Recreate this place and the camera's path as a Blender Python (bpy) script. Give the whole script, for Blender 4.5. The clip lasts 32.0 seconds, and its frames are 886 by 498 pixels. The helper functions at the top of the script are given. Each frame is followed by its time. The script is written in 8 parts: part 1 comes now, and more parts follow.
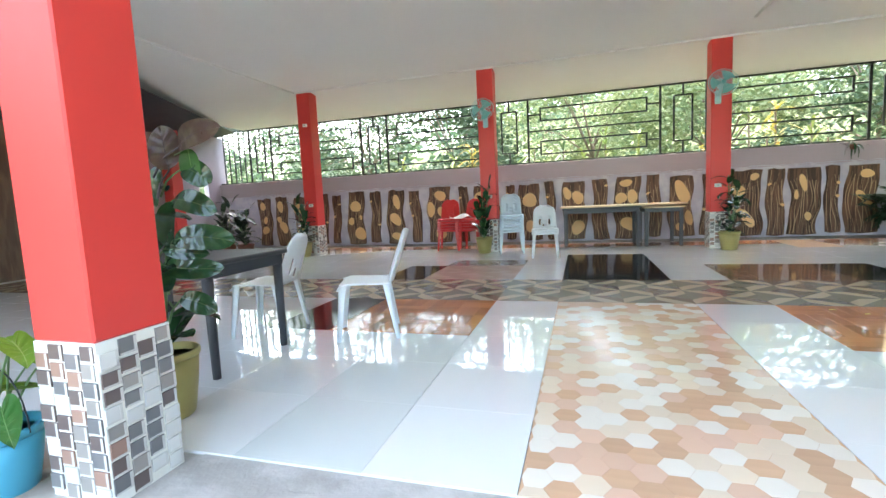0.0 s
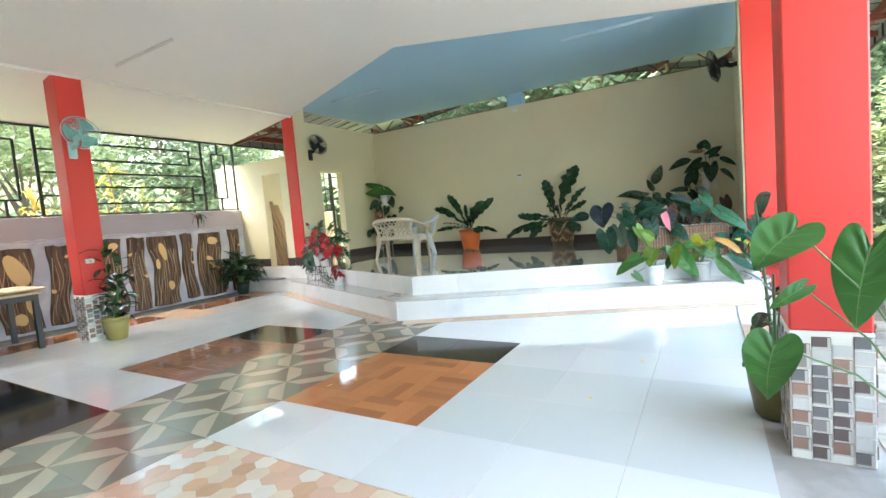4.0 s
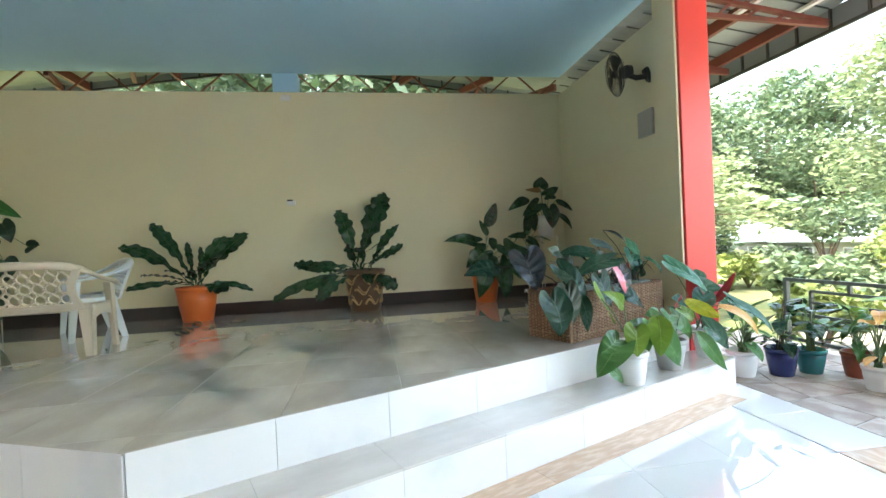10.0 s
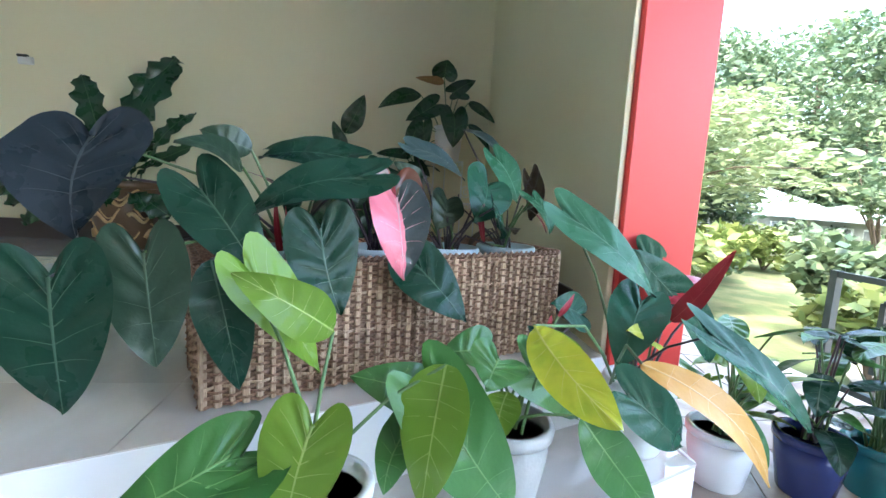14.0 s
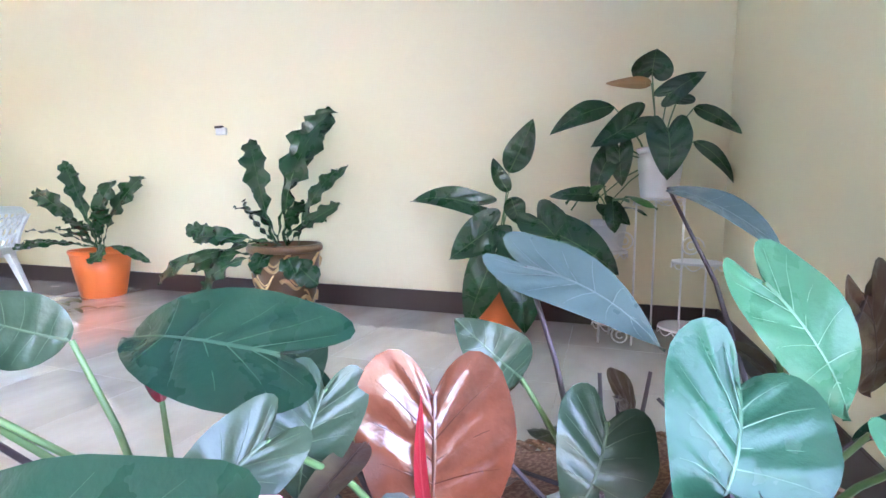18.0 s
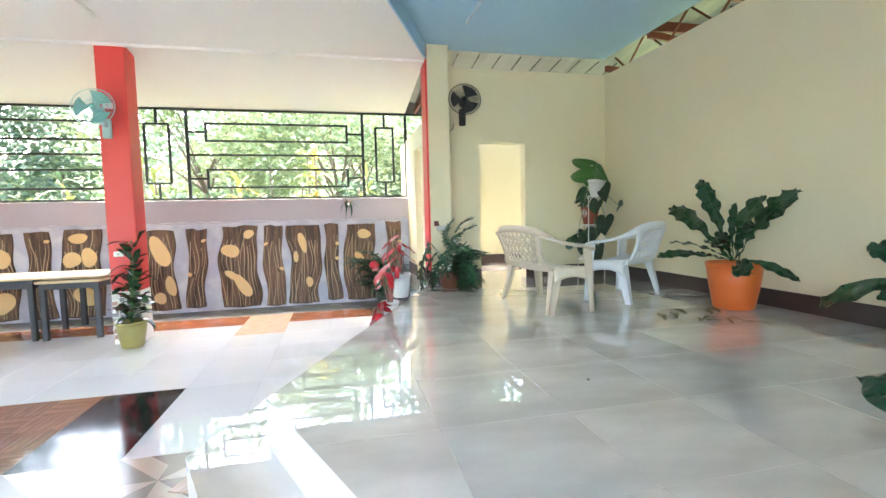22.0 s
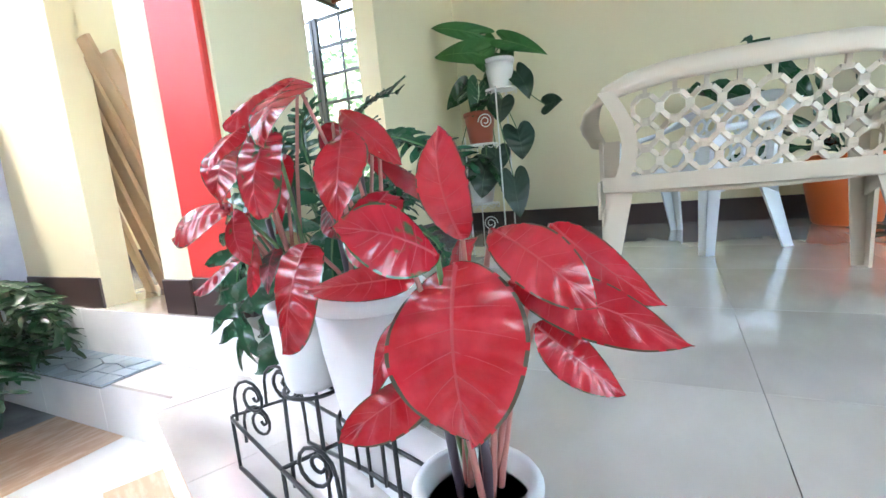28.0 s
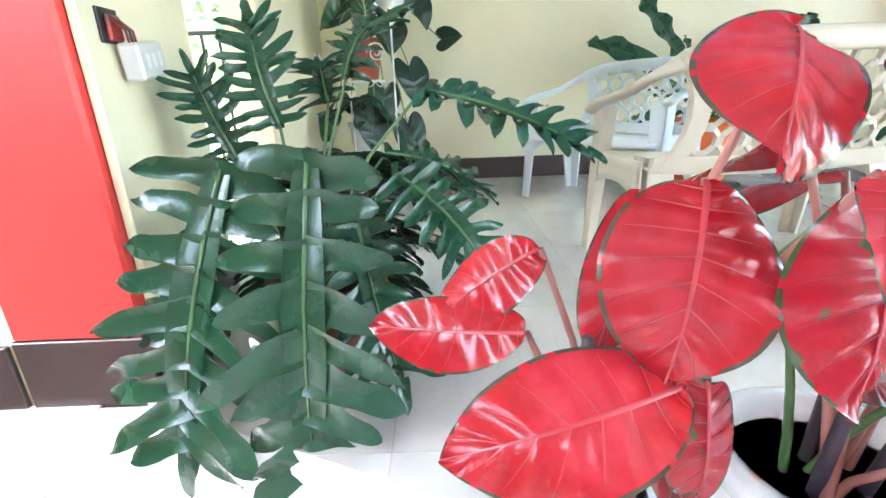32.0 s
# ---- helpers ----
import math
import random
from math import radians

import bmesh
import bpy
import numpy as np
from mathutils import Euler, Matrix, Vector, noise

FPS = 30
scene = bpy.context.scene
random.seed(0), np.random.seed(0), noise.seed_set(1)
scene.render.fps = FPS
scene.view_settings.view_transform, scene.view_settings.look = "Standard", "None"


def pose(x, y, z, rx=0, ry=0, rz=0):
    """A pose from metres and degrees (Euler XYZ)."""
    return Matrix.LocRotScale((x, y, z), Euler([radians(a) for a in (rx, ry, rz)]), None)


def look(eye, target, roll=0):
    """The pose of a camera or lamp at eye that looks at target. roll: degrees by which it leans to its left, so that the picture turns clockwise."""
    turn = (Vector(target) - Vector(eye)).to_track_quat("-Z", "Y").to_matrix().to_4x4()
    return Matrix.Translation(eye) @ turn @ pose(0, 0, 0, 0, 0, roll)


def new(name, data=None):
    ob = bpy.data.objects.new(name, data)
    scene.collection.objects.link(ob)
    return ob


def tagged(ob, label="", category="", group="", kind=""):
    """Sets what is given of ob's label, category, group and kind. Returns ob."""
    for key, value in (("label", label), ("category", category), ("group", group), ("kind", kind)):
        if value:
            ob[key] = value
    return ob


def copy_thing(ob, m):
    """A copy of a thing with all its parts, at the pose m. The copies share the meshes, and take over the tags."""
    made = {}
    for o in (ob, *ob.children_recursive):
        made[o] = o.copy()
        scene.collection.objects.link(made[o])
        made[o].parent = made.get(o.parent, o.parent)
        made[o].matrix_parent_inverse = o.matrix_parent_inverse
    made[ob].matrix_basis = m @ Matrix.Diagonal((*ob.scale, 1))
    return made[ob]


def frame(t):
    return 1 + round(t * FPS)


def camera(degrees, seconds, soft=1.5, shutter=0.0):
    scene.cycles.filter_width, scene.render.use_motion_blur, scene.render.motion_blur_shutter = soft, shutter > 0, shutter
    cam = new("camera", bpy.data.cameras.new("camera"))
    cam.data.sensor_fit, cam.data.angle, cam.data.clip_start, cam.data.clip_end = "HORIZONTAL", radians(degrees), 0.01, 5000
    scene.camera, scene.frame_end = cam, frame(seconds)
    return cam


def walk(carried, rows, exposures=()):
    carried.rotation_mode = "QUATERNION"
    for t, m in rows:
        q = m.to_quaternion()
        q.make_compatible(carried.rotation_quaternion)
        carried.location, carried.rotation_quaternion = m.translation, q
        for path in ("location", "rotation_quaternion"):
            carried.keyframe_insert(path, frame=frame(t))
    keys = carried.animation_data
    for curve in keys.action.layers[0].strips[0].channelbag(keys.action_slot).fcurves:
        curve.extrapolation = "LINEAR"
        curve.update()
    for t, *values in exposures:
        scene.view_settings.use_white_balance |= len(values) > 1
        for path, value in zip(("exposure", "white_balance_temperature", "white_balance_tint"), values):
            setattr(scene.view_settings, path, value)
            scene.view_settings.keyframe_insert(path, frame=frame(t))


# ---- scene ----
cam = camera(88.1, 32.0)
PATH = [
    (0.0, look((0.227, -4.483, 1.024), (-0.352, -2.580, 0.815), -2.8)),
    (0.5, look((0.049, -4.280, 1.009), (-0.477, -2.359, 0.831), -5.6)),
    (1.0, look((-0.070, -4.170, 1.022), (-0.353, -2.200, 0.829), -3.4)),
    (1.5, look((-0.175, -3.973, 1.032), (-0.126, -1.979, 0.879), -3.3)),
    (2.0, look((-0.243, -3.798, 1.034), (0.171, -1.851, 0.842), -3.1)),
    (2.5, look((-0.337, -3.405, 1.075), (0.494, -1.598, 0.866), -3.4)),
    (3.0, look((-0.353, -3.090, 1.153), (0.944, -1.570, 1.064), -1.7)),
    (3.5, look((-0.439, -2.967, 1.268), (1.138, -1.741, 1.158), -4.4)),
    (5.5, look((-0.037, -1.912, 1.267), (1.835, -1.220, 1.137), -1.4)),
    (6.0, look((0.190, -1.654, 1.305), (2.047, -0.916, 1.224), -3.2)),
    (6.5, look((0.423, -1.396, 1.300), (2.342, -0.833, 1.272), -2.1)),
    (7.0, look((0.630, -1.176, 1.301), (2.602, -0.859, 1.198), -2.9)),
    (7.5, look((0.913, -0.965, 1.313), (2.888, -0.649, 1.337), -3.5)),
    (8.0, look((1.201, -0.741, 1.324), (3.197, -0.615, 1.280), -1.9)),
    (8.5, look((1.486, -0.614, 1.336), (3.484, -0.538, 1.281), -2.1)),
    (9.0, look((1.776, -0.510, 1.335), (3.756, -0.230, 1.312), -1.2)),
    (9.5, look((2.123, -0.389, 1.321), (4.122, -0.434, 1.348), -1.3)),
    (10.0, look((2.482, -0.425, 1.289), (4.458, -0.736, 1.270), -2.6)),
    (10.5, look((2.832, -0.541, 1.300), (4.800, -0.897, 1.275), -2.5)),
    (11.0, look((3.167, -0.662, 1.278), (5.106, -1.150, 1.328), -1.3)),
    (11.5, look((3.484, -0.889, 1.240), (5.416, -1.407, 1.267), -1.1)),
    (12.0, look((3.734, -1.170, 1.219), (5.656, -1.717, 1.132), -0.6)),
    (12.5, look((3.999, -1.458, 1.195), (5.863, -2.176, 1.109), -0.6)),
    (13.0, look((4.222, -1.775, 1.138), (6.150, -2.306, 1.102), 1.7)),
    (13.5, look((4.405, -2.065, 1.093), (6.358, -2.468, 0.950), 2.4)),
    (15.5, look((5.049, -2.834, 1.087), (6.959, -2.340, 0.764), 1.8)),
    (16.0, look((5.207, -2.881, 1.121), (7.026, -2.083, 0.883), -0.5)),
    (16.5, look((5.318, -2.825, 1.204), (7.067, -1.892, 0.939), 1.2)),
    (17.0, look((5.451, -2.678, 1.287), (7.306, -1.971, 1.048), -0.1)),
    (17.5, look((5.527, -2.566, 1.305), (7.387, -1.871, 1.064), -1.0)),
    (18.0, look((5.627, -2.530, 1.340), (7.503, -1.872, 1.125), -0.3)),
    (18.5, look((5.685, -2.524, 1.406), (7.590, -1.917, 1.367), 0.0)),
    (19.0, look((5.693, -2.516, 1.441), (7.576, -1.844, 1.501), -1.0)),
    (19.5, look((5.673, -2.493, 1.449), (7.425, -1.533, 1.547), -2.8)),
    (20.0, look((5.628, -2.443, 1.456), (7.172, -1.175, 1.535), -2.9)),
    (20.5, look((5.483, -2.341, 1.448), (6.783, -0.822, 1.492), -1.7)),
    (21.0, look((5.244, -2.192, 1.458), (6.360, -0.532, 1.431), -3.3)),
    (21.5, look((5.070, -2.030, 1.431), (5.849, -0.194, 1.286), -2.4)),
    (22.0, look((4.911, -1.800, 1.394), (5.354, 0.145, 1.256), -1.4)),
    (22.5, look((4.705, -1.499, 1.310), (5.082, 0.463, 1.223), -0.3)),
    (23.0, look((4.496, -1.157, 1.269), (5.102, 0.743, 1.123), -0.3)),
    (23.5, look((4.259, -0.722, 1.217), (4.825, 1.196, 1.218), -4.5)),
    (24.0, look((4.063, -0.214, 1.168), (4.952, 1.577, 1.204), -4.1)),
    (24.5, look((3.912, 0.211, 1.116), (5.004, 1.885, 1.181), -6.7)),
    (25.0, look((3.941, 0.734, 1.089), (5.243, 2.250, 1.168), -7.0)),
    (25.5, look((3.973, 1.162, 1.082), (5.425, 2.538, 1.080), -2.8)),
    (26.0, look((4.135, 1.574, 1.101), (5.705, 2.809, 1.013), -2.2)),
    (26.5, look((4.312, 2.012, 1.063), (5.982, 3.093, 0.859), -3.1)),
    (28.5, look((4.947, 2.672, 0.986), (6.723, 3.512, 0.612), -6.1)),
    (29.0, look((4.987, 2.778, 1.074), (6.778, 3.493, 0.543), -6.2)),
    (29.5, look((5.020, 2.887, 1.106), (6.820, 3.553, 0.545), -6.9)),
    (30.0, look((5.073, 3.010, 1.147), (6.856, 3.721, 0.586), -7.3)),
    (30.5, look((5.121, 3.146, 1.159), (6.920, 3.817, 0.600), -4.3)),
    (31.0, look((5.141, 3.288, 1.204), (7.069, 3.352, 0.679), -2.3)),
    (31.5, look((5.154, 3.403, 1.183), (7.069, 3.287, 0.618), -1.8)),
    (32.0, look((5.179, 3.526, 1.169), (7.069, 3.522, 0.514), -2.2)),
]
EXPOSURES = [(0.0, 4.07, 7480, 5), (3.0, 4.39, 7630, 4), (6.0, 4.38, 7480, 3), (8.0, 4.10, 7780, 2), (10.0, 4.31, 7880, 5), (11.0, 4.36, 7780, 4), (12.0, 4.42, 7200, 4), (13.0, 4.42, 6780, 2), (15.5, 4.74, 6780, 22), (16.5, 5.48, 6450, 24), (17.0, 5.84, 6400, 29),
             (18.0, 5.94, 6450, 27), (20.0, 5.64, 6500, 22), (21.5, 4.96, 7130, 13), (22.5, 4.87, 7230, 7), (24.0, 4.81, 7130, 4), (26.0, 4.89, 6830, 6), (29.0, 5.16, 6480, 11), (31.0, 5.29, 6680, 9), (32.0, 5.70, 6680, 9)]
walk(cam, PATH, EXPOSURES)

# ---- daylight ----
world = bpy.data.worlds.new("world")
scene.world = world
world.use_nodes = True
wn = world.node_tree
sky = wn.nodes.new("ShaderNodeTexSky")
sky.sky_type = "NISHITA"
sky.sun_disc = False
sky.sun_elevation = radians(68)
sky.sun_rotation = radians(-35)
sky.air_density, sky.dust_density, sky.ozone_density = 1.0, 3.0, 1.0
wn.links.new(sky.outputs[0], wn.nodes["Background"].inputs[0])
wn.nodes["Background"].inputs[1].default_value = 0.15
sun_data = bpy.data.lights.new("sun", "SUN")
sun_data.energy, sun_data.angle, sun_data.color = 0.5, radians(12.0), (1.0, 0.96, 0.90)
sun = new("sun", sun_data)
sun.matrix_world = look((0, 0, 30), Vector((0, 0, 30)) - Vector((-0.25, 0.27, 0.93)))
scene.view_settings.exposure = 3.2

# ---- helpers of this scene ----


def smooth(a, b, t):
    t = min(1, max(0, (t - a) / (b - a)))
    return t * t * (3 - 2 * t)


class Mesh:
    """Collects vertices and faces of one part."""

    def __init__(self):
        self.v, self.f, self.m, self.slot, self.uv = [], [], [], 0, False

    def add(self, verts, faces, m=None):
        n = len(self.v)
        self.v += [tuple(m @ Vector(p)) if m else tuple(p) for p in verts]
        self.f += [tuple(i + n for i in f) for f in faces]
        self.m += [self.slot] * len(faces)
        return self

    def box(self, lo, hi, b=0.0, m=None):
        """A box with chamfered edges."""
        (x0, y0, z0), (x1, y1, z1) = lo, hi
        b = min(b, (x1 - x0) / 2.2, (y1 - y0) / 2.2, (z1 - z0) / 2.2)
        if b <= 0:
            v = [(x, y, z) for x in (x0, x1) for y in (y0, y1) for z in (z0, z1)]
            f = [(0, 1, 3, 2), (4, 6, 7, 5), (0, 4, 5, 1), (2, 3, 7, 6), (0, 2, 6, 4), (1, 5, 7, 3)]
            return self.add(v, f, m)
        c = [(x0 + x1) / 2, (y0 + y1) / 2, (z0 + z1) / 2]
        v, ids = [], {}
        for sx in (-1, 1):
            for sy in (-1, 1):
                for sz in (-1, 1):
                    p = [x1 if sx > 0 else x0, y1 if sy > 0 else y0, z1 if sz > 0 else z0]
                    for ax in range(3):
                        q = [p[i] - (0 if i == ax else b * (1 if p[i] > c[i] else -1)) for i in range(3)]
                        ids[sx, sy, sz, ax] = len(v)
                        v.append(q)
        f = []
        for ax in range(3):
            o1, o2 = (ax + 1) % 3, (ax + 2) % 3
            for s in (-1, 1):
                ring = []
                for a, d in ((-1, -1), (1, -1), (1, 1), (-1, 1)):
                    k = [0, 0, 0]
                    k[ax], k[o1], k[o2] = s, a, d
                    ring.append(ids[k[0], k[1], k[2], ax])
                f.append(tuple(ring if s > 0 else ring[::-1]))
            for a in (-1, 1):
                for d in (-1, 1):
                    k0, k1 = [0, 0, 0], [0, 0, 0]
                    k0[ax], k1[ax] = -1, 1
                    k0[o1] = k1[o1] = a
                    k0[o2] = k1[o2] = d
                    q = [ids[(*k0, o1)], ids[(*k1, o1)], ids[(*k1, o2)], ids[(*k0, o2)]]
                    f.append(tuple(q if a * d > 0 else q[::-1]))
        for sx in (-1, 1):
            for sy in (-1, 1):
                for sz in (-1, 1):
                    q = [ids[sx, sy, sz, i] for i in range(3)]
                    f.append(tuple(q if sx * sy * sz > 0 else q[::-1]))
        return self.add(v, f, m)

    def tube(self, pts, r, n=6, r1=None, cap=True):
        """A round bar along points, tapering from r to r1."""
        pts = [Vector(p) for p in pts]
        r1 = r if r1 is None else r1
        v, f, k = [], [], len(pts)
        side = None
        for i, p in enumerate(pts):
            d = (pts[min(i + 1, k - 1)] - pts[max(i - 1, 0)]).normalized()
            if side is None:
                side = d.orthogonal().normalized()
            else:
                side = (side - d * side.dot(d)).normalized()
            w = d.cross(side)
            rad = r + (r1 - r) * i / max(1, k - 1)
            v += [p + (side * math.cos(2 * math.pi * j / n) + w * math.sin(2 * math.pi * j / n)) * rad for j in range(n)]
        for i in range(k - 1):
            f += [(i * n + j, i * n + (j + 1) % n, (i + 1) * n + (j + 1) % n, (i + 1) * n + j) for j in range(n)]
        if cap:
            f += [tuple(range(n))[::-1], tuple(range((k - 1) * n, k * n))]
        return self.add(v, f)

    def bar(self, a, b, w, h=None):
        """A square bar from a to b."""
        a, b = Vector(a), Vector(b)
        h = h or w
        m = Matrix.Translation(a) @ (b - a).to_track_quat("Z", "Y").to_matrix().to_4x4()
        return self.box((-w / 2, -h / 2, 0), (w / 2, h / 2, (b - a).length), 0, m)

    def lathe(self, prof, n=24, m=None, sq=0.0):
        """A turned body from (radius, z) pairs."""
        v, f, k = [], [], len(prof)
        for r, z in prof:
            for j in range(n):
                a = 2 * math.pi * j / n
                v.append((r * math.cos(a), r * math.sin(a), z))
        for i in range(k - 1):
            f += [(i * n + j, i * n + (j + 1) % n, (i + 1) * n + (j + 1) % n, (i + 1) * n + j) for j in range(n)]
        f += [tuple(range(n))[::-1], tuple(range((k - 1) * n, k * n))]
        return self.add(v, f, m)

    def prism(self, outline, z0, z1, m=None):
        """An outline in x and y, raised from z0 to z1."""
        n = len(outline)
        v = [(x, y, z0) for x, y in outline] + [(x, y, z1) for x, y in outline]
        f = [tuple(range(n))[::-1], tuple(range(n, 2 * n))]
        f += [(i, (i + 1) % n, n + (i + 1) % n, n + i) for i in range(n)]
        return self.add(v, f, m)

    def data(self, name, mats, soft=False):
        me = bpy.data.meshes.new(name)
        me.from_pydata(self.v, [], self.f)
        for x in mats if isinstance(mats, (list, tuple)) else [mats]:
            me.materials.append(x)
        me.polygons.foreach_set("material_index", self.m)
        if soft:
            me.polygons.foreach_set("use_smooth", [True] * len(self.f))
        me.update()
        return me


def part(name, mesh, material, parent, label="", soft=False, m=None):
    """One mesh object under a thing or a part."""
    data = mesh.data(name, material, soft) if isinstance(mesh, Mesh) else mesh
    ob = new(name, data)
    ob.parent = parent
    if m is not None:
        ob.matrix_basis = m
    if label:
        ob["label"] = label
    return ob


def thing(name, label, category, group="", kind="", m=None):
    ob = new(name)
    ob.empty_display_size = 0.1
    if m is not None:
        ob.matrix_basis = m
    return tagged(ob, label, category, group, kind)


def structure(name, mesh, material, label, category="", soft=False):
    return tagged(new(name, mesh.data(name, material, soft)), label, category or name.split("_")[0], "", "structure")


# ---- materials ----
def mat(name, color, rough=0.5, var=0.12, scale=6.0, bump=0.0, bscale=60.0, metal=0.0, rand=0.0, color2=None, mix=(0.45, 0.6),
        coat=0.0, stretch=(1, 1, 1), rvar=0.1, sss=0.0, trans=0.0, spec=0.5, detail=4.0, croughness=0.08):
    ma = bpy.data.materials.new(name)
    ma.use_nodes = True
    nt = ma.node_tree
    bs = nt.nodes["Principled BSDF"]
    lk = nt.links.new
    tc = nt.nodes.new("ShaderNodeTexCoord")
    mp = nt.nodes.new("ShaderNodeMapping")
    mp.inputs["Scale"].default_value = stretch
    lk(tc.outputs["Object"], mp.inputs[0])
    no = nt.nodes.new("ShaderNodeTexNoise")
    no.inputs["Scale"].default_value, no.inputs["Detail"].default_value = scale, detail
    lk(mp.outputs[0], no.inputs["Vector"])
    hs = nt.nodes.new("ShaderNodeHueSaturation")
    src = None
    if color2 is not None:
        ra = nt.nodes.new("ShaderNodeMapRange")
        ra.inputs[1].default_value, ra.inputs[2].default_value = mix
        lk(no.outputs[0], ra.inputs[0])
        mx = nt.nodes.new("ShaderNodeMix")
        mx.data_type = "RGBA"
        mx.inputs["A"].default_value, mx.inputs["B"].default_value = (*color, 1), (*color2, 1)
        lk(ra.outputs[0], mx.inputs["Factor"])
        lk(mx.outputs["Result"], hs.inputs["Color"])
    else:
        hs.inputs["Color"].default_value = (*color, 1)
    big = nt.nodes.new("ShaderNodeTexNoise")
    big.inputs["Scale"].default_value, big.inputs["Detail"].default_value = scale * 0.37 + 0.5, 6.0
    lk(mp.outputs[0], big.inputs["Vector"])
    va = nt.nodes.new("ShaderNodeMath")
    va.operation = "MULTIPLY_ADD"
    va.inputs[1].default_value, va.inputs[2].default_value = var * 2, 1 - var
    lk(big.outputs[0], va.inputs[0])
    last = va
    if rand:
        oi = nt.nodes.new("ShaderNodeObjectInfo")
        rm = nt.nodes.new("ShaderNodeMath")
        rm.operation = "MULTIPLY_ADD"
        rm.inputs[1].default_value, rm.inputs[2].default_value = rand * 2, -rand
        lk(oi.outputs["Random"], rm.inputs[0])
        ad = nt.nodes.new("ShaderNodeMath")
        lk(va.outputs[0], ad.inputs[0])
        lk(rm.outputs[0], ad.inputs[1])
        last = ad
    lk(last.outputs[0], hs.inputs["Value"])
    lk(hs.outputs[0], bs.inputs["Base Color"])
    rr = nt.nodes.new("ShaderNodeMath")
    rr.operation = "MULTIPLY_ADD"
    rr.inputs[1].default_value, rr.inputs[2].default_value = rough * rvar * 2, rough * (1 - rvar)
    lk(no.outputs[0], rr.inputs[0])
    lk(rr.outputs[0], bs.inputs["Roughness"])
    bs.inputs["Metallic"].default_value = metal
    bs.inputs["Coat Weight"].default_value = coat
    bs.inputs["Coat Roughness"].default_value = croughness
    bs.inputs["Specular IOR Level"].default_value = spec
    if sss:
        bs.inputs["Subsurface Weight"].default_value = sss
        bs.inputs["Subsurface Radius"].default_value = (0.01, 0.01, 0.005)
    if trans:
        tr = nt.nodes.new("ShaderNodeBsdfTranslucent")
        lk(hs.outputs[0], tr.inputs["Color"])
        ms = nt.nodes.new("ShaderNodeMixShader")
        ms.inputs[0].default_value = trans
        lk(bs.outputs[0], ms.inputs[1])
        lk(tr.outputs[0], ms.inputs[2])
        lk(ms.outputs[0], nt.nodes["Material Output"].inputs["Surface"])
    if bump:
        fi = nt.nodes.new("ShaderNodeTexNoise")
        fi.inputs["Scale"].default_value, fi.inputs["Detail"].default_value = bscale, 3.0
        lk(mp.outputs[0], fi.inputs["Vector"])
        bu = nt.nodes.new("ShaderNodeBump")
        bu.inputs["Strength"].default_value, bu.inputs["Distance"].default_value = bump, 0.01
        lk(fi.outputs[0], bu.inputs["Height"])
        lk(bu.outputs[0], bs.inputs["Normal"])
    return ma


M_CEIL = mat("ceiling_paint", (0.80, 0.80, 0.79), 0.7, 0.03, 1.2, 0.05, 30)
M_BLUE = mat("blue_ceiling_paint", (0.35, 0.60, 0.80), 0.6, 0.04, 1.0, 0.04, 30)
M_RED = mat("red_enamel", (0.74, 0.055, 0.048), 0.40, 0.04, 3.0, 0.02, 12, rvar=0.1)
M_CREAM = mat("cream_wall_paint", (0.80, 0.735, 0.51), 0.45, 0.05, 1.3, 0.05, 40)
M_WHITEWALL = mat("white_wall_paint", (0.82, 0.81, 0.74), 0.5, 0.05, 2, 0.05, 40)
M_LAV = mat("lavender_wall_paint", (0.46, 0.41, 0.46), 0.6, 0.10, 1.5, 0.12, 30)
M_CEMENT = mat("lavender_cement", (0.50, 0.50, 0.60), 0.75, 0.14, 3.5, 0.5, 22, color2=(0.62, 0.62, 0.68))
M_BARK = mat("painted_bark", (0.155, 0.082, 0.048), 0.6, 0.25, 5.0, 0.4, 30, stretch=(4, 4, 0.5), color2=(0.06, 0.031, 0.02))
M_BARKLINE = mat("painted_bark_line", (0.46, 0.32, 0.19), 0.6, 0.2, 9.0)
M_CUT = mat("painted_cut_wood", (0.82, 0.57, 0.27), 0.55, 0.1, 6.0, 0.05)
M_BASE = mat("dark_brown_skirting", (0.055, 0.035, 0.032), 0.35, 0.15, 5.0)
M_IRON = mat("black_painted_iron", (0.018, 0.022, 0.022), 0.4, 0.2, 20.0, 0.1, 80)
M_WHITETILE = mat("white_floor_tile", (0.79, 0.81, 0.80), 0.035, 0.03, 1.0, rand=0.035, spec=0.8, rvar=0.35, coat=0.5, croughness=0.012)
M_GREYTILE = mat("pale_grey_floor_tile", (0.65, 0.69, 0.67), 0.04, 0.04, 1.0, rand=0.02, spec=0.8)
M_BLACKTILE = mat("black_marble_tile", (0.012, 0.014, 0.014), 0.09, 0.3, 4.0, color2=(0.06, 0.065, 0.06), mix=(0.58, 0.72), detail=8, spec=0.35)
M_ORANGE = mat("terracotta_wood_tile", (0.50, 0.185, 0.075), 0.06, 0.14, 3.0, rand=0.22, stretch=(1, 6, 1))
M_BROWNT = mat("brown_wood_tile", (0.26, 0.115, 0.065), 0.06, 0.25, 3.0, rand=0.14, stretch=(1, 9, 1), color2=(0.36, 0.17, 0.10))
M_BROWNX = mat("reddish_wood_tile", (0.42, 0.16, 0.075), 0.15, 0.25, 3.0, rand=0.1, stretch=(1.2, 14, 1), color2=(0.30, 0.10, 0.05))
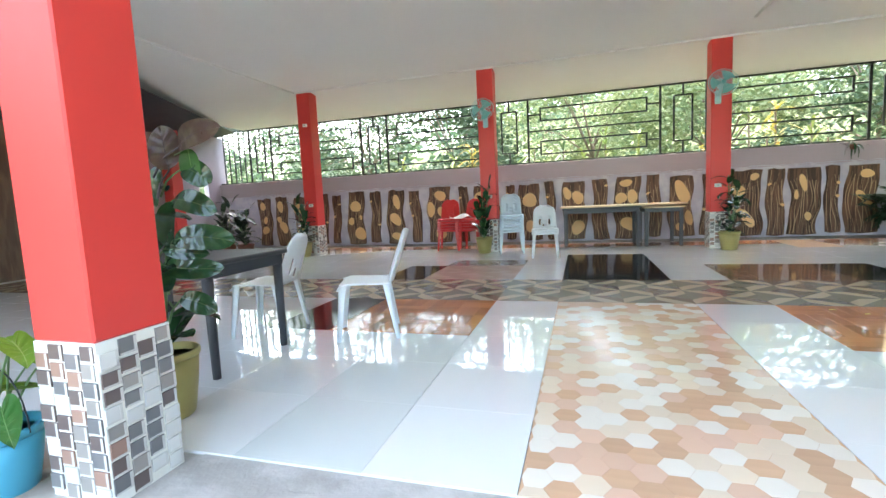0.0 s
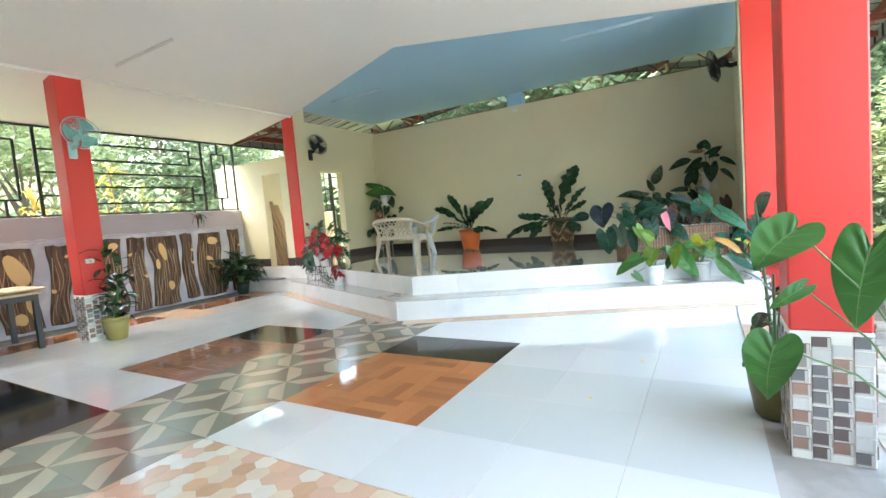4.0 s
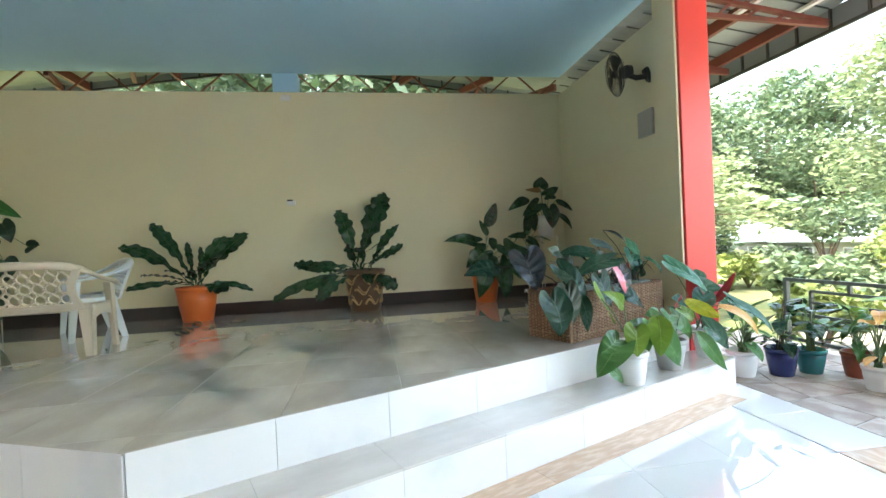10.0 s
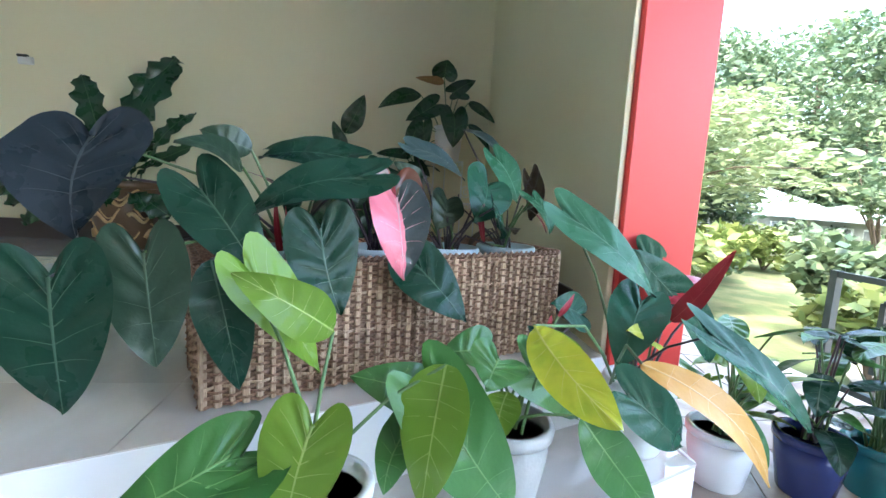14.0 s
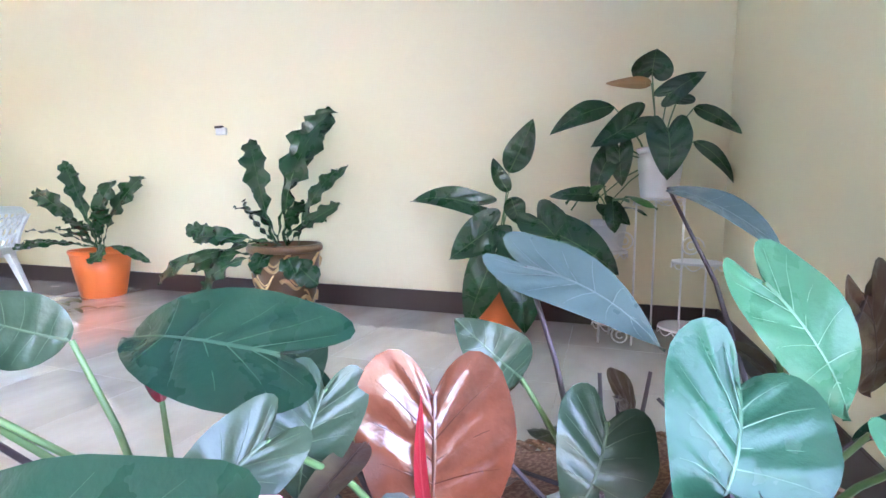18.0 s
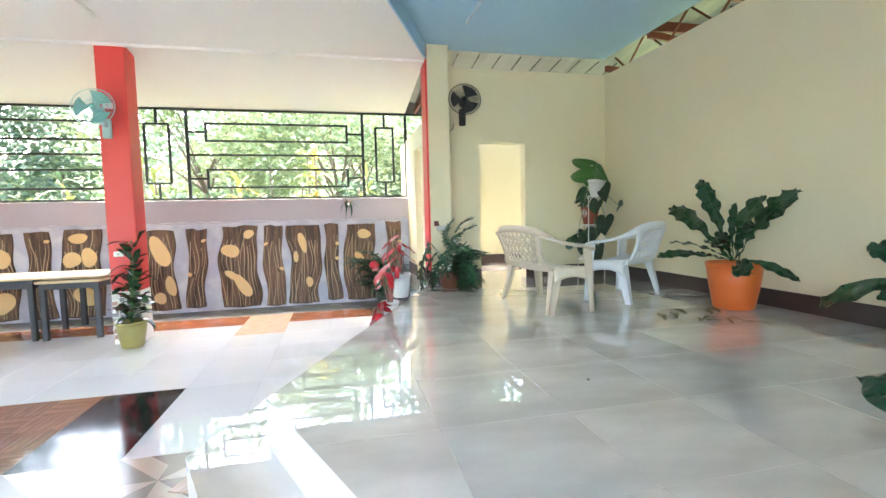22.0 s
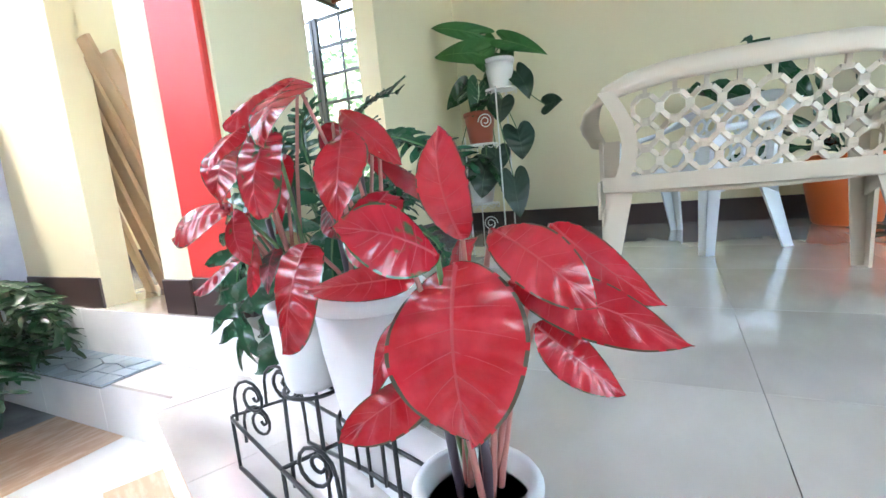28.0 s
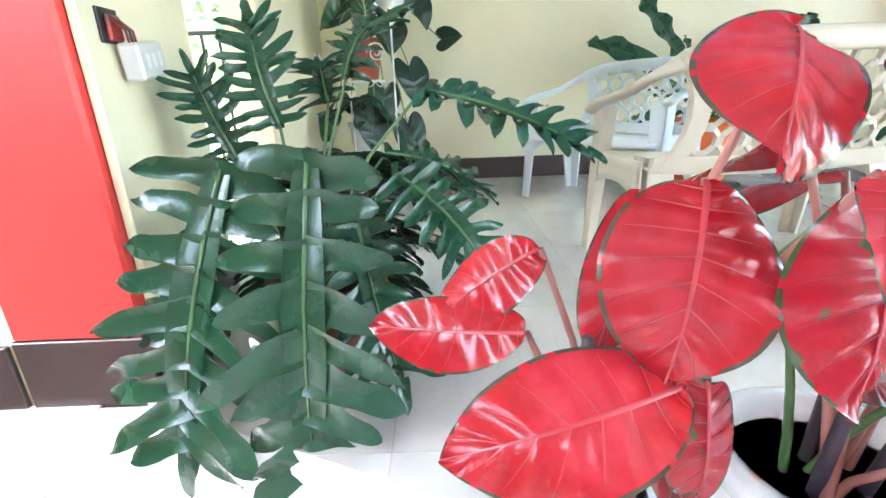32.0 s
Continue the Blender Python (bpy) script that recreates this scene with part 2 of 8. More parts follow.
M_ROSE = mat("rose_stone_tile", (0.46, 0.33, 0.28), 0.14, 0.12, 4.0, rand=0.06, color2=(0.52, 0.40, 0.34))
M_TAN = mat("tan_wood_tile", (0.60, 0.42, 0.29), 0.25, 0.12, 4.0, rand=0.08, stretch=(2, 9, 1), color2=(0.67, 0.50, 0.37))
M_STONEGREY = mat("grey_stone_tile", (0.20, 0.20, 0.19), 0.16, 0.2, 3.0, color2=(0.30, 0.29, 0.27))
M_GTAN = mat("geometric_tile_tan", (0.49, 0.40, 0.29), 0.18, 0.06, 6.0, rand=0.03)
M_GBROWN = mat("geometric_tile_brown", (0.20, 0.145, 0.105), 0.18, 0.08, 6.0, rand=0.03)
M_GOLIVE = mat("geometric_tile_olive", (0.21, 0.195, 0.145), 0.18, 0.08, 6.0, rand=0.03)
M_HEX = [mat("hexagon_tile_cream", (0.74, 0.61, 0.46), 0.16, 0.06, 8, rand=0.05), mat("hexagon_tile_tan", (0.62, 0.39, 0.245), 0.16, 0.1, 8, rand=0.08, stretch=(1, 8, 1)),
         mat("hexagon_tile_white", (0.78, 0.72, 0.62), 0.16, 0.04, 8, rand=0.04), mat("hexagon_tile_pink", (0.70, 0.46, 0.33), 0.16, 0.06, 8, rand=0.06)]
M_STAGE = mat("stage_marble_tile", (0.57, 0.535, 0.485), 0.03, 0.10, 1.6, color2=(0.72, 0.695, 0.65), spec=0.9, coat=0.8, croughness=0.012, mix=(0.4, 0.7), rand=0.02, stretch=(1, 2.2, 1), detail=8)
M_RISER = mat("white_marble_riser", (0.82, 0.82, 0.81), 0.14, 0.06, 2.2, color2=(0.70, 0.72, 0.73), mix=(0.55, 0.75), rand=0.03, detail=8)
M_GROUT = mat("floor_bed", (0.68, 0.69, 0.67), 0.7, 0.1, 8)
M_CONC = mat("rough_concrete", (0.46, 0.44, 0.41), 0.85, 0.2, 4, 0.4, 40, color2=(0.36, 0.34, 0.31))
M_SCREED = mat("dark_screed", (0.20, 0.20, 0.20), 0.7, 0.3, 3, 0.3, 30, color2=(0.30, 0.31, 0.31))
M_STEEL = mat("red_oxide_steel", (0.15, 0.035, 0.022), 0.5, 0.15, 6)
M_ROOF = mat("galvanised_roof_sheet", (0.30, 0.335, 0.34), 0.45, 0.15, 3)
M_SEAM = mat("dark_steel_seam", (0.045, 0.05, 0.05), 0.5, 0.2, 6)
M_FASCIA = mat("grey_fascia_sheet", (0.20, 0.24, 0.26), 0.5, 0.15, 3)
M_LAMPW = mat("white_plastic", (0.78, 0.78, 0.76), 0.35, 0.04, 5)

# ---- setting: ground, floor, stage ----
CX, CY = 4.15, 0.61          # front corner of the lower step
SL = 0.432                   # run of the stage's slanting fronts


XB, YN, YS, XD, YM, ZC, ZB = 8.80, 4.34, -3.22, 6.10, 6.05, 3.45, 3.64   # back, side, entry and mural faces, ceilings
UP = 0.385                   # depth of the lower step


def front(y, off=0.0):
    return CX + off + SL * abs(y - CY)


def bx(name, lo, hi, material, label, b=0.0, cat=""):
    return structure(name, Mesh().box(lo, hi, b), material, label, cat)


floor = bx("floor", (-9.4, -3.0, -0.30), (8.9, 6.2, -0.012), M_GROUT, "indoor floor of glossy patterned ceramic tiles", cat="floor")

# terraces of the stage
low = Mesh()
low.prism([(CX, CY), (front(4.30), 4.30), (5.86, 4.36), (5.86, YM), (6.5, YM), (6.5, -3.36), (front(-3.36), -3.36)][::-1], -0.01, 0.238)
stage_step = structure("stage_step", low, M_GROUT, "low tiled step round the front of the stage", "step")
top = Mesh()
top.prism([(CX + UP, CY), (front(4.20, UP), 4.20), (6.08, 4.26), (6.08, 6.65), (XB, 6.65), (XB, -3.2), (front(-3.2, UP), -3.2)][::-1], 0.2, 0.488)
stage = structure("stage", top, M_GROUT, "raised stage paved with glossy grey-beige marble tiles", "stage")

# walls
wall_mural = bx("wall_mural", (-9.36, YM, -0.3), (XD, YM + 0.16, 1.40), M_CEMENT, "low lavender cement wall with painted log reliefs", cat="wall")
part("upper_band", Mesh().box((-9.36, YM - 0.015, 1.38), (XD, YM + 0.17, 1.75), 0.004), M_LAV, wall_mural, "smooth lavender painted band")


def wall_with_hole(name, lo, hi, axis, a0, a1, z0, z1, material, label):
    """A wall along an axis with one opening from a0 to a1 and z0 to z1."""
    me = Mesh()
    i = 0 if axis == "x" else 1

    def cell(s, e, b, t):
        l, h = list(lo), list(hi)
        l[i], h[i], l[2], h[2] = s, e, b, t
        if e - s > 0.001 and t - b > 0.001:
            me.box(l, h)
    cell(lo[i], a0, lo[2], hi[2])
    cell(a1, hi[i], lo[2], hi[2])
    cell(a0, a1, lo[2], z0)
    cell(a0, a1, z1, hi[2])
    return structure(name, me, material, label, "wall")


wall_entry = wall_with_hole("wall_entry", (XD, 4.48, -0.1), (XD + 0.15, 6.76, 2.71), "y", 4.71, 5.25, 0.49, 2.42, M_CREAM, "short cream wall with a narrow open doorway")
wall_north = wall_with_hole("wall_north", (6.38, YN, -0.1), (XB + 0.15, YN + 0.16, 3.41), "x", 6.86, 7.53, 0.49, 2.41, M_CREAM, "cream painted stage wall with an open doorway")
wall_back = bx("wall_back", (XB, YS - 0.15, -0.1), (XB + 0.15, YN, 3.40), M_CREAM, "wide cream painted back wall of the stage", cat="wall")
wall_south = bx("wall_south", (6.40, YS - 0.15, -0.1), (XB, YS, 3.38), M_CREAM, "cream painted side wall of the stage", cat="wall")
part("upstand", Mesh().box((6.38, YN + 0.002, 3.41), (6.50, YN + 0.158, ZB)), M_CREAM, wall_north)
part("upstand", Mesh().box((6.40, YS - 0.148, 3.38), (6.52, YS - 0.002, ZB)), M_CREAM, wall_south)

part("cladding", Mesh().box((6.115, 4.172, 0.66), (6.40, 4.193, ZB - 0.002), 0.003), M_CREAM, wall_north)
part("cladding", Mesh().box((6.115, 4.167, 0.49), (6.402, 4.193, 0.66), 0.003), M_BASE, wall_north)
part("cladding", Mesh().box((6.172, -3.18, 0.49), (6.47, -3.157, ZB - 0.002), 0.003), M_CREAM, wall_south)

# skirting boards
sk = Mesh()
sk.box((XB - 0.015, YS, 0.49), (XB, YN, 0.66), 0.003)
sk.box((6.40, YN - 0.015, 0.49), (6.86, YN, 0.66), 0.003)
sk.box((7.53, YN - 0.015, 0.49), (XB - 0.015, YN, 0.66), 0.003)
sk.box((6.25, 6.585, 0.49), (8.94, 6.60, 0.66), 0.003)
sk.box((6.46, YS, 0.49), (XB - 0.015, YS + 0.015, 0.66), 0.003)
sk.box((XD - 0.015, 4.51, 0.49), (XD, 4.71, 0.66), 0.003)
sk.box((XD - 0.015, 5.25, 0.49), (XD, YM - 0.02, 0.66), 0.003)
sk.box((XD, 4.71, 0.49), (XD + 0.15, 4.722, 0.66), 0.003)
baseboard = structure("baseboard", sk, M_BASE, "dark brown skirting round the stage walls", "baseboard")

# room behind the stage walls
wall_store = bx("wall_store", (XD + 0.15, 6.60, -0.1), (9.1, 6.76, 2.80), M_CREAM, "plain cream wall of the store room", cat="wall")
se = Mesh()
se.box((XB + 0.15, 6.50, -0.1), (9.10, 6.60, 2.84))
se.box((XB + 0.15, 6.09, -0.1), (9.10, 6.50, 1.63))
se.box((XB + 0.15, YN + 0.16, -0.1), (9.10, 4.72, 2.84))
wall_store_end = structure("wall_store_end", se, M_CREAM, "cream end wall of the store room with a window and a gate", "wall")

# columns
COLS = [(2.46, 4.37, 0.0, 0.62), (-1.46, 4.37, 0.0, 0.62), (-5.36, 4.37, 0.0, 0.62), (6.24, 4.345, 0.49, 0.67), (6.30, -3.33, 0.0, 0.0),
        (-1.54, -3.21, -0.2, 0.59), (2.34, -3.24, -0.2, 0.60), (-5.4, -3.21, -0.2, 0.59)]
column_obs = []
for i, (cx, cy, z0, zb) in enumerate(COLS):
    c = structure("column_%d" % (i + 1), Mesh().box((cx - 0.15, cy - 0.15, max(z0, zb)), (cx + 0.15, cy + 0.15, ZC if i not in (3, 4) else ZB), 0.008), M_RED,
                  "square bright red painted column" + (" with a mosaic tiled base" if zb > 0 and z0 < 0.1 else ""), "column")
    if zb > 0:
        part("base", Mesh().box((cx - 0.152, cy - 0.152, z0), (cx + 0.152, cy + 0.152, zb), 0.003), M_BASE if i == 3 else M_WHITEWALL, c)
    column_obs.append(c)

# ceilings
ce = Mesh()
ce.prism([(-5.55, -4.99), (6.16, -4.99), (6.16, -3.18), (CX + 0.42, CY), (6.10, 4.22), (-5.55, 4.22)], ZC, ZC + 0.04)
ceiling = structure("ceiling", ce, M_CEIL, "flat white painted plywood ceiling of the hall", "ceiling")
cb = Mesh()
cb.prism([(CX + 0.42, CY), (6.16, -3.18), (6.40, -3.24), (XB, -3.24), (XB, 4.36), (6.38, 4.36), (6.10, 4.22)], ZB, ZB + 0.03)
ceiling_stage = structure("ceiling_stage", cb, M_BLUE, "flat sky-blue painted ceiling above the stage", "ceiling")
fb = Mesh()
for (x0, y0), (x1, y1) in (((CX + 0.42, CY), (6.10, 4.22)), ((CX + 0.42, CY), (6.16, -3.18))):
    d = Vector((x1 - x0, y1 - y0, 0))
    n = Vector((0.02, 0, 0))
    fb.add([(x0, y0, ZC + 0.003), (x1, y1, ZC + 0.003), (x1, y1, ZB), (x0, y0, ZB), (x0 + 0.02, y0, ZC + 0.003), (x1 + 0.02, y1, ZC + 0.003), (x1 + 0.02, y1, ZB), (x0 + 0.02, y0, ZB)],
           [(0, 1, 2, 3), (7, 6, 5, 4), (0, 4, 5, 1)])
trim_blue = structure("trim_blue", fb, M_BLUE, "sky-blue edge board between the two ceilings", "trim")
so = Mesh()
so.add([(-5.55, 4.22, ZC), (6.10, 4.22, ZC), (6.10, YM + 0.13, 3.17), (-8.45, YM + 0.13, 3.17), (-8.45, -4.99, 3.17), (-5.55, -4.99, ZC)], [(0, 1, 2, 3), (0, 3, 4, 5)])
for (bx0, by0), (bx1, by1) in (((-5.57, 4.205), (6.10, 4.235)), ((-5.565, -4.98), (-5.535, 4.204))):
    bx("trim_ceiling_edge", (bx0, by0, ZC - 0.034), (bx1, by1, ZC - 0.001), M_CEIL, "thin white batten along the ceiling edge", cat="trim")
soffit = structure("ceiling_soffit", so, M_CEIL, "sloping white painted eaves soffit", "ceiling")

# left end of the hall
M_TARP = mat("dark_blue_tarpaulin", (0.018, 0.022, 0.032), 0.6, 0.25, 1.5, 0.2, 8)
structure("ceiling_tarpaulin", Mesh().add([(-8.80, YM + 0.12, 3.14), (-9.4, YM + 0.12, 3.06), (-9.4, 1.0, 2.78), (-9.4, -5.6, 2.78), (-8.44, -5.6, 3.14), (-6.10, 0.30, 3.14), (-6.69, 1.49, 3.14)],
                 [(0, 1, 2, 6), (2, 5, 6), (2, 3, 4, 5)]), M_TARP, "dark blue tarpaulin slung under the roof", "ceiling")
M_DULL = mat("dull_brown_boards", (0.20, 0.12, 0.085), 0.7, 0.25, 2.0, 0.2, 20, color2=(0.26, 0.17, 0.12), stretch=(1, 6, 1))
wall_end = bx("wall_end", (-9.5, -5.6, -0.3), (-9.36, 1.2, 2.9), M_DULL, "dull brown boarded end wall of the hall", cat="wall")
# Unseen wall added to block south-west sky light from the hall's end.
bx("wall_south_end", (-9.5, -5.75, -0.3), (-4.2, -5.61, 3.1), M_DULL, "added unseen brown wall keeping sky light off the hall's end", cat="wall")
bx("column_9", (-9.34, 4.22, 0.0), (-9.05, 4.52, 3.12), M_RED, "square bright red painted column", 0.008, "column")
wall_west = wall_with_hole("wall_west", (-9.5, 1.2, -0.3), (-9.35, 6.36, 3.05), "y", 5.32, 5.63, 1.18, 2.07, M_LAV, "dull lavender end wall with a window opening")

# roof above
rf = Mesh()


def roof_z(y):
    return 4.21 - 0.14 * abs(y - 0.6)


for ya, yb in ((0.6, 6.30), (0.6, -5.0)):
    n = 154
    v, f = [], []
    for i in range(n + 1):
        x = -9.6 + i * 19.3 / n
        h = 0.02 if i % 3 == 0 else 0.0
        v += [(x, ya, roof_z(ya) + h), (x, yb, roof_z(yb) + h)]
    f = [(2 * i, 2 * i + 1, 2 * i + 3, 2 * i + 2) for i in range(n)]
    rf.add(v, f)
roof = structure("roof", rf, M_ROOF, "ribbed galvanised steel roof on red steel purlins", "roof")
for k in range(11):
    x = 6.32 + 0.31 * k
    part("seam", Mesh().bar((x, 4.50, roof_z(4.50) - 0.012), (x, 6.25, roof_z(6.25) - 0.012), 0.011), M_SEAM, roof)
    part("seam", Mesh().bar((x, -3.38, roof_z(-3.38) - 0.012), (x, -4.95, roof_z(-4.95) - 0.012), 0.011), M_SEAM, roof)
for y in (6.05, 5.45, -3.55, -4.15, -4.75, 3.4, 2.2, -0.9, -2.2):
    x0 = 6.42 if not -3 < y < 4 else XB + 0.05
    part("purlin", Mesh().bar((x0, y, roof_z(y) - 0.085), (9.65, y, roof_z(y) - 0.085), 0.05, 0.12), M_STEEL, roof)
for x in (6.30, 7.55, 8.35, 9.6):
    for ya, yb in ((4.80, 6.25), (-3.4, -4.9)) if x not in (7.55,) else ((-3.4, -4.9),):
        t = Mesh()
        t.bar((x, ya, roof_z(ya) - 0.16), (x, yb, roof_z(yb) - 0.16), 0.04)
        t.bar((x, ya, roof_z(ya) - 0.34), (x, yb, roof_z(yb) - 0.19), 0.04)
        for k in range(5):
            y0 = ya + (yb - ya) * k / 5
            y1 = ya + (yb - ya) * (k + 0.5) / 5
            t.bar((x, y0, roof_z(y0) - 0.34 + 0.03 * k), (x, y1, roof_z(y1) - 0.16), 0.025)
        part("truss", t, M_STEEL, roof)
for z in (3.44, 3.78):
    part("chord", Mesh().bar((XB + 0.20, -3.4, z), (XB + 0.20, 4.5, z), 0.035), M_STEEL, roof)
for k in range(20):
    y = -3.4 + 0.395 * k
    part("web_bar", Mesh().bar((XB + 0.20, y, 3.44 if k % 2 else 3.78), (XB + 0.20, y + 0.395, 3.78 if k % 2 else 3.44), 0.02), M_STEEL, roof)
for k in range(9):
    y = -3.2 + 0.95 * k
    part("rafter", Mesh().bar((XB + 0.06, y, roof_z(y) - 0.16), (9.66, y + 0.3, roof_z(y) - 0.10), 0.05, 0.09), M_STEEL, roof)
fa = Mesh()
for ya, yb in ((6.30, 6.33), (-5.04, -5.0)):
    z = roof_z(min((ya, yb), key=abs)) + 0.01
    fa.box((-9.6, ya, z - 0.22), (9.75, yb, z))
part("eaves_board", fa, M_FASCIA, roof, "dark grey fascia sheet")
for k in range(18):
    for y, zt in ((6.285, roof_z(6.30)), (-4.985, roof_z(-5.0))):
        part("bracket", Mesh().bar((3.1 + 0.36 * k, y, zt - 0.21), (3.1 + 0.36 * k, y, zt), 0.022), M_SEAM, roof)
for y, zt in ((6.28, roof_z(6.30)), (-4.98, roof_z(-5.0))):
    part("gutter_lip", Mesh().bar((-9.6, y, zt - 0.215), (9.75, y, zt - 0.215), 0.035), M_SEAM, roof)
ge = Mesh()
for ya, yb in ((0.6, 6.30), (0.6, -5.0)):
    ge.add([(9.7, ya, roof_z(ya) + 0.07), (9.7, yb, roof_z(yb) + 0.07), (9.7, yb, roof_z(yb) - 0.11), (9.7, ya, roof_z(ya) - 0.11),
            (9.74, ya, roof_z(ya) + 0.07), (9.74, yb, roof_z(yb) + 0.07), (9.74, yb, roof_z(yb) - 0.11), (9.74, ya, roof_z(ya) - 0.11)],
           [(0, 1, 2, 3), (4, 7, 6, 5), (3, 2, 6, 7), (0, 4, 5, 1)])
part("gable_board", ge, M_FASCIA, roof, "dark grey fascia sheet")
for k in range(31):
    y = -4.9 + 0.36 * k
    part("bracket", Mesh().bar((9.685, y, roof_z(y) - 0.11), (9.685, y, roof_z(y) + 0.07), 0.022), M_SEAM, roof)
for y0, y1 in ((0.6, 6.30), (0.6, -5.0)):
    part("gutter_lip", Mesh().bar((9.685, y0, roof_z(y0) - 0.12), (9.685, y1, roof_z(y1) - 0.12), 0.03), M_SEAM, roof)
for y in (-4.09, -4.70):
    bx("trim_ceiling_batten", (6.165, y - 0.025, 3.415), (6.52, y + 0.025, 3.445), M_CEIL, "white batten end standing out of the ceiling edge", cat="trim")
post = tagged(part("post", Mesh().box((XB - 0.03, 0.43, 3.40), (XB + 0.18, 0.75, ZB), 0.004), M_BLUE, None), "short sky-blue post standing on the back wall", "post", "", "structure")

# window grilles
grille = thing("window_grille", "black welded iron window grille with geometric rectangles", "window grille", kind="structure")
GY, G0, G1 = YM + 0.08, 1.775, 3.16
PO = [6.10, 5.37, 2.68, 1.83, -0.87, -1.72, -4.29, -5.00, -7.65, -8.33]


def gbar(a, b, w=0.035):
    part("bar", Mesh().bar((a[0], GY, a[1]), (b[0], GY, b[1]), w, 0.03), M_IRON, grille)


for k in range(5):
    gbar((-8.50 - 0.17 * k, G0), (-8.50 - 0.17 * k, G1), 0.025)
gbar((-9.36, G0), (6.10, G0), 0.045)
gbar((-9.36, G1), (6.10, G1), 0.045)
for x in PO:
    gbar((x, G0), (x, G1), 0.045)
for i in range(len(PO) - 1):
    b, a = PO[i], PO[i + 1]
    if b - a > 1.2:
        gbar((a, 2.46), (b, 2.46))
        for zl, zh in ((1.95, 2.23), (2.68, 2.95)):
            l, r = a + 0.27, b - 0.26
            gbar((l, zl), (r, zl))
            gbar((l, zh), (r, zh))
            gbar((l, zl - 0.017), (l, zh + 0.017))
            gbar((r, zl - 0.017), (r, zh + 0.017))
            gbar((a, (zl + zh) / 2), (l, (zl + zh) / 2))
            gbar((r, (zl + zh) / 2), (b, (zl + zh) / 2))
    else:
        c, h = (a + b) / 2, (b - a) * 0.20
        gbar((c - h, 2.02), (c - h, 2.93))
        gbar((c + h, 2.02), (c + h, 2.93))
        gbar((c - h, 2.02), (c + h, 2.02))
        gbar((c - h, 2.93), (c + h, 2.93))
        gbar((c, G0), (c, 2.02))
        gbar((c, 2.93), (c, G1))
sg = thing("window_store", "black iron bars in the store room window", "window", kind="structure")
SX = XB + 0.2
for y in (6.12, 6.30, 6.48):
    part("bar", Mesh().bar((SX, y, 1.64), (SX, y, 2.84), 0.04 if y != 6.30 else 0.02), M_IRON, sg)
for k in range(5):
    part("bar", Mesh().bar((SX, 6.10, 1.66 + 0.29 * k), (SX, 6.50, 1.66 + 0.29 * k), 0.022), M_IRON, sg)
gate = thing("metal_gate", "black iron gate at the end of the store room", "gate")
for y in (4.76, 5.42, 6.06):
    part("stile", Mesh().bar((SX, y, 0.50), (SX, y, 2.84), 0.045), M_IRON, gate)
for z in (0.56, 1.64, 1.95, 2.24, 2.53, 2.82):
    part("rail", Mesh().bar((SX + 0.004, 4.76, z), (SX + 0.004, 6.06, z), 0.03), M_IRON, gate)
for k in range(9):
    part("bar", Mesh().bar((SX, 4.76 + 0.13 * (k + 1), 0.56), (SX, 4.76 + 0.13 * (k + 1), 1.64), 0.018), M_IRON, gate)
for k in (1, 3):
    part("bar", Mesh().bar((SX, 4.76 + 0.325 * k, 1.64), (SX, 4.76 + 0.325 * k, 2.82), 0.018), M_IRON, gate)

# ground outside
gd = Mesh()
gd.add([(-400, -400, -0.32), (400, -400, -0.32), (400, 400, -0.32), (-400, 400, -0.32)], [(0, 1, 2, 3)])
M_GRASS = mat("rough_grass", (0.085, 0.12, 0.045), 0.9, 0.3, 2.0, 0.5, 20, color2=(0.17, 0.175, 0.085))
ground = structure("ground", gd, M_GRASS, "rough green grass round the building", "ground")
yard = Mesh()
yard.add([(-26, -24, -0.30), (9, -24, -0.30), (12, -11.5, -0.30), (9.3, -7.4, -0.30), (5.5, -4.5, -0.30), (-26, -4.5, -0.30)], [(0, 1, 2, 3, 4, 5)])
M_YARD = mat("pale_dry_ground", (0.34, 0.32, 0.27), 0.9, 0.2, 1.2, 0.4, 25, color2=(0.46, 0.44, 0.39))
structure("ground_yard", yard, M_YARD, "pale dry earth and concrete round the building", "ground")
porch = bx("pavement_porch", (-9.4, -5.2, -0.34), (9.6, -3.0, -0.014), M_CONC, "porch paved with irregular pale stone flags", cat="pavement")
structure("pavement_ramp", Mesh().add([(-1.34, -3.0, -0.008), (2.15, -3.0, -0.008), (2.15, -9, -0.30), (-1.34, -9, -0.30), (-1.34, -3.0, -0.5), (2.15, -3.0, -0.5), (2.15, -9, -0.5), (-1.34, -9, -0.5)],
                 [(0, 3, 2, 1), (4, 5, 6, 7), (0, 1, 5, 4), (1, 2, 6, 5), (2, 3, 7, 6), (3, 0, 4, 7)]), M_CONC, "rough pale concrete apron at the entrance", "pavement")

# ---- painted log reliefs on the mural wall ----
SLABS = ((-8.14, -7.73), (-7.61, -7.20), (-7.05, -6.45), (-6.27, -6.01), (-5.89, -5.65), (-5.47, -4.97), (-4.83, -4.53), (-4.38, -3.90), (-3.75, -3.47), (-3.31, -2.70),
         (-2.54, -2.29), (-2.15, -1.53), (-1.42, -1.20), (-1.12, -0.60), (-0.52, -0.30), (-0.17, 0.35), (0.46, 0.80), (0.90, 1.46), (1.57, 1.84), (1.96, 2.46),
         (2.58, 2.88), (3.05, 3.67), (3.72, 4.04), (4.08, 4.63), (4.68, 4.93), (4.98, 5.55), (5.69, 5.97))
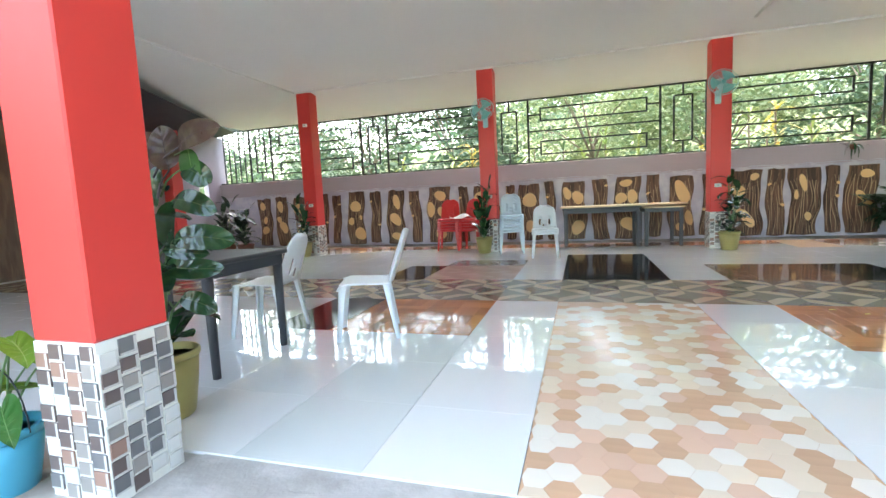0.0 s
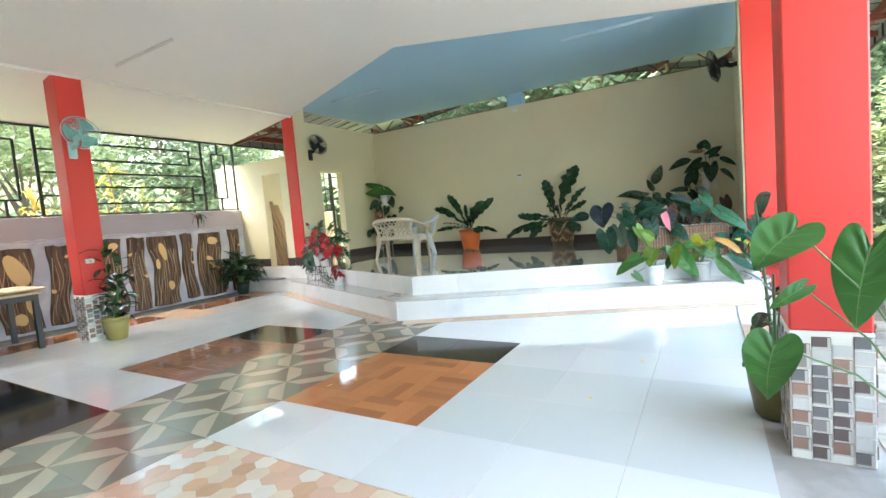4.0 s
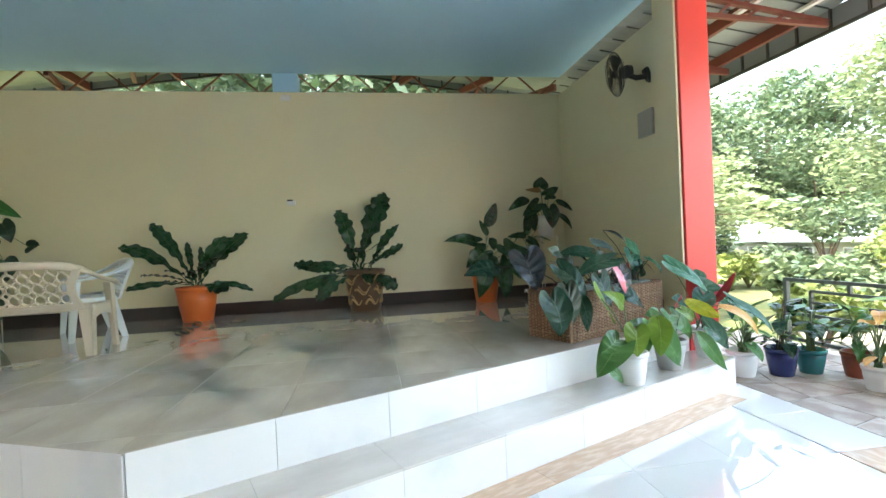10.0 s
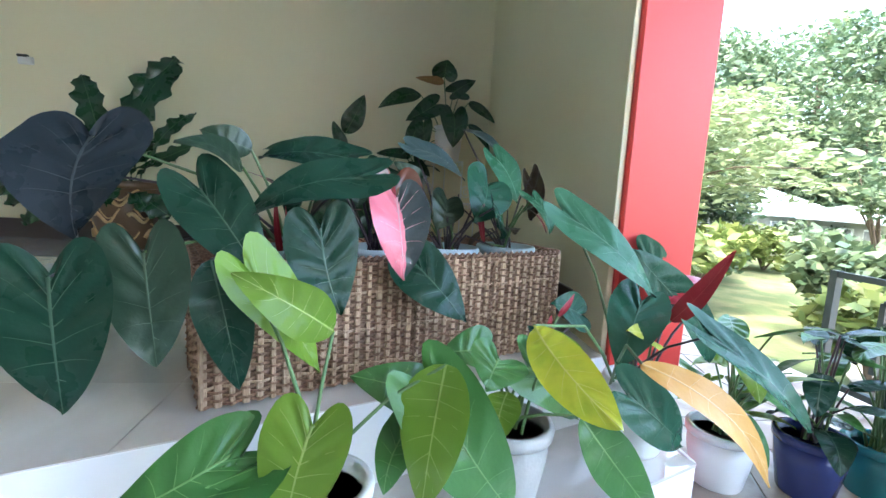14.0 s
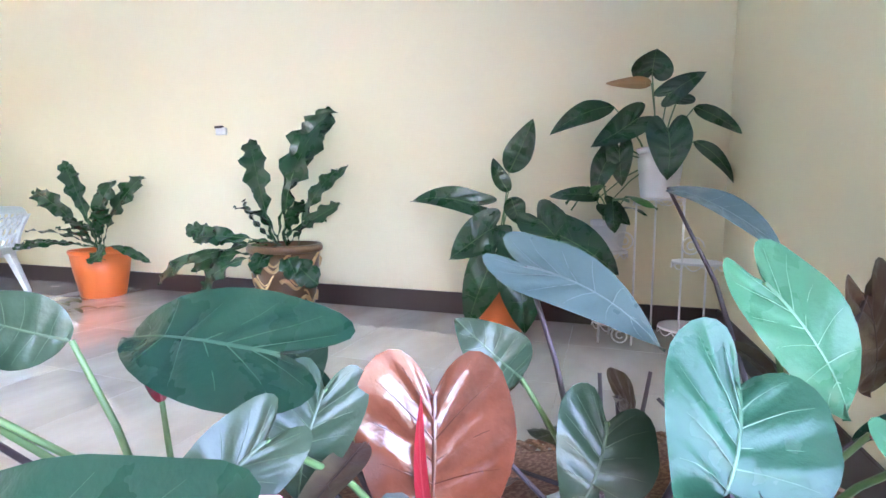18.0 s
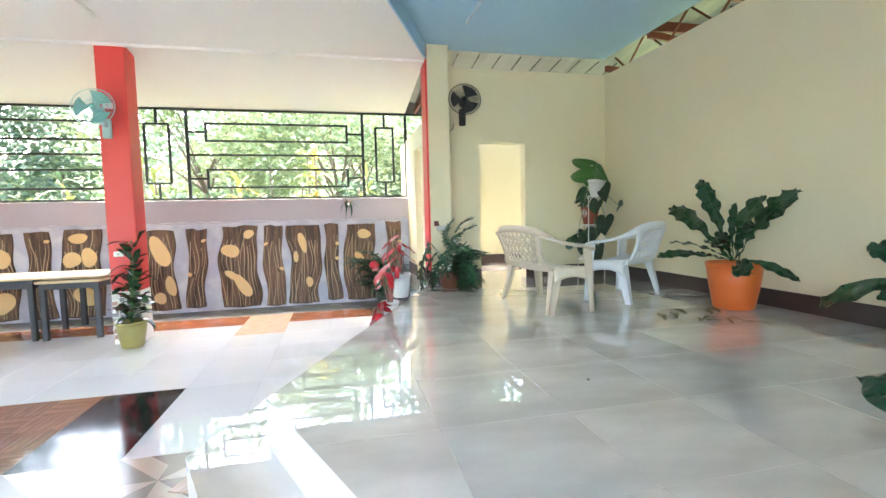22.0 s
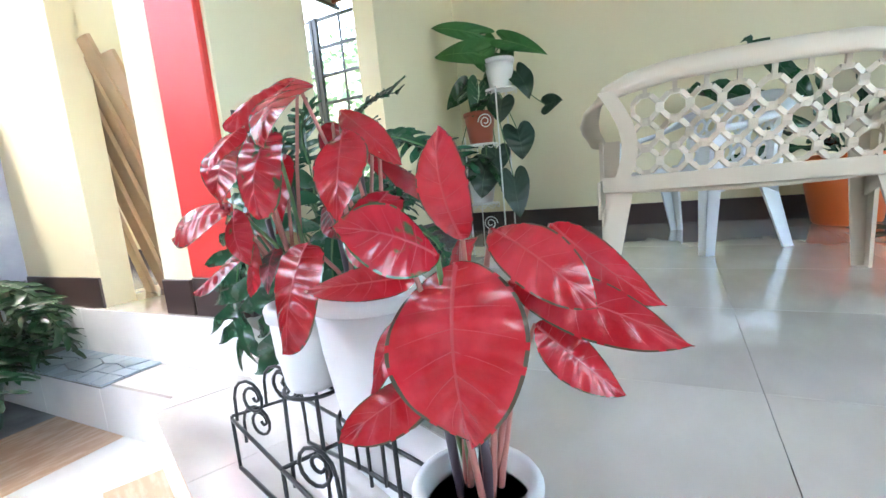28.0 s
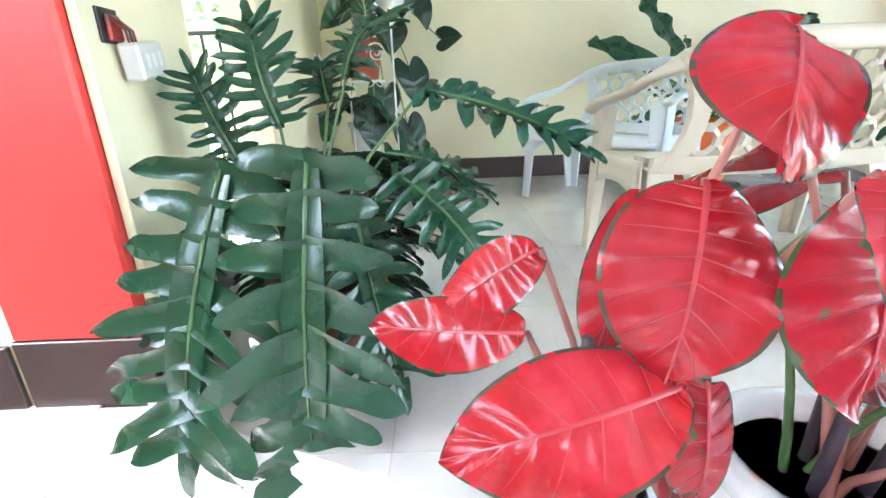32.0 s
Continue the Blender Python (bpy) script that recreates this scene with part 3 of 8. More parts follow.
# fixed cuts for the slabs seen close up: (u, v, half width, half height, tilt)
CUTS = {21: ((0.30, 0.70, 0.13, 0.11, 10), (0.76, 0.90, 0.075, 0.075, 0), (0.55, 0.26, 0.10, 0.19, 32), (0.30, 0.40, 0.10, 0.06, -30)),
        23: ((0.45, 0.78, 0.06, 0.17, 8), (0.15, 0.60, 0.035, 0.11, 0), (0.66, 0.27, 0.06, 0.085, 0)),
        25: ((0.60, 0.87, 0.12, 0.075, 0), (0.55, 0.55, 0.06, 0.13, 28), (0.75, 0.43, 0.09, 0.05, -20)),
        19: ((0.52, 0.74, 0.13, 0.23, 22), (0.83, 0.30, 0.07, 0.17, 8), (0.44, 0.15, 0.08, 0.10, -10)),
        17: ((0.40, 0.90, 0.13, 0.075, 0), (0.28, 0.66, 0.11, 0.13, 10), (0.74, 0.68, 0.11, 0.14, -12), (0.50, 0.24, 0.14, 0.16, 20)),
        15: ((0.25, 0.80, 0.09, 0.13, 12), (0.72, 0.72, 0.125, 0.14, 0), (0.60, 0.20, 0.13, 0.17, -8)), 13: ((0.55, 0.71, 0.15, 0.17, -15), (0.40, 0.24, 0.12, 0.13, 0)),
        11: ((0.30, 0.78, 0.15, 0.16, 8), (0.72, 0.50, 0.13, 0.15, -10), (0.35, 0.20, 0.15, 0.14, 0)),
        9: ((0.56, 0.84, 0.14, 0.12, 0), (0.19, 0.60, 0.09, 0.20, 8), (0.66, 0.54, 0.12, 0.14, 0), (0.5, 0.16, 0.15, 0.12, 0)),
        7: ((0.55, 0.79, 0.085, 0.19, 6), (0.55, 0.46, 0.12, 0.18, 25), (0.48, 0.14, 0.12, 0.10, 0)), 5: ((0.46, 0.72, 0.14, 0.15, 0), (0.26, 0.44, 0.09, 0.09, 0), (0.72, 0.20, 0.14, 0.18, 12), (0.88, 0.51, 0.04, 0.06, 0)),
        2: ((0.32, 0.76, 0.16, 0.14, 0), (0.70, 0.48, 0.14, 0.16, 10), (0.34, 0.20, 0.16, 0.16, -8))}


def blob(cx, cz, a, b, tilt, y, n=18, seed=0):
    r = random.Random(seed)
    ph, k = r.uniform(0, 6), r.uniform(0.06, 0.16)
    c, s = math.cos(radians(tilt)), math.sin(radians(tilt))
    out = []
    for i in range(n):
        t = 2 * math.pi * i / n
        q = 1 + k * math.sin(2 * t + ph) + 0.05 * math.sin(3 * t + ph * 2)
        x, z = a * q * math.cos(t), b * q * math.sin(t)
        out.append((cx + x * c - z * s, cz + x * s + z * c))
    return out


def relief(me, outline, y0, y1):
    """An outline in x and z that stands out from y1 to y0."""
    n = len(outline)
    cx, cz = sum(p[0] for p in outline) / n, sum(p[1] for p in outline) / n
    e = [(cx + (x - cx) * (1 - 0.006 / max(0.03, abs(x - cx) + 0.02)), cz + (z - cz) * 0.985) for x, z in outline]
    v = [(x, y1, z) for x, z in outline] + [(x, y0 + 0.008, z) for x, z in outline] + [(x, y0, z) for x, z in e]
    f = [tuple(range(2 * n, 3 * n))]
    for k in (0, n):
        f += [(k + i, k + (i + 1) % n, k + n + (i + 1) % n, k + n + i) for i in range(n)]
    me.add(v, f)


for i, (a, b) in enumerate(SLABS):
    r = random.Random(50 + i)
    w, mid = b - a, (a + b) / 2
    wide = w > 0.38
    z0, z1 = r.uniform(0.03, 0.08), r.uniform(1.28, 1.36)
    ph, ph2 = r.uniform(0, 6), r.uniform(0, 6)
    lean = r.uniform(-0.03, 0.03)

    def side(v, s):
        return mid + s * w / 2 * (0.90 + 0.10 * math.sin(5 * v + ph + s) + 0.05 * math.sin(13 * v + ph2)) + lean * (v - 0.5) * 2 + 0.014 * math.sin(9 * v + ph)
    n = 14
    out = [(side(k / n, 1), z0 + (z1 - z0) * k / n) for k in range(n + 1)] + [(mid + w * 0.15, z1 + r.uniform(-0.03, 0.02)), (mid - w * 0.1, z1 + r.uniform(-0.03, 0.03))]
    out += [(side(k / n, -1), z0 + (z1 - z0) * k / n) for k in range(n, -1, -1)] + [(mid, z0 - 0.02)]
    me = Mesh()
    relief(me, out[::-1], YM - 0.03, YM)
    slab_ob = part("log_relief", me, M_BARK, wall_mural)
    ln = Mesh()
    m = max(4, int(w / 0.052))
    for j in range(m):
        u = (j + 0.5 + r.uniform(-0.2, 0.2)) / m * 2 - 1
        pp, top = r.uniform(0, 6), r.uniform(0.75, 0.99)
        v, f = [], []
        for k in range(17):
            t = 0.01 + (top - 0.01) * k / 16
            x = (side(t, 1) + side(t, -1)) / 2 + u * 0.94 * (side(t, 1) - side(t, -1)) / 2 + 0.016 * math.sin(11 * t + pp)
            h = 0.0044 + 0.0030 * math.sin(7 * t + pp * 2)
            z = z0 + (z1 - z0) * t
            v += [(x - h, YM - 0.0325, z), (x + h, YM - 0.0325, z)]
        f = [(2 * k, 2 * k + 1, 2 * k + 3, 2 * k + 2) for k in range(16)]
        ln.add(v, f)
    part("grain_lines", ln, M_BARKLINE, slab_ob)
    cuts = CUTS.get(i)
    if cuts is None:
        if wide:
            cuts = [(r.uniform(0.3, 0.7), r.uniform(0.68, 0.85), r.uniform(0.10, 0.15) * w / 0.55, r.uniform(0.09, 0.17), r.uniform(-30, 30)),
                    (r.uniform(0.3, 0.7), r.uniform(0.20, 0.38), r.uniform(0.10, 0.16) * w / 0.55, r.uniform(0.10, 0.18), r.uniform(-30, 30))]
            if r.random() < 0.8:
                cuts.append((r.uniform(0.2, 0.8), 0.54, 0.07, 0.09, 0))
        else:
            cuts = [(r.choice((0.12, 0.88)), r.uniform(0.7, 0.9), 0.035, 0.026, 15), (r.choice((0.1, 0.9)), r.uniform(0.3, 0.55), 0.035, 0.03, -15)]
    for j, (u, v, ha, hb, tilt) in enumerate(cuts):
        z = z0 + (z1 - z0) * v
        x = side(v, -1) + u * (side(v, 1) - side(v, -1))
        cm = Mesh()
        relief(cm, blob(x, z, ha, hb, tilt, 0, 18, i * 9 + j)[::-1], YM - 0.036 - (0.012 if not wide else 0), YM - 0.029)
        part("cut_face", cm, M_CUT, slab_ob)
        if not wide:
            part("branch_stub", Mesh().tube([(mid + (x - mid) * 0.4, YM - 0.015, z - 0.03), (x, YM - 0.02, z)], 0.035, 8, 0.026), M_BARK, slab_ob)

# uneven plaster edge between the two coats
ed = Mesh()
r = random.Random(4)
v, f = [], []
for k in range(220):
    x = -8.36 + k * (XD - 0.01 + 8.36) / 219
    v += [(x, YM - 0.004, 1.355 + r.uniform(-0.02, 0.012)), (x, YM - 0.02, 1.40 + r.uniform(-0.008, 0.022))]
f = [(2 * k, 2 * k + 2, 2 * k + 3, 2 * k + 1) for k in range(219)]
ed.add(v, f)
part("plaster_edge", ed, M_CEMENT, wall_mural)

# ---- garden and hillside ----


def leafmat(name, color, color2, trans=0.22, rough=0.5):
    """Foliage whose leaves vary one by one."""
    ma = mat(name, color, rough, 0.15, 3.0, trans=trans)
    nt = ma.node_tree
    hs = [n for n in nt.nodes if n.type == "HUE_SAT"][0]
    ge = nt.nodes.new("ShaderNodeNewGeometry")
    mx = nt.nodes.new("ShaderNodeMix")
    mx.data_type = "RGBA"
    mx.inputs["A"].default_value, mx.inputs["B"].default_value = (*color, 1), (*color2, 1)
    nt.links.new(ge.outputs["Random Per Island"], mx.inputs["Factor"])
    nt.links.new(mx.outputs["Result"], hs.inputs["Color"])
    return ma


M_LEAFA = leafmat("tree_leaves_fresh", (0.045, 0.092, 0.045), (0.14, 0.195, 0.10))
M_LEAFB = leafmat("tree_leaves_dark", (0.035, 0.075, 0.04), (0.11, 0.16, 0.085))
M_LEAFC = leafmat("tree_leaves_yellow", (0.12, 0.19, 0.05), (0.22, 0.26, 0.08))
M_LEAFP = leafmat("tree_leaves_pale", (0.13, 0.195, 0.085), (0.29, 0.34, 0.18), trans=0.3)
M_LEAFO = leafmat("dracaena_leaves_orange", (0.20, 0.24, 0.045), (0.46, 0.30, 0.08), trans=0.3)
M_WOODS = leafmat("hillside_leaves", (0.05, 0.10, 0.05), (0.14, 0.20, 0.10))
M_TRUNK = mat("tree_bark", (0.16, 0.12, 0.09), 0.85, 0.3, 6, 0.5, 20, stretch=(1, 1, 0.3))
GZ = -0.32


def leaf_cloud(rng, blobs, n, size):
    """Many small leaves spread through round clumps; each leaf is two triangles."""
    w = np.array([b[3] ** 2 for b in blobs])
    pick = rng.choice(len(blobs), n, p=w / w.sum())
    c = np.array([b[:3] for b in blobs])[pick]
    rad = np.array([b[3] for b in blobs])[pick]
    d = rng.normal(size=(n, 3))
    d /= np.linalg.norm(d, axis=1, keepdims=True)
    rr = rad * rng.uniform(0.25, 1.05, n) ** 0.6
    p = c + d * rr[:, None] * np.array([1, 1, 0.75])
    a = rng.normal(size=(n, 3)) * np.array([1, 1, 0.45])
    a /= np.linalg.norm(a, axis=1, keepdims=True)
    u = np.cross(a, rng.normal(size=(n, 3)))
    u /= np.linalg.norm(u, axis=1, keepdims=True)
    s = size * rng.uniform(0.6, 1.4, n)[:, None]
    v = np.stack([p - a * s, p + u * s * 0.45, p + a * s, p - u * s * 0.45], 1).reshape(-1, 3)
    me = Mesh()
    me.v = v.tolist()
    me.f = [(4 * i, 4 * i + 1, 4 * i + 2, 4 * i + 3) for i in range(n)]
    me.m = [0] * n
    return me


def tree(x, y, h, r, n, size, material, seed, label="leafy green tropical tree in the garden", z=GZ, name="tree", trunk=0.12, low=0.55):
    rng = np.random.default_rng(seed)
    rg = random.Random(seed)
    ob = thing(name, label, "tree", "garden trees", m=pose(x, y, z))
    lean = (rg.uniform(-0.3, 0.3), rg.uniform(-0.3, 0.3))
    fork = h * 0.42
    part("trunk", Mesh().tube([(0, 0, 0), (lean[0] * 0.4, lean[1] * 0.4, fork * 0.5), (lean[0], lean[1], fork)], trunk, 8, trunk * 0.7), M_TRUNK, ob, soft=True)
    blobs = []
    lm = Mesh()
    for k in range(11):
        a = 2 * math.pi * k / 11 * 2 + rg.uniform(-0.4, 0.4)
        q = r * rg.uniform(0.35, 0.8)
        t = (lean[0] + q * math.cos(a), lean[1] + q * math.sin(a), h * rg.uniform(low, 0.92))
        lm.tube([(lean[0], lean[1], fork * rg.uniform(0.7, 1.0)), (t[0] * 0.5, t[1] * 0.5, (fork + t[2]) / 2 + 0.1), t], trunk * 0.5, 5, trunk * 0.12)
        blobs.append((*t, r * rg.uniform(0.32, 0.5)))
        blobs.append((t[0] * 1.25, t[1] * 1.25, t[2] + rg.uniform(-0.15, 0.1) * h, r * rg.uniform(0.2, 0.35)))
    blobs.append((lean[0], lean[1], h * 0.85, r * 0.45))
    part("branchwork", lm, M_TRUNK, ob, soft=True)
    part("crown", leaf_cloud(rng, blobs, n, size), material, ob)
    return ob


def shrub(x, y, h, r, n, size, material, seed, label="dense green garden shrub"):
    rng = np.random.default_rng(seed)
    rg = random.Random(seed)
    ob = thing("shrub", label, "shrub", "garden shrubs", m=pose(x, y, GZ))
    st = Mesh()
    blobs = []
    for k in range(6):
        a = rg.uniform(0, 6.28)
        t = (r * 0.5 * math.cos(a), r * 0.5 * math.sin(a), h * rg.uniform(0.5, 0.85))
        st.tube([(0, 0, 0), (t[0] * 0.4, t[1] * 0.4, t[2] * 0.6), t], 0.03, 5, 0.01)
        blobs.append((*t, r * rg.uniform(0.4, 0.6)))
    part("branchwork", st, M_TRUNK, ob)
    part("foliage", leaf_cloud(rng, blobs, n, size), material, ob)
    return ob


def dracaena(x, y, h, seed, material):
    """A cane with a tuft of long arching strap leaves."""
    rg = random.Random(seed)
    ob = thing("dracaena", "tall dracaena with yellow-green strap leaves in the garden", "plant", "garden dracaenas", m=pose(x, y, GZ))
    part("stem", Mesh().tube([(0, 0, 0), (0.03, 0.02, h * 0.5), (0.0, 0.05, h)], 0.03, 6, 0.02), M_TRUNK, ob)
    me = Mesh()
    for k in range(34):
        a, el = rg.uniform(0, 6.28), rg.uniform(0.1, 1.3)
        L, b = rg.uniform(0.45, 0.75), h * rg.uniform(0.55, 1.0)
        d = Vector((math.cos(a), math.sin(a), 0))
        s = Vector((-math.sin(a), math.cos(a), 0))
        v, f = [], []
        for j in range(6):
            t = j / 5
            p = d * (L * t * math.cos(el)) + Vector((0, 0, b + L * (t * math.sin(el) - 0.55 * t * t)))
            w = 0.035 * math.sin(math.pi * min(0.98, 0.12 + t * 0.86))
            v += [p - s * w, p + s * w]
        f = [(2 * j, 2 * j + 1, 2 * j + 3, 2 * j + 2) for j in range(5)]
        me.add(v, f)
    part("foliage", me, material, ob)


# behind the mural wall
for i, (x, y, h) in enumerate(((-6.6, 8.6, 2.7), (-3.2, 8.3, 2.5), (-0.2, 8.4, 2.6), (0.9, 9.2, 2.9), (3.6, 8.2, 2.9), (4.3, 9.0, 3.2), (2.6, 9.4, 2.6), (5.6, 8.9, 2.8))):
    dracaena(x, y, h, 20 + i, M_LEAFC if i % 2 else M_LEAFA)
for i, (x, y, h) in enumerate(((4.50, 7.9, 3.1), (4.25, 7.6, 2.4), (5.35, 7.5, 2.3), (3.1, 7.7, 2.5), (1.6, 7.8, 2.7), (-0.9, 7.7, 2.6), (-2.6, 7.9, 2.7), (0.3, 7.6, 2.3), (-4.6, 7.8, 2.5))):
    dracaena(x, y, h, 220 + i, M_LEAFO if i in (0, 3, 6) else M_LEAFC)
for i, (x, y, h, r) in enumerate(((-8.0, 9.5, 2.6, 1.2), (-5.0, 10.2, 2.4, 1.3), (-2.0, 10.0, 2.5, 1.2), (1.8, 10.6, 2.6, 1.3), (6.2, 10.5, 2.8, 1.3), (8.0, 8.8, 2.4, 1.0), (9.5, 9.8, 3.0, 1.4))):
    shrub(x, y, h, r, 3600, 0.07, (M_LEAFA, M_LEAFB, M_LEAFC)[i % 3], 40 + i)
for i, (x, y, h, r) in enumerate(((-9, 15, 8, 3.4), (-4.5, 13.5, 7, 3.0), (0.5, 15, 8, 3.2), (5, 14, 7, 3.0), (9, 13, 8, 3.2), (13, 17, 9, 4), (-14, 18, 9, 4), (-1, 22, 10, 4.5), (6, 21, 10, 4.5))):
    tree(x, y, h, r, 9000, 0.10, M_LEAFB if x < -3 else (M_LEAFP, M_LEAFA, M_LEAFP)[i % 3], 60 + i, low=0.30, trunk=0.09)
# beyond the stage
for i, (x, y, h, r) in enumerate(((15, 4.5, 9, 3.6), (16, 0, 9, 3.8), (15, -3.5, 8.5, 3.4), (21, 7, 11, 4.5), (22, -2, 11, 4.5))):
    tree(x, y, h, r, 4200, 0.2, (M_LEAFB, M_LEAFA)[i % 2], 80 + i)
tree(9.9, 8.9, 5.6, 1.7, 7000, 0.09, M_LEAFA, 95, low=0.2, trunk=0.08)
# beside the porch
for i, (x, y, h, r, lo, n, ma) in enumerate(((16.5, -9.3, 4.9, 2.4, 0.3, 7500, M_LEAFB), (20.5, -13.0, 7.2, 3.4, 0.25, 8000, M_LEAFA), (21.5, -9.5, 7.2, 3.6, 0.2, 9000, M_LEAFB), (23.0, -5.5, 8.4, 3.8, 0.2, 8000, M_LEAFA), (12.6, -17.2, 8.6, 3.9, 0.16, 14000, M_LEAFP), (18.5, -18.5, 5.0, 3.2, 0.2, 7000, M_LEAFA),
                                             (9.5, -16.5, 7.0, 3.4, 0.2, 6000, M_LEAFA), (26, -16, 7.5, 4.0, 0.3, 5200, M_LEAFB), (15.5, -5.5, 7.0, 2.8, 0.3, 5200, M_LEAFA), (10.3, -9.2, 2.3, 0.8, 0.62, 2200, M_LEAFA), (10.1, -11.8, 2.1, 1.0, 0.55, 2200, M_LEAFC))):
    tree(x, y, h, r, int(n * 1.9) if h > 4 else n, 0.105 if h > 4 else 0.06, ma, 100 + i, low=lo, trunk=0.14 if h > 4 else 0.045)
for i, (x, y, h, r) in enumerate(((8.6, -7.2, 1.3, 0.7), (7.3, -8.2, 1.5, 0.8), (10.2, -6.4, 1.2, 0.7), (6.2, -9.3, 1.8, 0.9), (11.4, -5.2, 1.6, 0.8), (7.6, -6.2, 0.8, 0.6), (9.3, -8.4, 0.9, 0.7), (6.4, -7.0, 0.8, 0.6), (9.0, -10.3, 1.6, 0.9), (4.5, -10.5, 1.7, 1.0), (12.6, -8.4, 0.9, 0.8), (14.0, -11.0, 0.9, 1.0), (12.2, -12.2, 1.0, 0.9), (15.2, -13.6, 0.9, 1.0), (15.2, -9.4, 1.0, 1.0), (10.6, -13.4, 1.2, 0.9))):
    shrub(x, y, h, r, 1500, 0.085, (M_LEAFA, M_LEAFB, M_LEAFC)[i % 3], 130 + i)

def layered_tree(x, y, h, r, seed, material):
    """A spreading tree whose leaves lie in flat, stepped layers."""
    rng, rg = np.random.default_rng(seed), random.Random(seed)
    ob = thing("tree", "spreading pale green tree with layered feathery leaves", "tree", "garden trees", m=pose(x, y, GZ))
    part("trunk", Mesh().tube([(0, 0, 0), (0.08, 0.05, h * 0.4), (0.0, 0.1, h * 0.8)], 0.06, 8, 0.03), M_TRUNK, ob, soft=True)
    lm, blobs = Mesh(), []
    for k in range(16):
        a, z = k * 2.4 + rg.uniform(-0.3, 0.3), h * (0.50 + 0.47 * k / 16)
        q = r * (1.05 - 0.6 * k / 16) * rg.uniform(0.7, 1.0)
        t = (q * math.cos(a), q * math.sin(a), z)
        lm.tube([(0.03, 0.05, z - 0.25), (t[0] * 0.5, t[1] * 0.5, z - 0.03), (t[0], t[1], z - 0.06)], 0.02, 5, 0.006)
        for u in (0.45, 0.75, 1.0):
            blobs.append((t[0] * u, t[1] * u, z + 0.02, r * rg.uniform(0.22, 0.32)))
    part("branchwork", lm, M_TRUNK, ob, soft=True)
    cr = leaf_cloud(rng, blobs, 6500, 0.075)
    v = np.array(cr.v)
    c = v.reshape(-1, 4, 3).mean(1, keepdims=True)
    lay = np.round(c[..., 2:] / (h * 0.11)) * h * 0.11
    v = v.reshape(-1, 4, 3)
    v[..., 2:] = lay + (c[..., 2:] - lay) * 0.7 + 0.12 * np.sin(3.1 * c[..., :1] + 2.3 * c[..., 1:2]) + (v[..., 2:] - c[..., 2:]) * 0.6
    cr.v = v.reshape(-1, 3).tolist()
    part("crown", cr, material, ob)
    return ob


layered_tree(11.2, -6.7, 3.2, 2.0, 301, M_LEAFP)
layered_tree(13.6, -8.9, 3.6, 2.1, 302, M_LEAFP)
for i, (x, y, h, r) in enumerate(((22.5, -17.0, 8.4, 4.2), (24.5, -13.5, 8.0, 3.8), (19.5, -21.0, 8.0, 4.0), (27.0, -9.0, 9.0, 4.2))):
    tree(x, y, h, r, 13000, 0.13, M_WOODS, 320 + i, low=0.15, trunk=0.16)

# wooded hillside all round
rng = np.random.default_rng(5)
hv, hf = [], []
NA, NR = 72, 10
for j in range(NR):
    for i in range(NA):
        a = 2 * math.pi * i / NA
        R = 24 + 7 * j
        top = 9 + 7 * (0.5 + 0.5 * math.sin(a * 2 + 0.6)) + 4 * math.sin(a * 5)
        if -2.3 < a - 2 * math.pi < -0.35 or 4.0 < a < 5.93:
            top *= 0.5
        if 3.5 < a < 5.1:
            top *= 0.25
        hv.append((R * math.cos(a), R * math.sin(a), GZ - 0.2 + max(0, top) * smooth(0, 6, j)))
hf = [(j * NA + i, j * NA + (i + 1) % NA, (j + 1) * NA + (i + 1) % NA, (j + 1) * NA + i) for j in range(NR - 1) for i in range(NA)]
hill = structure("ground_hillside", Mesh().add(hv, hf), M_GRASS, "green wooded hillside around the building", "ground", True)
bl = []
for _ in range(900):
    j, i = rng.integers(1, NR - 1), rng.integers(0, NA)
    x, y, z = hv[j * NA + i]
    s = rng.uniform(1.4, 3.4)
    bl.append((x + rng.uniform(-3, 3), y + rng.uniform(-3, 3), z + s * 0.7, s))
woods = part("trees_far", leaf_cloud(rng, bl, 60000, 0.42), M_WOODS, hill)
woods["kind"] = "stuff"

# coconut palms on the slope
M_FROND = leafmat("palm_fronds", (0.10, 0.17, 0.05), (0.17, 0.22, 0.08))
for px, py, pz, ph in ((24.0, -13.0, 1.5, 9.0), (20.8, -18.9, 0.3, 7.6), (30, 3, 6, 9)):
    palm = thing("palm_tree", "tall coconut palm on the wooded slope", "palm tree", "palms", m=pose(px, py, pz))
    part("trunk", Mesh().tube([(0, 0, -3), (0.3, 0.1, ph * 0.5), (0.1, 0.3, ph)], 0.16, 8, 0.10), M_TRUNK, palm, soft=True)
    rg = random.Random(int(px * 10))
    for k in range(13):
        a, el = 2 * math.pi * k / 13, rg.uniform(0.1, 0.9)
        fr = Mesh()
        L = 2.6
        for j in range(14):
            t0 = 0.08 + 0.9 * j / 14
            p = Vector((math.cos(a) * L * t0 * math.cos(el), math.sin(a) * L * t0 * math.cos(el), ph + L * (t0 * math.sin(el) - 0.7 * t0 * t0)))
            s = Vector((-math.sin(a), math.cos(a), 0))
            o = Vector((math.cos(a), math.sin(a), -0.6))
            for sg in (-1, 1):
                w = 0.55 * math.sin(math.pi * (0.15 + 0.8 * t0))
                q = p + s * sg * w + o * 0.25 - Vector((0, 0, 0.25 * w))
                fr.add([p, p + o * 0.07, q], [(0, 1, 2)])
        part("frond", fr, M_FROND, palm)

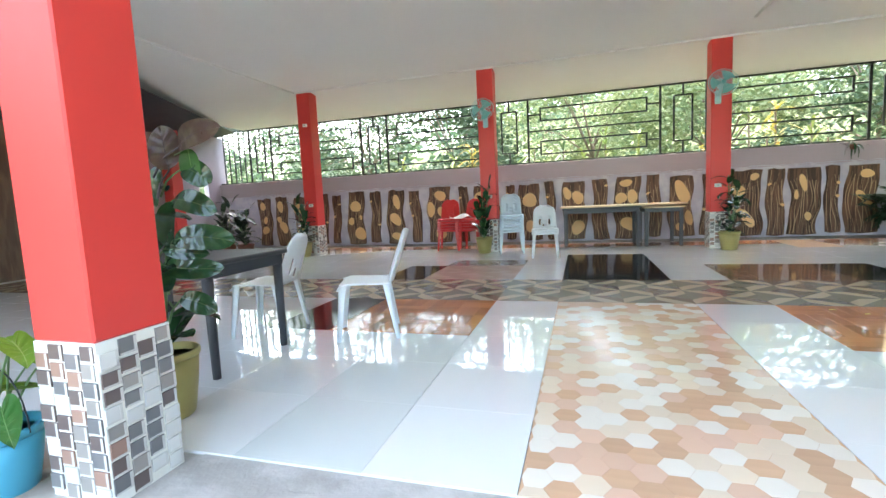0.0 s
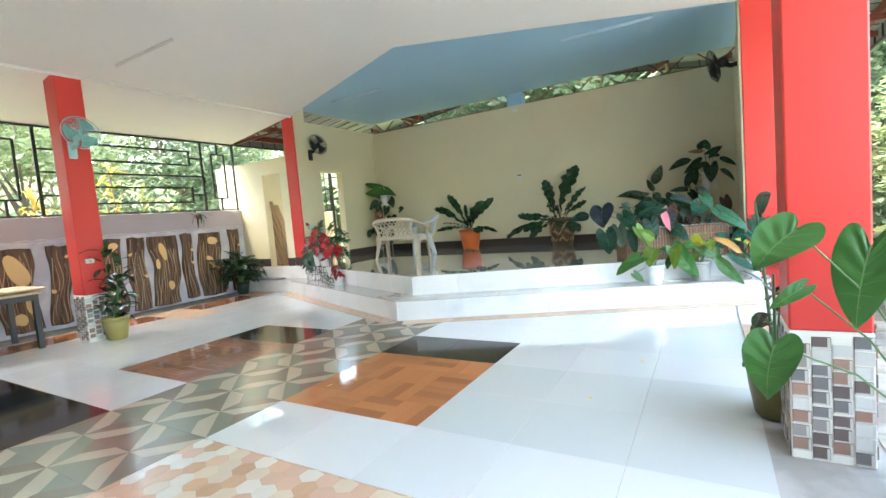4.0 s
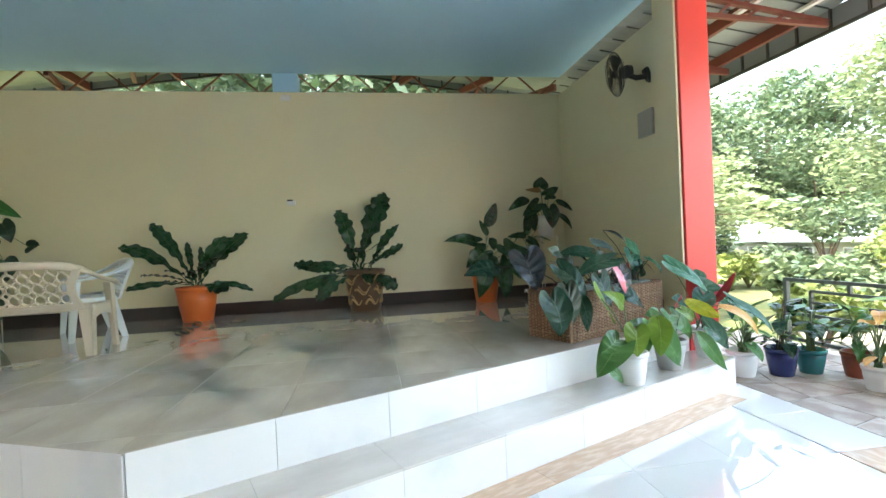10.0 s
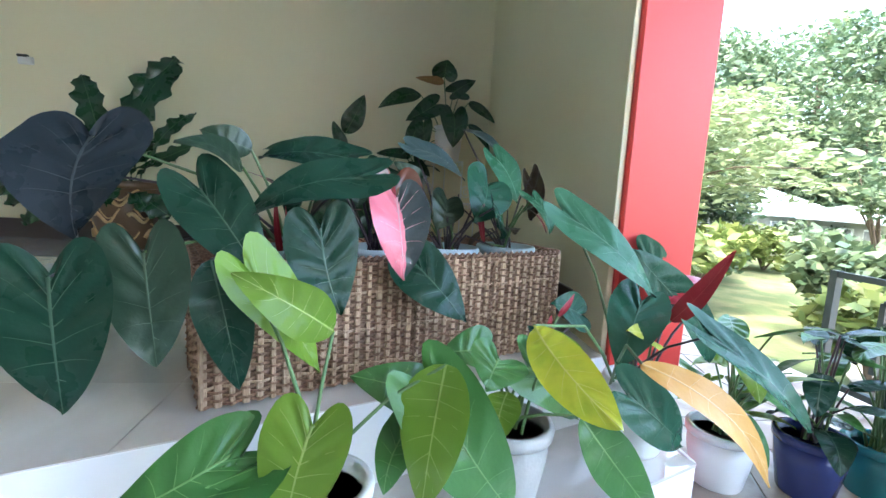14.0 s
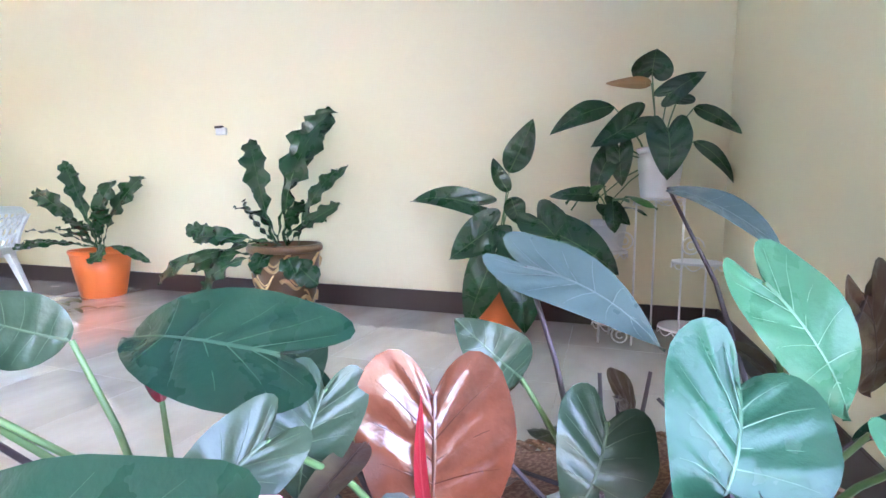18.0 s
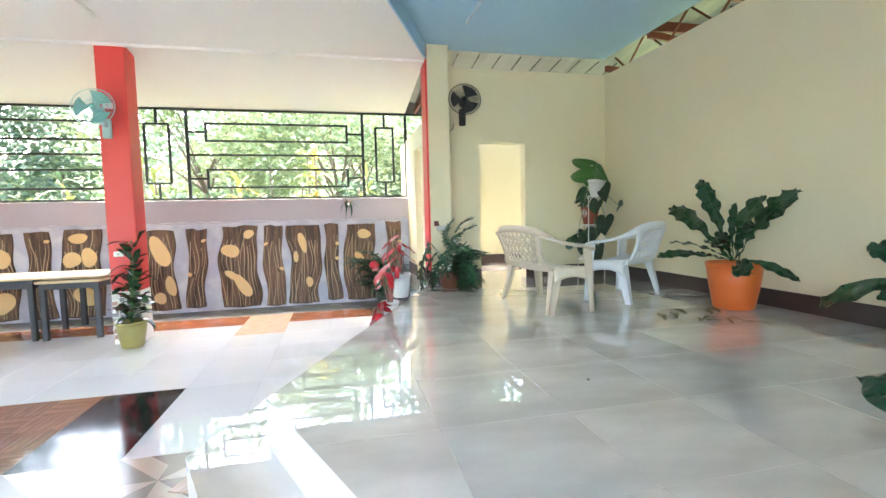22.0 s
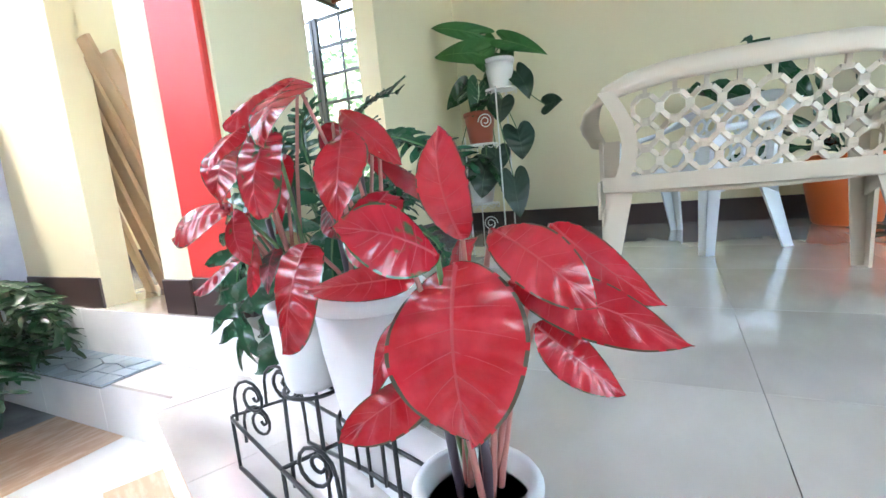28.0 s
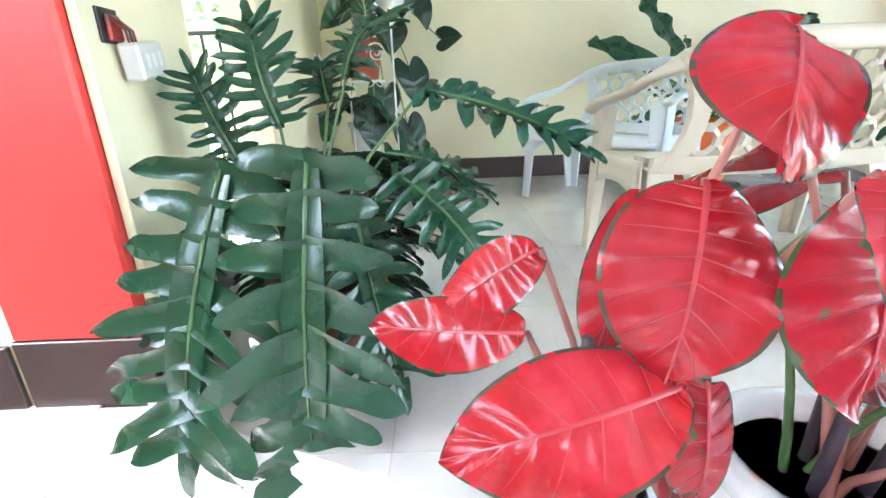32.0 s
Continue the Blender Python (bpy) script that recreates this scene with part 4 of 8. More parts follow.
# sheds and fence beyond the garden
M_SHEDROOF = mat("pale_blue_roof_sheet", (0.42, 0.60, 0.68), 0.45, 0.12, 2)
M_SHEDWALL = mat("grey_shed_wall", (0.45, 0.44, 0.40), 0.8, 0.15, 2)
for sx, sy, w, d, hw, hr, rz in ((18.9, -13.7, 4.6, 3.6, 1.32, 0.95, 90), (14.0, -14.8, 3.4, 2.4, 1.30, 0.6, -10)):
    shed = thing("shed", "low grey shed with a pale blue metal roof", "shed", "sheds", m=pose(sx, sy, GZ, 0, 0, rz))
    part("wall", Mesh().box((-w / 2, -d / 2, 0), (w / 2, d / 2, hw)), M_SHEDWALL, shed)
    a, b, z, zr, rl = w * 0.56, d * 0.60, hw - 0.02, hw + hr, w * 0.22
    lo = [(-a, -b, z), (a, -b, z), (a, b, z), (-a, b, z)]
    part("roof", Mesh().add(lo + [(-rl, 0, zr), (rl, 0, zr)] + [(p[0], p[1], z - 0.09) for p in lo],
                            [(0, 1, 5, 4), (1, 2, 5), (2, 3, 4, 5), (3, 0, 4), (0, 6, 7, 1), (1, 7, 8, 2), (2, 8, 9, 3), (3, 9, 6, 0)]), M_SHEDROOF, shed)
    for sg_, y in ((1, d / 2), (-1, -d / 2)):
        for k in range(4):
            x = -w * 0.38 + k * w * 0.22
            win = part("window", Mesh().box((x, y - 0.03, hw * 0.48), (x + w * 0.13, y + 0.03, hw * 0.80), 0.01), M_LAMPW, shed)
            part("pane", Mesh().box((x + 0.04, y - 0.036, hw * 0.51), (x + w * 0.13 - 0.04, y + 0.036, hw * 0.77)), M_SCREED, win)
fence = thing("balustrade_wall", "white garden wall topped with short balusters", "wall")
part("wall", Mesh().box((16.72, -11.45, GZ), (16.88, -9.30, 0.58), 0.005), M_LAMPW, fence)
part("rail", Mesh().box((16.70, -11.45, 1.02), (16.90, -9.30, 1.12), 0.005), M_LAMPW, fence)
for k in range(14):
    part("baluster", Mesh().lathe([(0.03, 0.58), (0.05, 0.70), (0.028, 0.85), (0.045, 0.94), (0.03, 1.02)], 8, m=pose(16.80, -11.35 + 0.152 * k, 0)), M_LAMPW, fence)

# porch railing
rail = thing("porch_railing", "dark green painted steel railing along the porch edge", "railing")
M_RAIL = mat("dark_green_steel", (0.02, 0.035, 0.035), 0.4, 0.15, 10)
RY = -5.0
for x in (6.95, 4.55, 2.15, -0.25):
    part("post", Mesh().bar((x, RY, -0.03), (x, RY, 0.75), 0.045), M_RAIL, rail)
for z in (0.73, 0.36, 0.08):
    part("rail", Mesh().bar((-0.25, RY, z), (6.95, RY, z), 0.035), M_RAIL, rail)
for x0 in (6.66, 4.26, 1.86):
    part("panel", Mesh().bar((x0, RY, 0.22), (x0, RY, 0.62), 0.03).bar((x0, RY, 0.62), (x0 - 1.85, RY, 0.62), 0.03).bar((x0 - 1.85, RY, 0.62), (x0 - 1.85, RY, 0.22), 0.03).bar((x0, RY, 0.5), (x0 - 1.85, RY, 0.5), 0.025), M_RAIL, rail)
    part("stub", Mesh().bar((x0 - 0.4, RY, 0.62), (x0 - 0.4, RY, 0.73), 0.03), M_RAIL, rail)

# ---- furniture ----
M_PWHITE = mat("white_moulded_plastic", (0.72, 0.76, 0.78), 0.35, 0.05, 4, sss=0.05)
M_PBLUE = mat("pale_blue_moulded_plastic", (0.55, 0.68, 0.76), 0.35, 0.05, 4, sss=0.05)
M_PRED = mat("red_moulded_plastic", (0.62, 0.03, 0.03), 0.3, 0.06, 4)
M_PBEIGE = mat("beige_moulded_plastic", (0.62, 0.54, 0.42), 0.4, 0.07, 5, 0.05, 60)
M_DARKT = mat("dark_grey_table_plastic", (0.045, 0.048, 0.055), 0.45, 0.15, 6, 0.05, 50)
M_PLY = mat("pale_plywood", (0.62, 0.47, 0.28), 0.6, 0.12, 3, 0.1, 40, stretch=(1, 6, 1), color2=(0.70, 0.55, 0.35))
M_CLOTH = mat("white_cloth", (0.75, 0.75, 0.74), 0.9, 0.05, 6, 0.2, 60)


def leg(a, b, w0, w1):
    """A tapering hollow-edged plastic leg of L shape."""
    a, b = Vector(a), Vector(b)
    me = Mesh()
    sx, sy = (1 if b.x < 0 else -1), (1 if b.y < 0 else -1)
    for (p0, p1), (q0, q1) in (((w0, 0.016), (w1, 0.012)), ((0.016, w0), (0.012, w1))):
        v = []
        for c, (u, t) in ((a, (p0, p1)), (b, (q0, q1))):
            v += [c, c + Vector((sx * u, 0, 0)), c + Vector((sx * u, sy * t, 0)), c + Vector((0, sy * t, 0))]
        me.add(v, [(0, 1, 2, 3), (7, 6, 5, 4), (0, 4, 5, 1), (1, 5, 6, 2), (2, 6, 7, 3), (3, 7, 4, 0)])
    return me


def shell(fn, nu, nv, th, holes=()):
    """A curved panel of thickness th from fn(u, v); cells listed in holes are left open."""
    P = [[Vector(fn(i / nu, j / nv)) for j in range(nv + 1)] for i in range(nu + 1)]
    N = [[None] * (nv + 1) for _ in range(nu + 1)]
    for i in range(nu + 1):
        for j in range(nv + 1):
            du = P[min(i + 1, nu)][j] - P[max(i - 1, 0)][j]
            dv = P[i][min(j + 1, nv)] - P[i][max(j - 1, 0)]
            N[i][j] = du.cross(dv).normalized() * th
    k = (nu + 1) * (nv + 1)
    v = [P[i][j] for i in range(nu + 1) for j in range(nv + 1)] + [P[i][j] - N[i][j] for i in range(nu + 1) for j in range(nv + 1)]
    ix = lambda i, j: i * (nv + 1) + j
    f = []
    solid = {(i, j) for i in range(nu) for j in range(nv)} - set(holes)
    for i, j in solid:
        q = (ix(i, j), ix(i + 1, j), ix(i + 1, j + 1), ix(i, j + 1))
        f += [q, tuple(t + k for t in q[::-1])]
        for (di, dj), (a, b) in (((-1, 0), (q[3], q[0])), ((1, 0), (q[1], q[2])), ((0, -1), (q[0], q[1])), ((0, 1), (q[2], q[3]))):
            if (i + di, j + dj) not in solid:
                f.append((a, a + k, b + k, b))
    return Mesh().add(v, f)


def stacking_chair(material, label, m, group=""):
    """Armless moulded chair that faces +x."""
    ob = thing("plastic_chair", label, "chair", group, m=m)
    part("seat", shell(lambda u, v: (-0.20 + 0.41 * u, (v - 0.5) * (0.40 + 0.04 * u), 0.425 + 0.02 * u - 0.022 * math.sin(math.pi * v) * math.sin(math.pi * min(1, u * 1.1)) - 0.05 * max(0, u - 0.86) / 0.14),
                       10, 8, 0.012), material, ob, soft=True)

    def back(u, v):
        w = 0.20 * (1 - 0.10 * u) * (1 if u < 0.72 else math.sqrt(max(0.06, 1 - ((u - 0.72) / 0.30) ** 2)))
        return (-0.20 - 0.14 * u - 0.035 * math.cos(math.pi * (v - 0.5)) + 0.02, -(v - 0.5) * 2 * w, 0.43 + 0.385 * u)
    part("backrest", shell(back, 14, 12, 0.012, {(i, j) for i in range(2, 7) for j in (3, 8)} | {(i, j) for i in range(1, 4) for j in (5, 6)}), material, ob, soft=True)
    for sx, sy in ((1, 1), (1, -1), (-1, 1), (-1, -1)):
        part("leg", leg((sx * 0.19, sy * 0.20, 0.43), (sx * 0.23 + (-0.02 if sx < 0 else 0), sy * 0.225, 0.0), 0.055, 0.032), material, ob)
    return ob


white_chair = stacking_chair(M_PWHITE, "white moulded plastic chair on the glossy tiled floor", pose(-1.42, -1.22, 0, 0, 0, 203), "white chairs")
copy_thing(white_chair, pose(-2.30, -1.28, 0, 0, 0, 190))
copy_thing(white_chair, pose(-0.36, 3.42, 0, 0, 0, -85))
fc2 = copy_thing(white_chair, pose(-0.36, 3.42, 0.045, 0, 0, -85))
fc2["label"] = "white moulded plastic chair stacked on another"
bc = stacking_chair(M_PBLUE, "pale blue plastic chair in a stack by the mural", pose(-1.02, 4.05, 0, 0, 0, -80), "stack of blue chairs")
for k in range(1, 6):
    copy_thing(bc, pose(-1.02, 4.05 + 0.012 * k, 0.055 * k, 0, 0, -80))
rc = stacking_chair(M_PRED, "red plastic chair in a stack against the mural", pose(-2.42, 4.72, 0, 0, 0, -82), "stacks of red chairs")
for k in range(1, 5):
    copy_thing(rc, pose(-2.42, 4.72 + 0.012 * k, 0.055 * k, 0, 0, -82))
for k in range(5):
    copy_thing(rc, pose(-1.92, 4.66 + 0.012 * k, 0.055 * k, 0, 0, -96))
rg = random.Random(2)
cl = Mesh()
v, f = [], []
for i in range(9):
    for j in range(9):
        u, w = i / 8 - 0.5, j / 8 - 0.5
        v.append((-2.12 + 0.40 * u, 4.55 + 0.34 * w, 0.665 + 0.03 * math.sin(5 * u + 3 * w) + rg.uniform(0, 0.02) + 0.05 * math.cos(3 * u) * math.cos(3 * w)))
f = [(i * 9 + j, i * 9 + j + 1, i * 9 + j + 10, i * 9 + j + 9) for i in range(8) for j in range(8)]
tagged(new("cloth", cl.add(v, f).data("cloth", M_CLOTH, True)), "crumpled white cloth on the stacked red chairs", "cloth")


def octagon(cx, cz, r, n=8):
    return [(cx + r * math.cos(2 * math.pi * (k + 0.5) / n), cz + r * math.sin(2 * math.pi * (k + 0.5) / n)) for k in range(n + 1)]


def armchair(material, label, m, width, name="plastic_bench", category="bench", cols=6):
    """Moulded seat with arms and an openwork back; it faces +x, and its base is the origin."""
    ob = thing(name, label, category, m=m)
    h = width / 2
    part("seat", shell(lambda u, v: (-0.20 + 0.42 * u, (v - 0.5) * (width - 0.06), 0.40 + 0.025 * u - 0.02 * math.sin(math.pi * v) - 0.05 * max(0, u - 0.86) / 0.14), 10, 12, 0.016), material, ob, soft=True)

    def bp(y, z):
        return Vector((-0.19 - 0.12 * (z - 0.40) / 0.36 - 0.04 * math.cos(math.pi * y / width), y, z))
    # one broad band runs from arm to arm over the top of the back
    keys = [((0.20, -h, 0.575), 0), ((0.12, -h - 0.012, 0.605), 0), ((0.0, -h - 0.018, 0.62), 0), ((-0.12, -h - 0.015, 0.645), 0.1), ((-0.22, -h + 0.005, 0.685), 0.3), ((-0.295, -h + 0.05, 0.725), 0.7), ((-0.325, -h + 0.13, 0.748), 1)]
    keys += [((-0.335 - 0.03 * math.cos(math.pi * q / width), q, 0.748 + 0.022 * math.cos(math.pi * q / width)), 1) for q in (-h * 0.5, -h * 0.2, h * 0.2, h * 0.5)]
    keys += [((p[0], -p[1], p[2]), w) for p, w in keys[6::-1]]
    band, n = Mesh(), 10
    vs, fs = [], []
    for i, (p, w) in enumerate(keys):
        p = Vector(p)
        d = (Vector(keys[min(i + 1, len(keys) - 1)][0]) - Vector(keys[max(i - 1, 0)][0])).normalized()
        up = Vector((0, 0, 1))
        flat = d.cross(up).normalized()
        a_, b_ = flat.lerp(Vector((0.25, 0, 1)), w).normalized(), None
        b_ = d.cross(a_).normalized()
        for k in range(n):
            t = 2 * math.pi * k / n
            vs.append(p + a_ * (0.036 * math.cos(t)) + b_ * (0.017 * math.sin(t)))
    for i in range(len(keys) - 1):
        fs += [(i * n + k, i * n + (k + 1) % n, (i + 1) * n + (k + 1) % n, (i + 1) * n + k) for k in range(n)]
    fs += [tuple(range(n))[::-1], tuple(range((len(keys) - 1) * n, len(keys) * n))]
    part("top_band", band.add(vs, fs), material, ob, soft=True)
    lo, n = Mesh(), 14
    vs, fs = [], []
    o = Vector((-0.022, 0, 0))
    for k in range(n + 1):
        y = -h + 0.03 + (width - 0.06) * k / n
        p, q = bp(y, 0.385), bp(y, 0.44)
        vs += [p, q, q + o, p + o]
    for k in range(n):
        i = 4 * k
        fs += [(i + j, i + 4 + j, i + 4 + (j + 1) % 4, i + (j + 1) % 4) for j in range(4)]
    part("lower_rail", lo.add(vs, fs + [(0, 1, 2, 3), (4 * n + 3, 4 * n + 2, 4 * n + 1, 4 * n)]), material, ob)
    for s in (-1, 1):
        y0, y1 = s * (h - 0.085), s * (h - 0.135)
        up_ = Mesh()
        vs = []
        for t in range(7):
            z = 0.40 + 0.33 * t / 6
            y = y0 + (y1 - y0) * math.sin(math.pi * t / 6) + s * 0.03 * (t / 6) ** 2
            for dy, dx in ((-0.026, 0.0), (0.026, 0.0), (0.026, -0.028), (-0.026, -0.028)):
                vs.append(bp(y + dy, z) + Vector((dx, 0, 0)))
        up_.add(vs, [(4 * t + j, 4 * t + (j + 1) % 4, 4 * t + 4 + (j + 1) % 4, 4 * t + 4 + j) for t in range(6) for j in range(4)] + [(3, 2, 1, 0), (24, 25, 26, 27)])
        part("upright", up_, material, ob)
    la = Mesh()
    y_in = h - 0.135
    cw = 2 * y_in / cols
    zs = (0.487, 0.575, 0.663)
    for k in range(cols):
        for r_, z in enumerate(zs):
            y = -y_in + cw * (k + 0.5)
            ring = octagon(y, z, min(cw, 0.09) * 0.47)
            for p, q in zip(ring, ring[1:]):
                la.bar(bp(*p), bp(*q), 0.013, 0.016)
            if k < cols - 1:
                la.bar(bp(y + cw * 0.40, z), bp(y + cw * 0.60, z), 0.014, 0.018)
            if r_ < 2:
                la.bar(bp(y, z + 0.036), bp(y, z + 0.053), 0.014, 0.018)
        for za, zb in ((0.43, 0.452), (0.70, 0.745)):
            la.bar(bp(-y_in + cw * (k + 0.5), za), bp(-y_in + cw * (k + 0.5), zb), 0.013, 0.016)
    part("lattice", la, material, ob)
    for s in (-1, 1):
        part("front_leg", leg((0.19, s * (h - 0.005), 0.585), (0.225, s * (h + 0.0), 0.0), 0.085, 0.05), material, ob)
        part("rear_leg", leg((-0.17, s * (h - 0.045), 0.43), (-0.26, s * (h + 0.0), 0.0), 0.10, 0.055), material, ob)
        part("side_panel", shell(lambda u, v: (-0.18 + 0.36 * u, s * (h - 0.02), 0.33 + 0.09 * v + 0.05 * (2 * u - 1) ** 2 * (1 - v) * -1), 8, 3, 0.012), material, ob, soft=True)
    return ob


bench = armchair(M_PBEIGE, "beige plastic bench with an openwork hexagon back", pose(6.91, 2.40, 0.5, 0, 0, 5), 0.98, cols=8)
armchair(M_PWHITE, "white plastic bench with an openwork back", pose(7.87, 2.55, 0.5, 0, 0, 125), 0.90, cols=7)


def table(label, lo, hi, h, material, m_leg, round_leg=0.0, name="table"):
    ob = thing(name, label, "table")
    (x0, y0), (x1, y1) = lo, hi
    part("tabletop", Mesh().box((x0, y0, h - 0.035), (x1, y1, h), 0.008), material, ob)
    part("apron", Mesh().box((x0 + 0.03, y0 + 0.03, h - 0.11), (x1 - 0.03, y1 - 0.03, h - 0.035), 0.004), m_leg, ob)
    for x in (x0 + 0.06, x1 - 0.06):
        for y in (y0 + 0.06, y1 - 0.06):
            me = Mesh().tube([(x, y, h - 0.10), (x, y, 0)], round_leg, 12, round_leg * 0.72) if round_leg else Mesh().box((x - 0.03, y - 0.03, 0), (x + 0.03, y + 0.03, h - 0.1), 0.004)
            part("leg", me, m_leg, ob, soft=bool(round_leg))
    return ob


table("dark grey plastic dining table by the entrance column", (-3.06, -2.34), (-1.88, -1.55), 0.73, M_DARKT, M_DARKT, 0.034)
table("dark steel work table in front of the mural", (-0.12, 4.66), (1.30, 5.42), 0.76, M_DARKT, M_DARKT)
table("low wooden side table by the mural", (1.32, 4.62), (2.02, 5.62), 0.74, M_PLY, M_DARKT)
tagged(new("plywood_sheet", Mesh().box((-0.16, 4.60, 0.762), (2.06, 5.50, 0.785), 0.004).data("plywood_sheet", M_PLY)), "bare plywood sheet lying across the two tables", "board")

# planks behind the doorway
M_PLANK = mat("weathered_plank", (0.56, 0.41, 0.25), 0.7, 0.2, 4, 0.3, 40, stretch=(1, 8, 1))
rg = random.Random(12)
for k in range(6):
    x = 6.42 + 0.055 * k
    pl = Mesh().box((-0.07, -0.012, 0), (0.07, 0.012, 1.75 - 0.08 * k), 0.003)
    tagged(new("plank", pl.data("plank", M_PLANK)), "weathered timber plank leaning in the doorway", "plank", "leaning planks").matrix_basis = pose(x, 5.10 - 0.07 * k + 0.30, 0.5, -11 - 1.5 * k, 5, 75 + 4 * k)

# ---- fans ----
M_FANB = mat("black_fan_plastic", (0.02, 0.02, 0.022), 0.4, 0.1, 8)
M_TEAL = mat("teal_fan_plastic", (0.17, 0.52, 0.50), 0.35, 0.05, 8)
M_TEALC = mat("pale_teal_plastic", (0.42, 0.66, 0.68), 0.35, 0.05, 8)


def wall_fan(label, m, material, m_blade, m_cage, r=0.21, group="wall fans"):
    """A wall fan; its back plate is at the origin, it blows along +y."""
    ob = thing("wall_fan", label, "fan", group, m=m)
    part("wall_bracket", Mesh().box((-0.045, 0, -0.20), (0.045, 0.05, 0.02), 0.012), material, ob)
    part("arm", Mesh().tube([(0, 0.04, -0.06), (0, 0.14, -0.03), (0, 0.20, 0.03)], 0.028, 8), material, ob, soft=True)
    part("motor", Mesh().lathe([(0.02, 0), (0.055, 0.01), (0.065, 0.06), (0.05, 0.12), (0.02, 0.13)], 16, pose(0, 0.14, 0.05, -78)), material, ob, soft=True)
    hm = pose(0, 0.31, 0.085, -78)
    cg = Mesh()
    for k in range(36):
        a = 2 * math.pi * k / 36
        c, s = math.cos(a), math.sin(a)
        for sg in (-1, 1):
            cg.tube([hm @ Vector((0.035 * c, 0.035 * s, 0.05 * sg)), hm @ Vector((r * 0.75 * c, r * 0.75 * s, 0.045 * sg)), hm @ Vector((r * c, r * s, 0.0))], 0.0017, 4, cap=False)
    for rr, z in ((r, 0), (r * 0.6, 0.048), (r * 0.6, -0.048)):
        cg.tube([hm @ Vector((rr * math.cos(2 * math.pi * k / 30), rr * math.sin(2 * math.pi * k / 30), z)) for k in range(31)], 0.005 if z == 0 else 0.002, 5, cap=False)
    part("cage", cg, m_cage, ob)
    part("hub", Mesh().lathe([(0.0, -0.02), (0.035, -0.015), (0.035, 0.03), (0.01, 0.052)], 14, hm), m_blade, ob, soft=True)
    for k in range(3):
        bm_ = shell(lambda u, v, k=k: hm @ Vector(((0.03 + (r - 0.055) * u) * math.cos(2 * math.pi * k / 3 + (v - 0.5) * (0.9 + 0.5 * u)), (0.03 + (r - 0.055) * u) * math.sin(2 * math.pi * k / 3 + (v - 0.5) * (0.9 + 0.5 * u)), 0.03 * (v - 0.5))), 5, 4, 0.002)
        part("blade", bm_, m_blade, ob, soft=True)
    return ob


fan = wall_fan("black wall fan on the cream stage wall", pose(6.62, YN, 2.83, 0, 0, 172), M_FANB, M_FANB, M_FANB)
copy_thing(fan, pose(6.66, YS, 2.94, -22, 0, -12))
tf = wall_fan("teal wall fan mounted on the red column", pose(2.40, 4.22, 2.58, 0, 0, 180), M_TEALC, M_TEAL, M_TEALC, group="teal fans")
copy_thing(tf, pose(-1.46, 4.22, 2.55, 0, 0, 180))

# ---- fittings ----
def fitting(name, label, category, lo, hi, material, b=0.006, group=""):
    return tagged(new(name, Mesh().box(lo, hi, b).data(name, material)), label, category, group)


M_GREYBOX = mat("grey_enamel_box", (0.42, 0.42, 0.37), 0.4, 0.06, 6)
fitting("breaker_box", "grey electrical panel box on the cream wall", "electrical box", (6.58, YS, 2.28), (6.82, YS + 0.035, 2.54), M_GREYBOX)
ob = thing("wall_outlet", "white surface outlet with a red and black wire junction", "outlet", "wall outlets", m=pose(6.45, YS, 1.28))
part("plate", Mesh().box((-0.05, 0, -0.04), (0.07, 0.03, 0.04), 0.006), M_LAMPW, ob)
part("junction", Mesh().box((-0.07, 0, 0.01), (-0.02, 0.05, 0.09), 0.012), M_FANB, ob)
for k in range(3):
    part("socket", Mesh().box((-0.03 + 0.03 * k, 0.0295, -0.015), (-0.012 + 0.03 * k, 0.0312, 0.015), 0.0005), M_GREYBOX, ob)
ob2 = thing("wall_outlet", "white outlet hanging off its red wired wall box", "outlet", "wall outlets", m=pose(6.225, 4.172, 1.275))
M_PLATE = mat("grey_white_plate", (0.62, 0.61, 0.58), 0.4, 0.06, 6)
M_BOXRED = mat("red_wall_box", (0.30, 0.03, 0.025), 0.5, 0.3, 20, color2=(0.06, 0.02, 0.02))
# Flat black plate stands in for the dark inside of an open wall hole.
part("junction", Mesh().box((-0.065, -0.006, 0.005), (-0.005, 0.0, 0.070), 0.001), M_FANB, ob2)
part("wall_box", Mesh().box((-0.052, -0.016, 0.010), (-0.012, -0.006, 0.058), 0.003), M_BOXRED, ob2)
for k in range(3):
    part("wire", Mesh().tube([(-0.045 + 0.014 * k, -0.014, 0.05), (-0.035 + 0.012 * k, -0.034, 0.03), (-0.02 + 0.012 * k, -0.028, 0.0)], 0.003, 5), (M_BOXRED, M_FANB, M_BOXRED)[k], ob2, soft=True)
part("plate", Mesh().box((-0.062, -0.020, -0.036), (0.062, 0.020, 0.036), 0.005), M_PLATE, ob2, m=pose(0.022, -0.024, -0.022, 0, -8, 8))
for k in range(3):
    part("socket", Mesh().box((-0.035 + 0.03 * k, -0.0215, -0.014), (-0.020 + 0.03 * k, -0.0195, 0.014), 0.0005), M_LAMPW, ob2, m=pose(0.022, -0.024, -0.022, 0, -8, 8))
ob3 = thing("wall_outlet", "small white outlet on the stage back wall", "outlet", "wall outlets", m=pose(XB, 0.585, 1.93, 0, 0, 90))
part("plate", Mesh().box((-0.055, 0, -0.03), (0.055, 0.03, 0.03), 0.006), M_LAMPW, ob3)
part("junction", Mesh().box((-0.02, 0, 0.025), (0.055, 0.04, 0.045), 0.006), M_FANB, ob3)
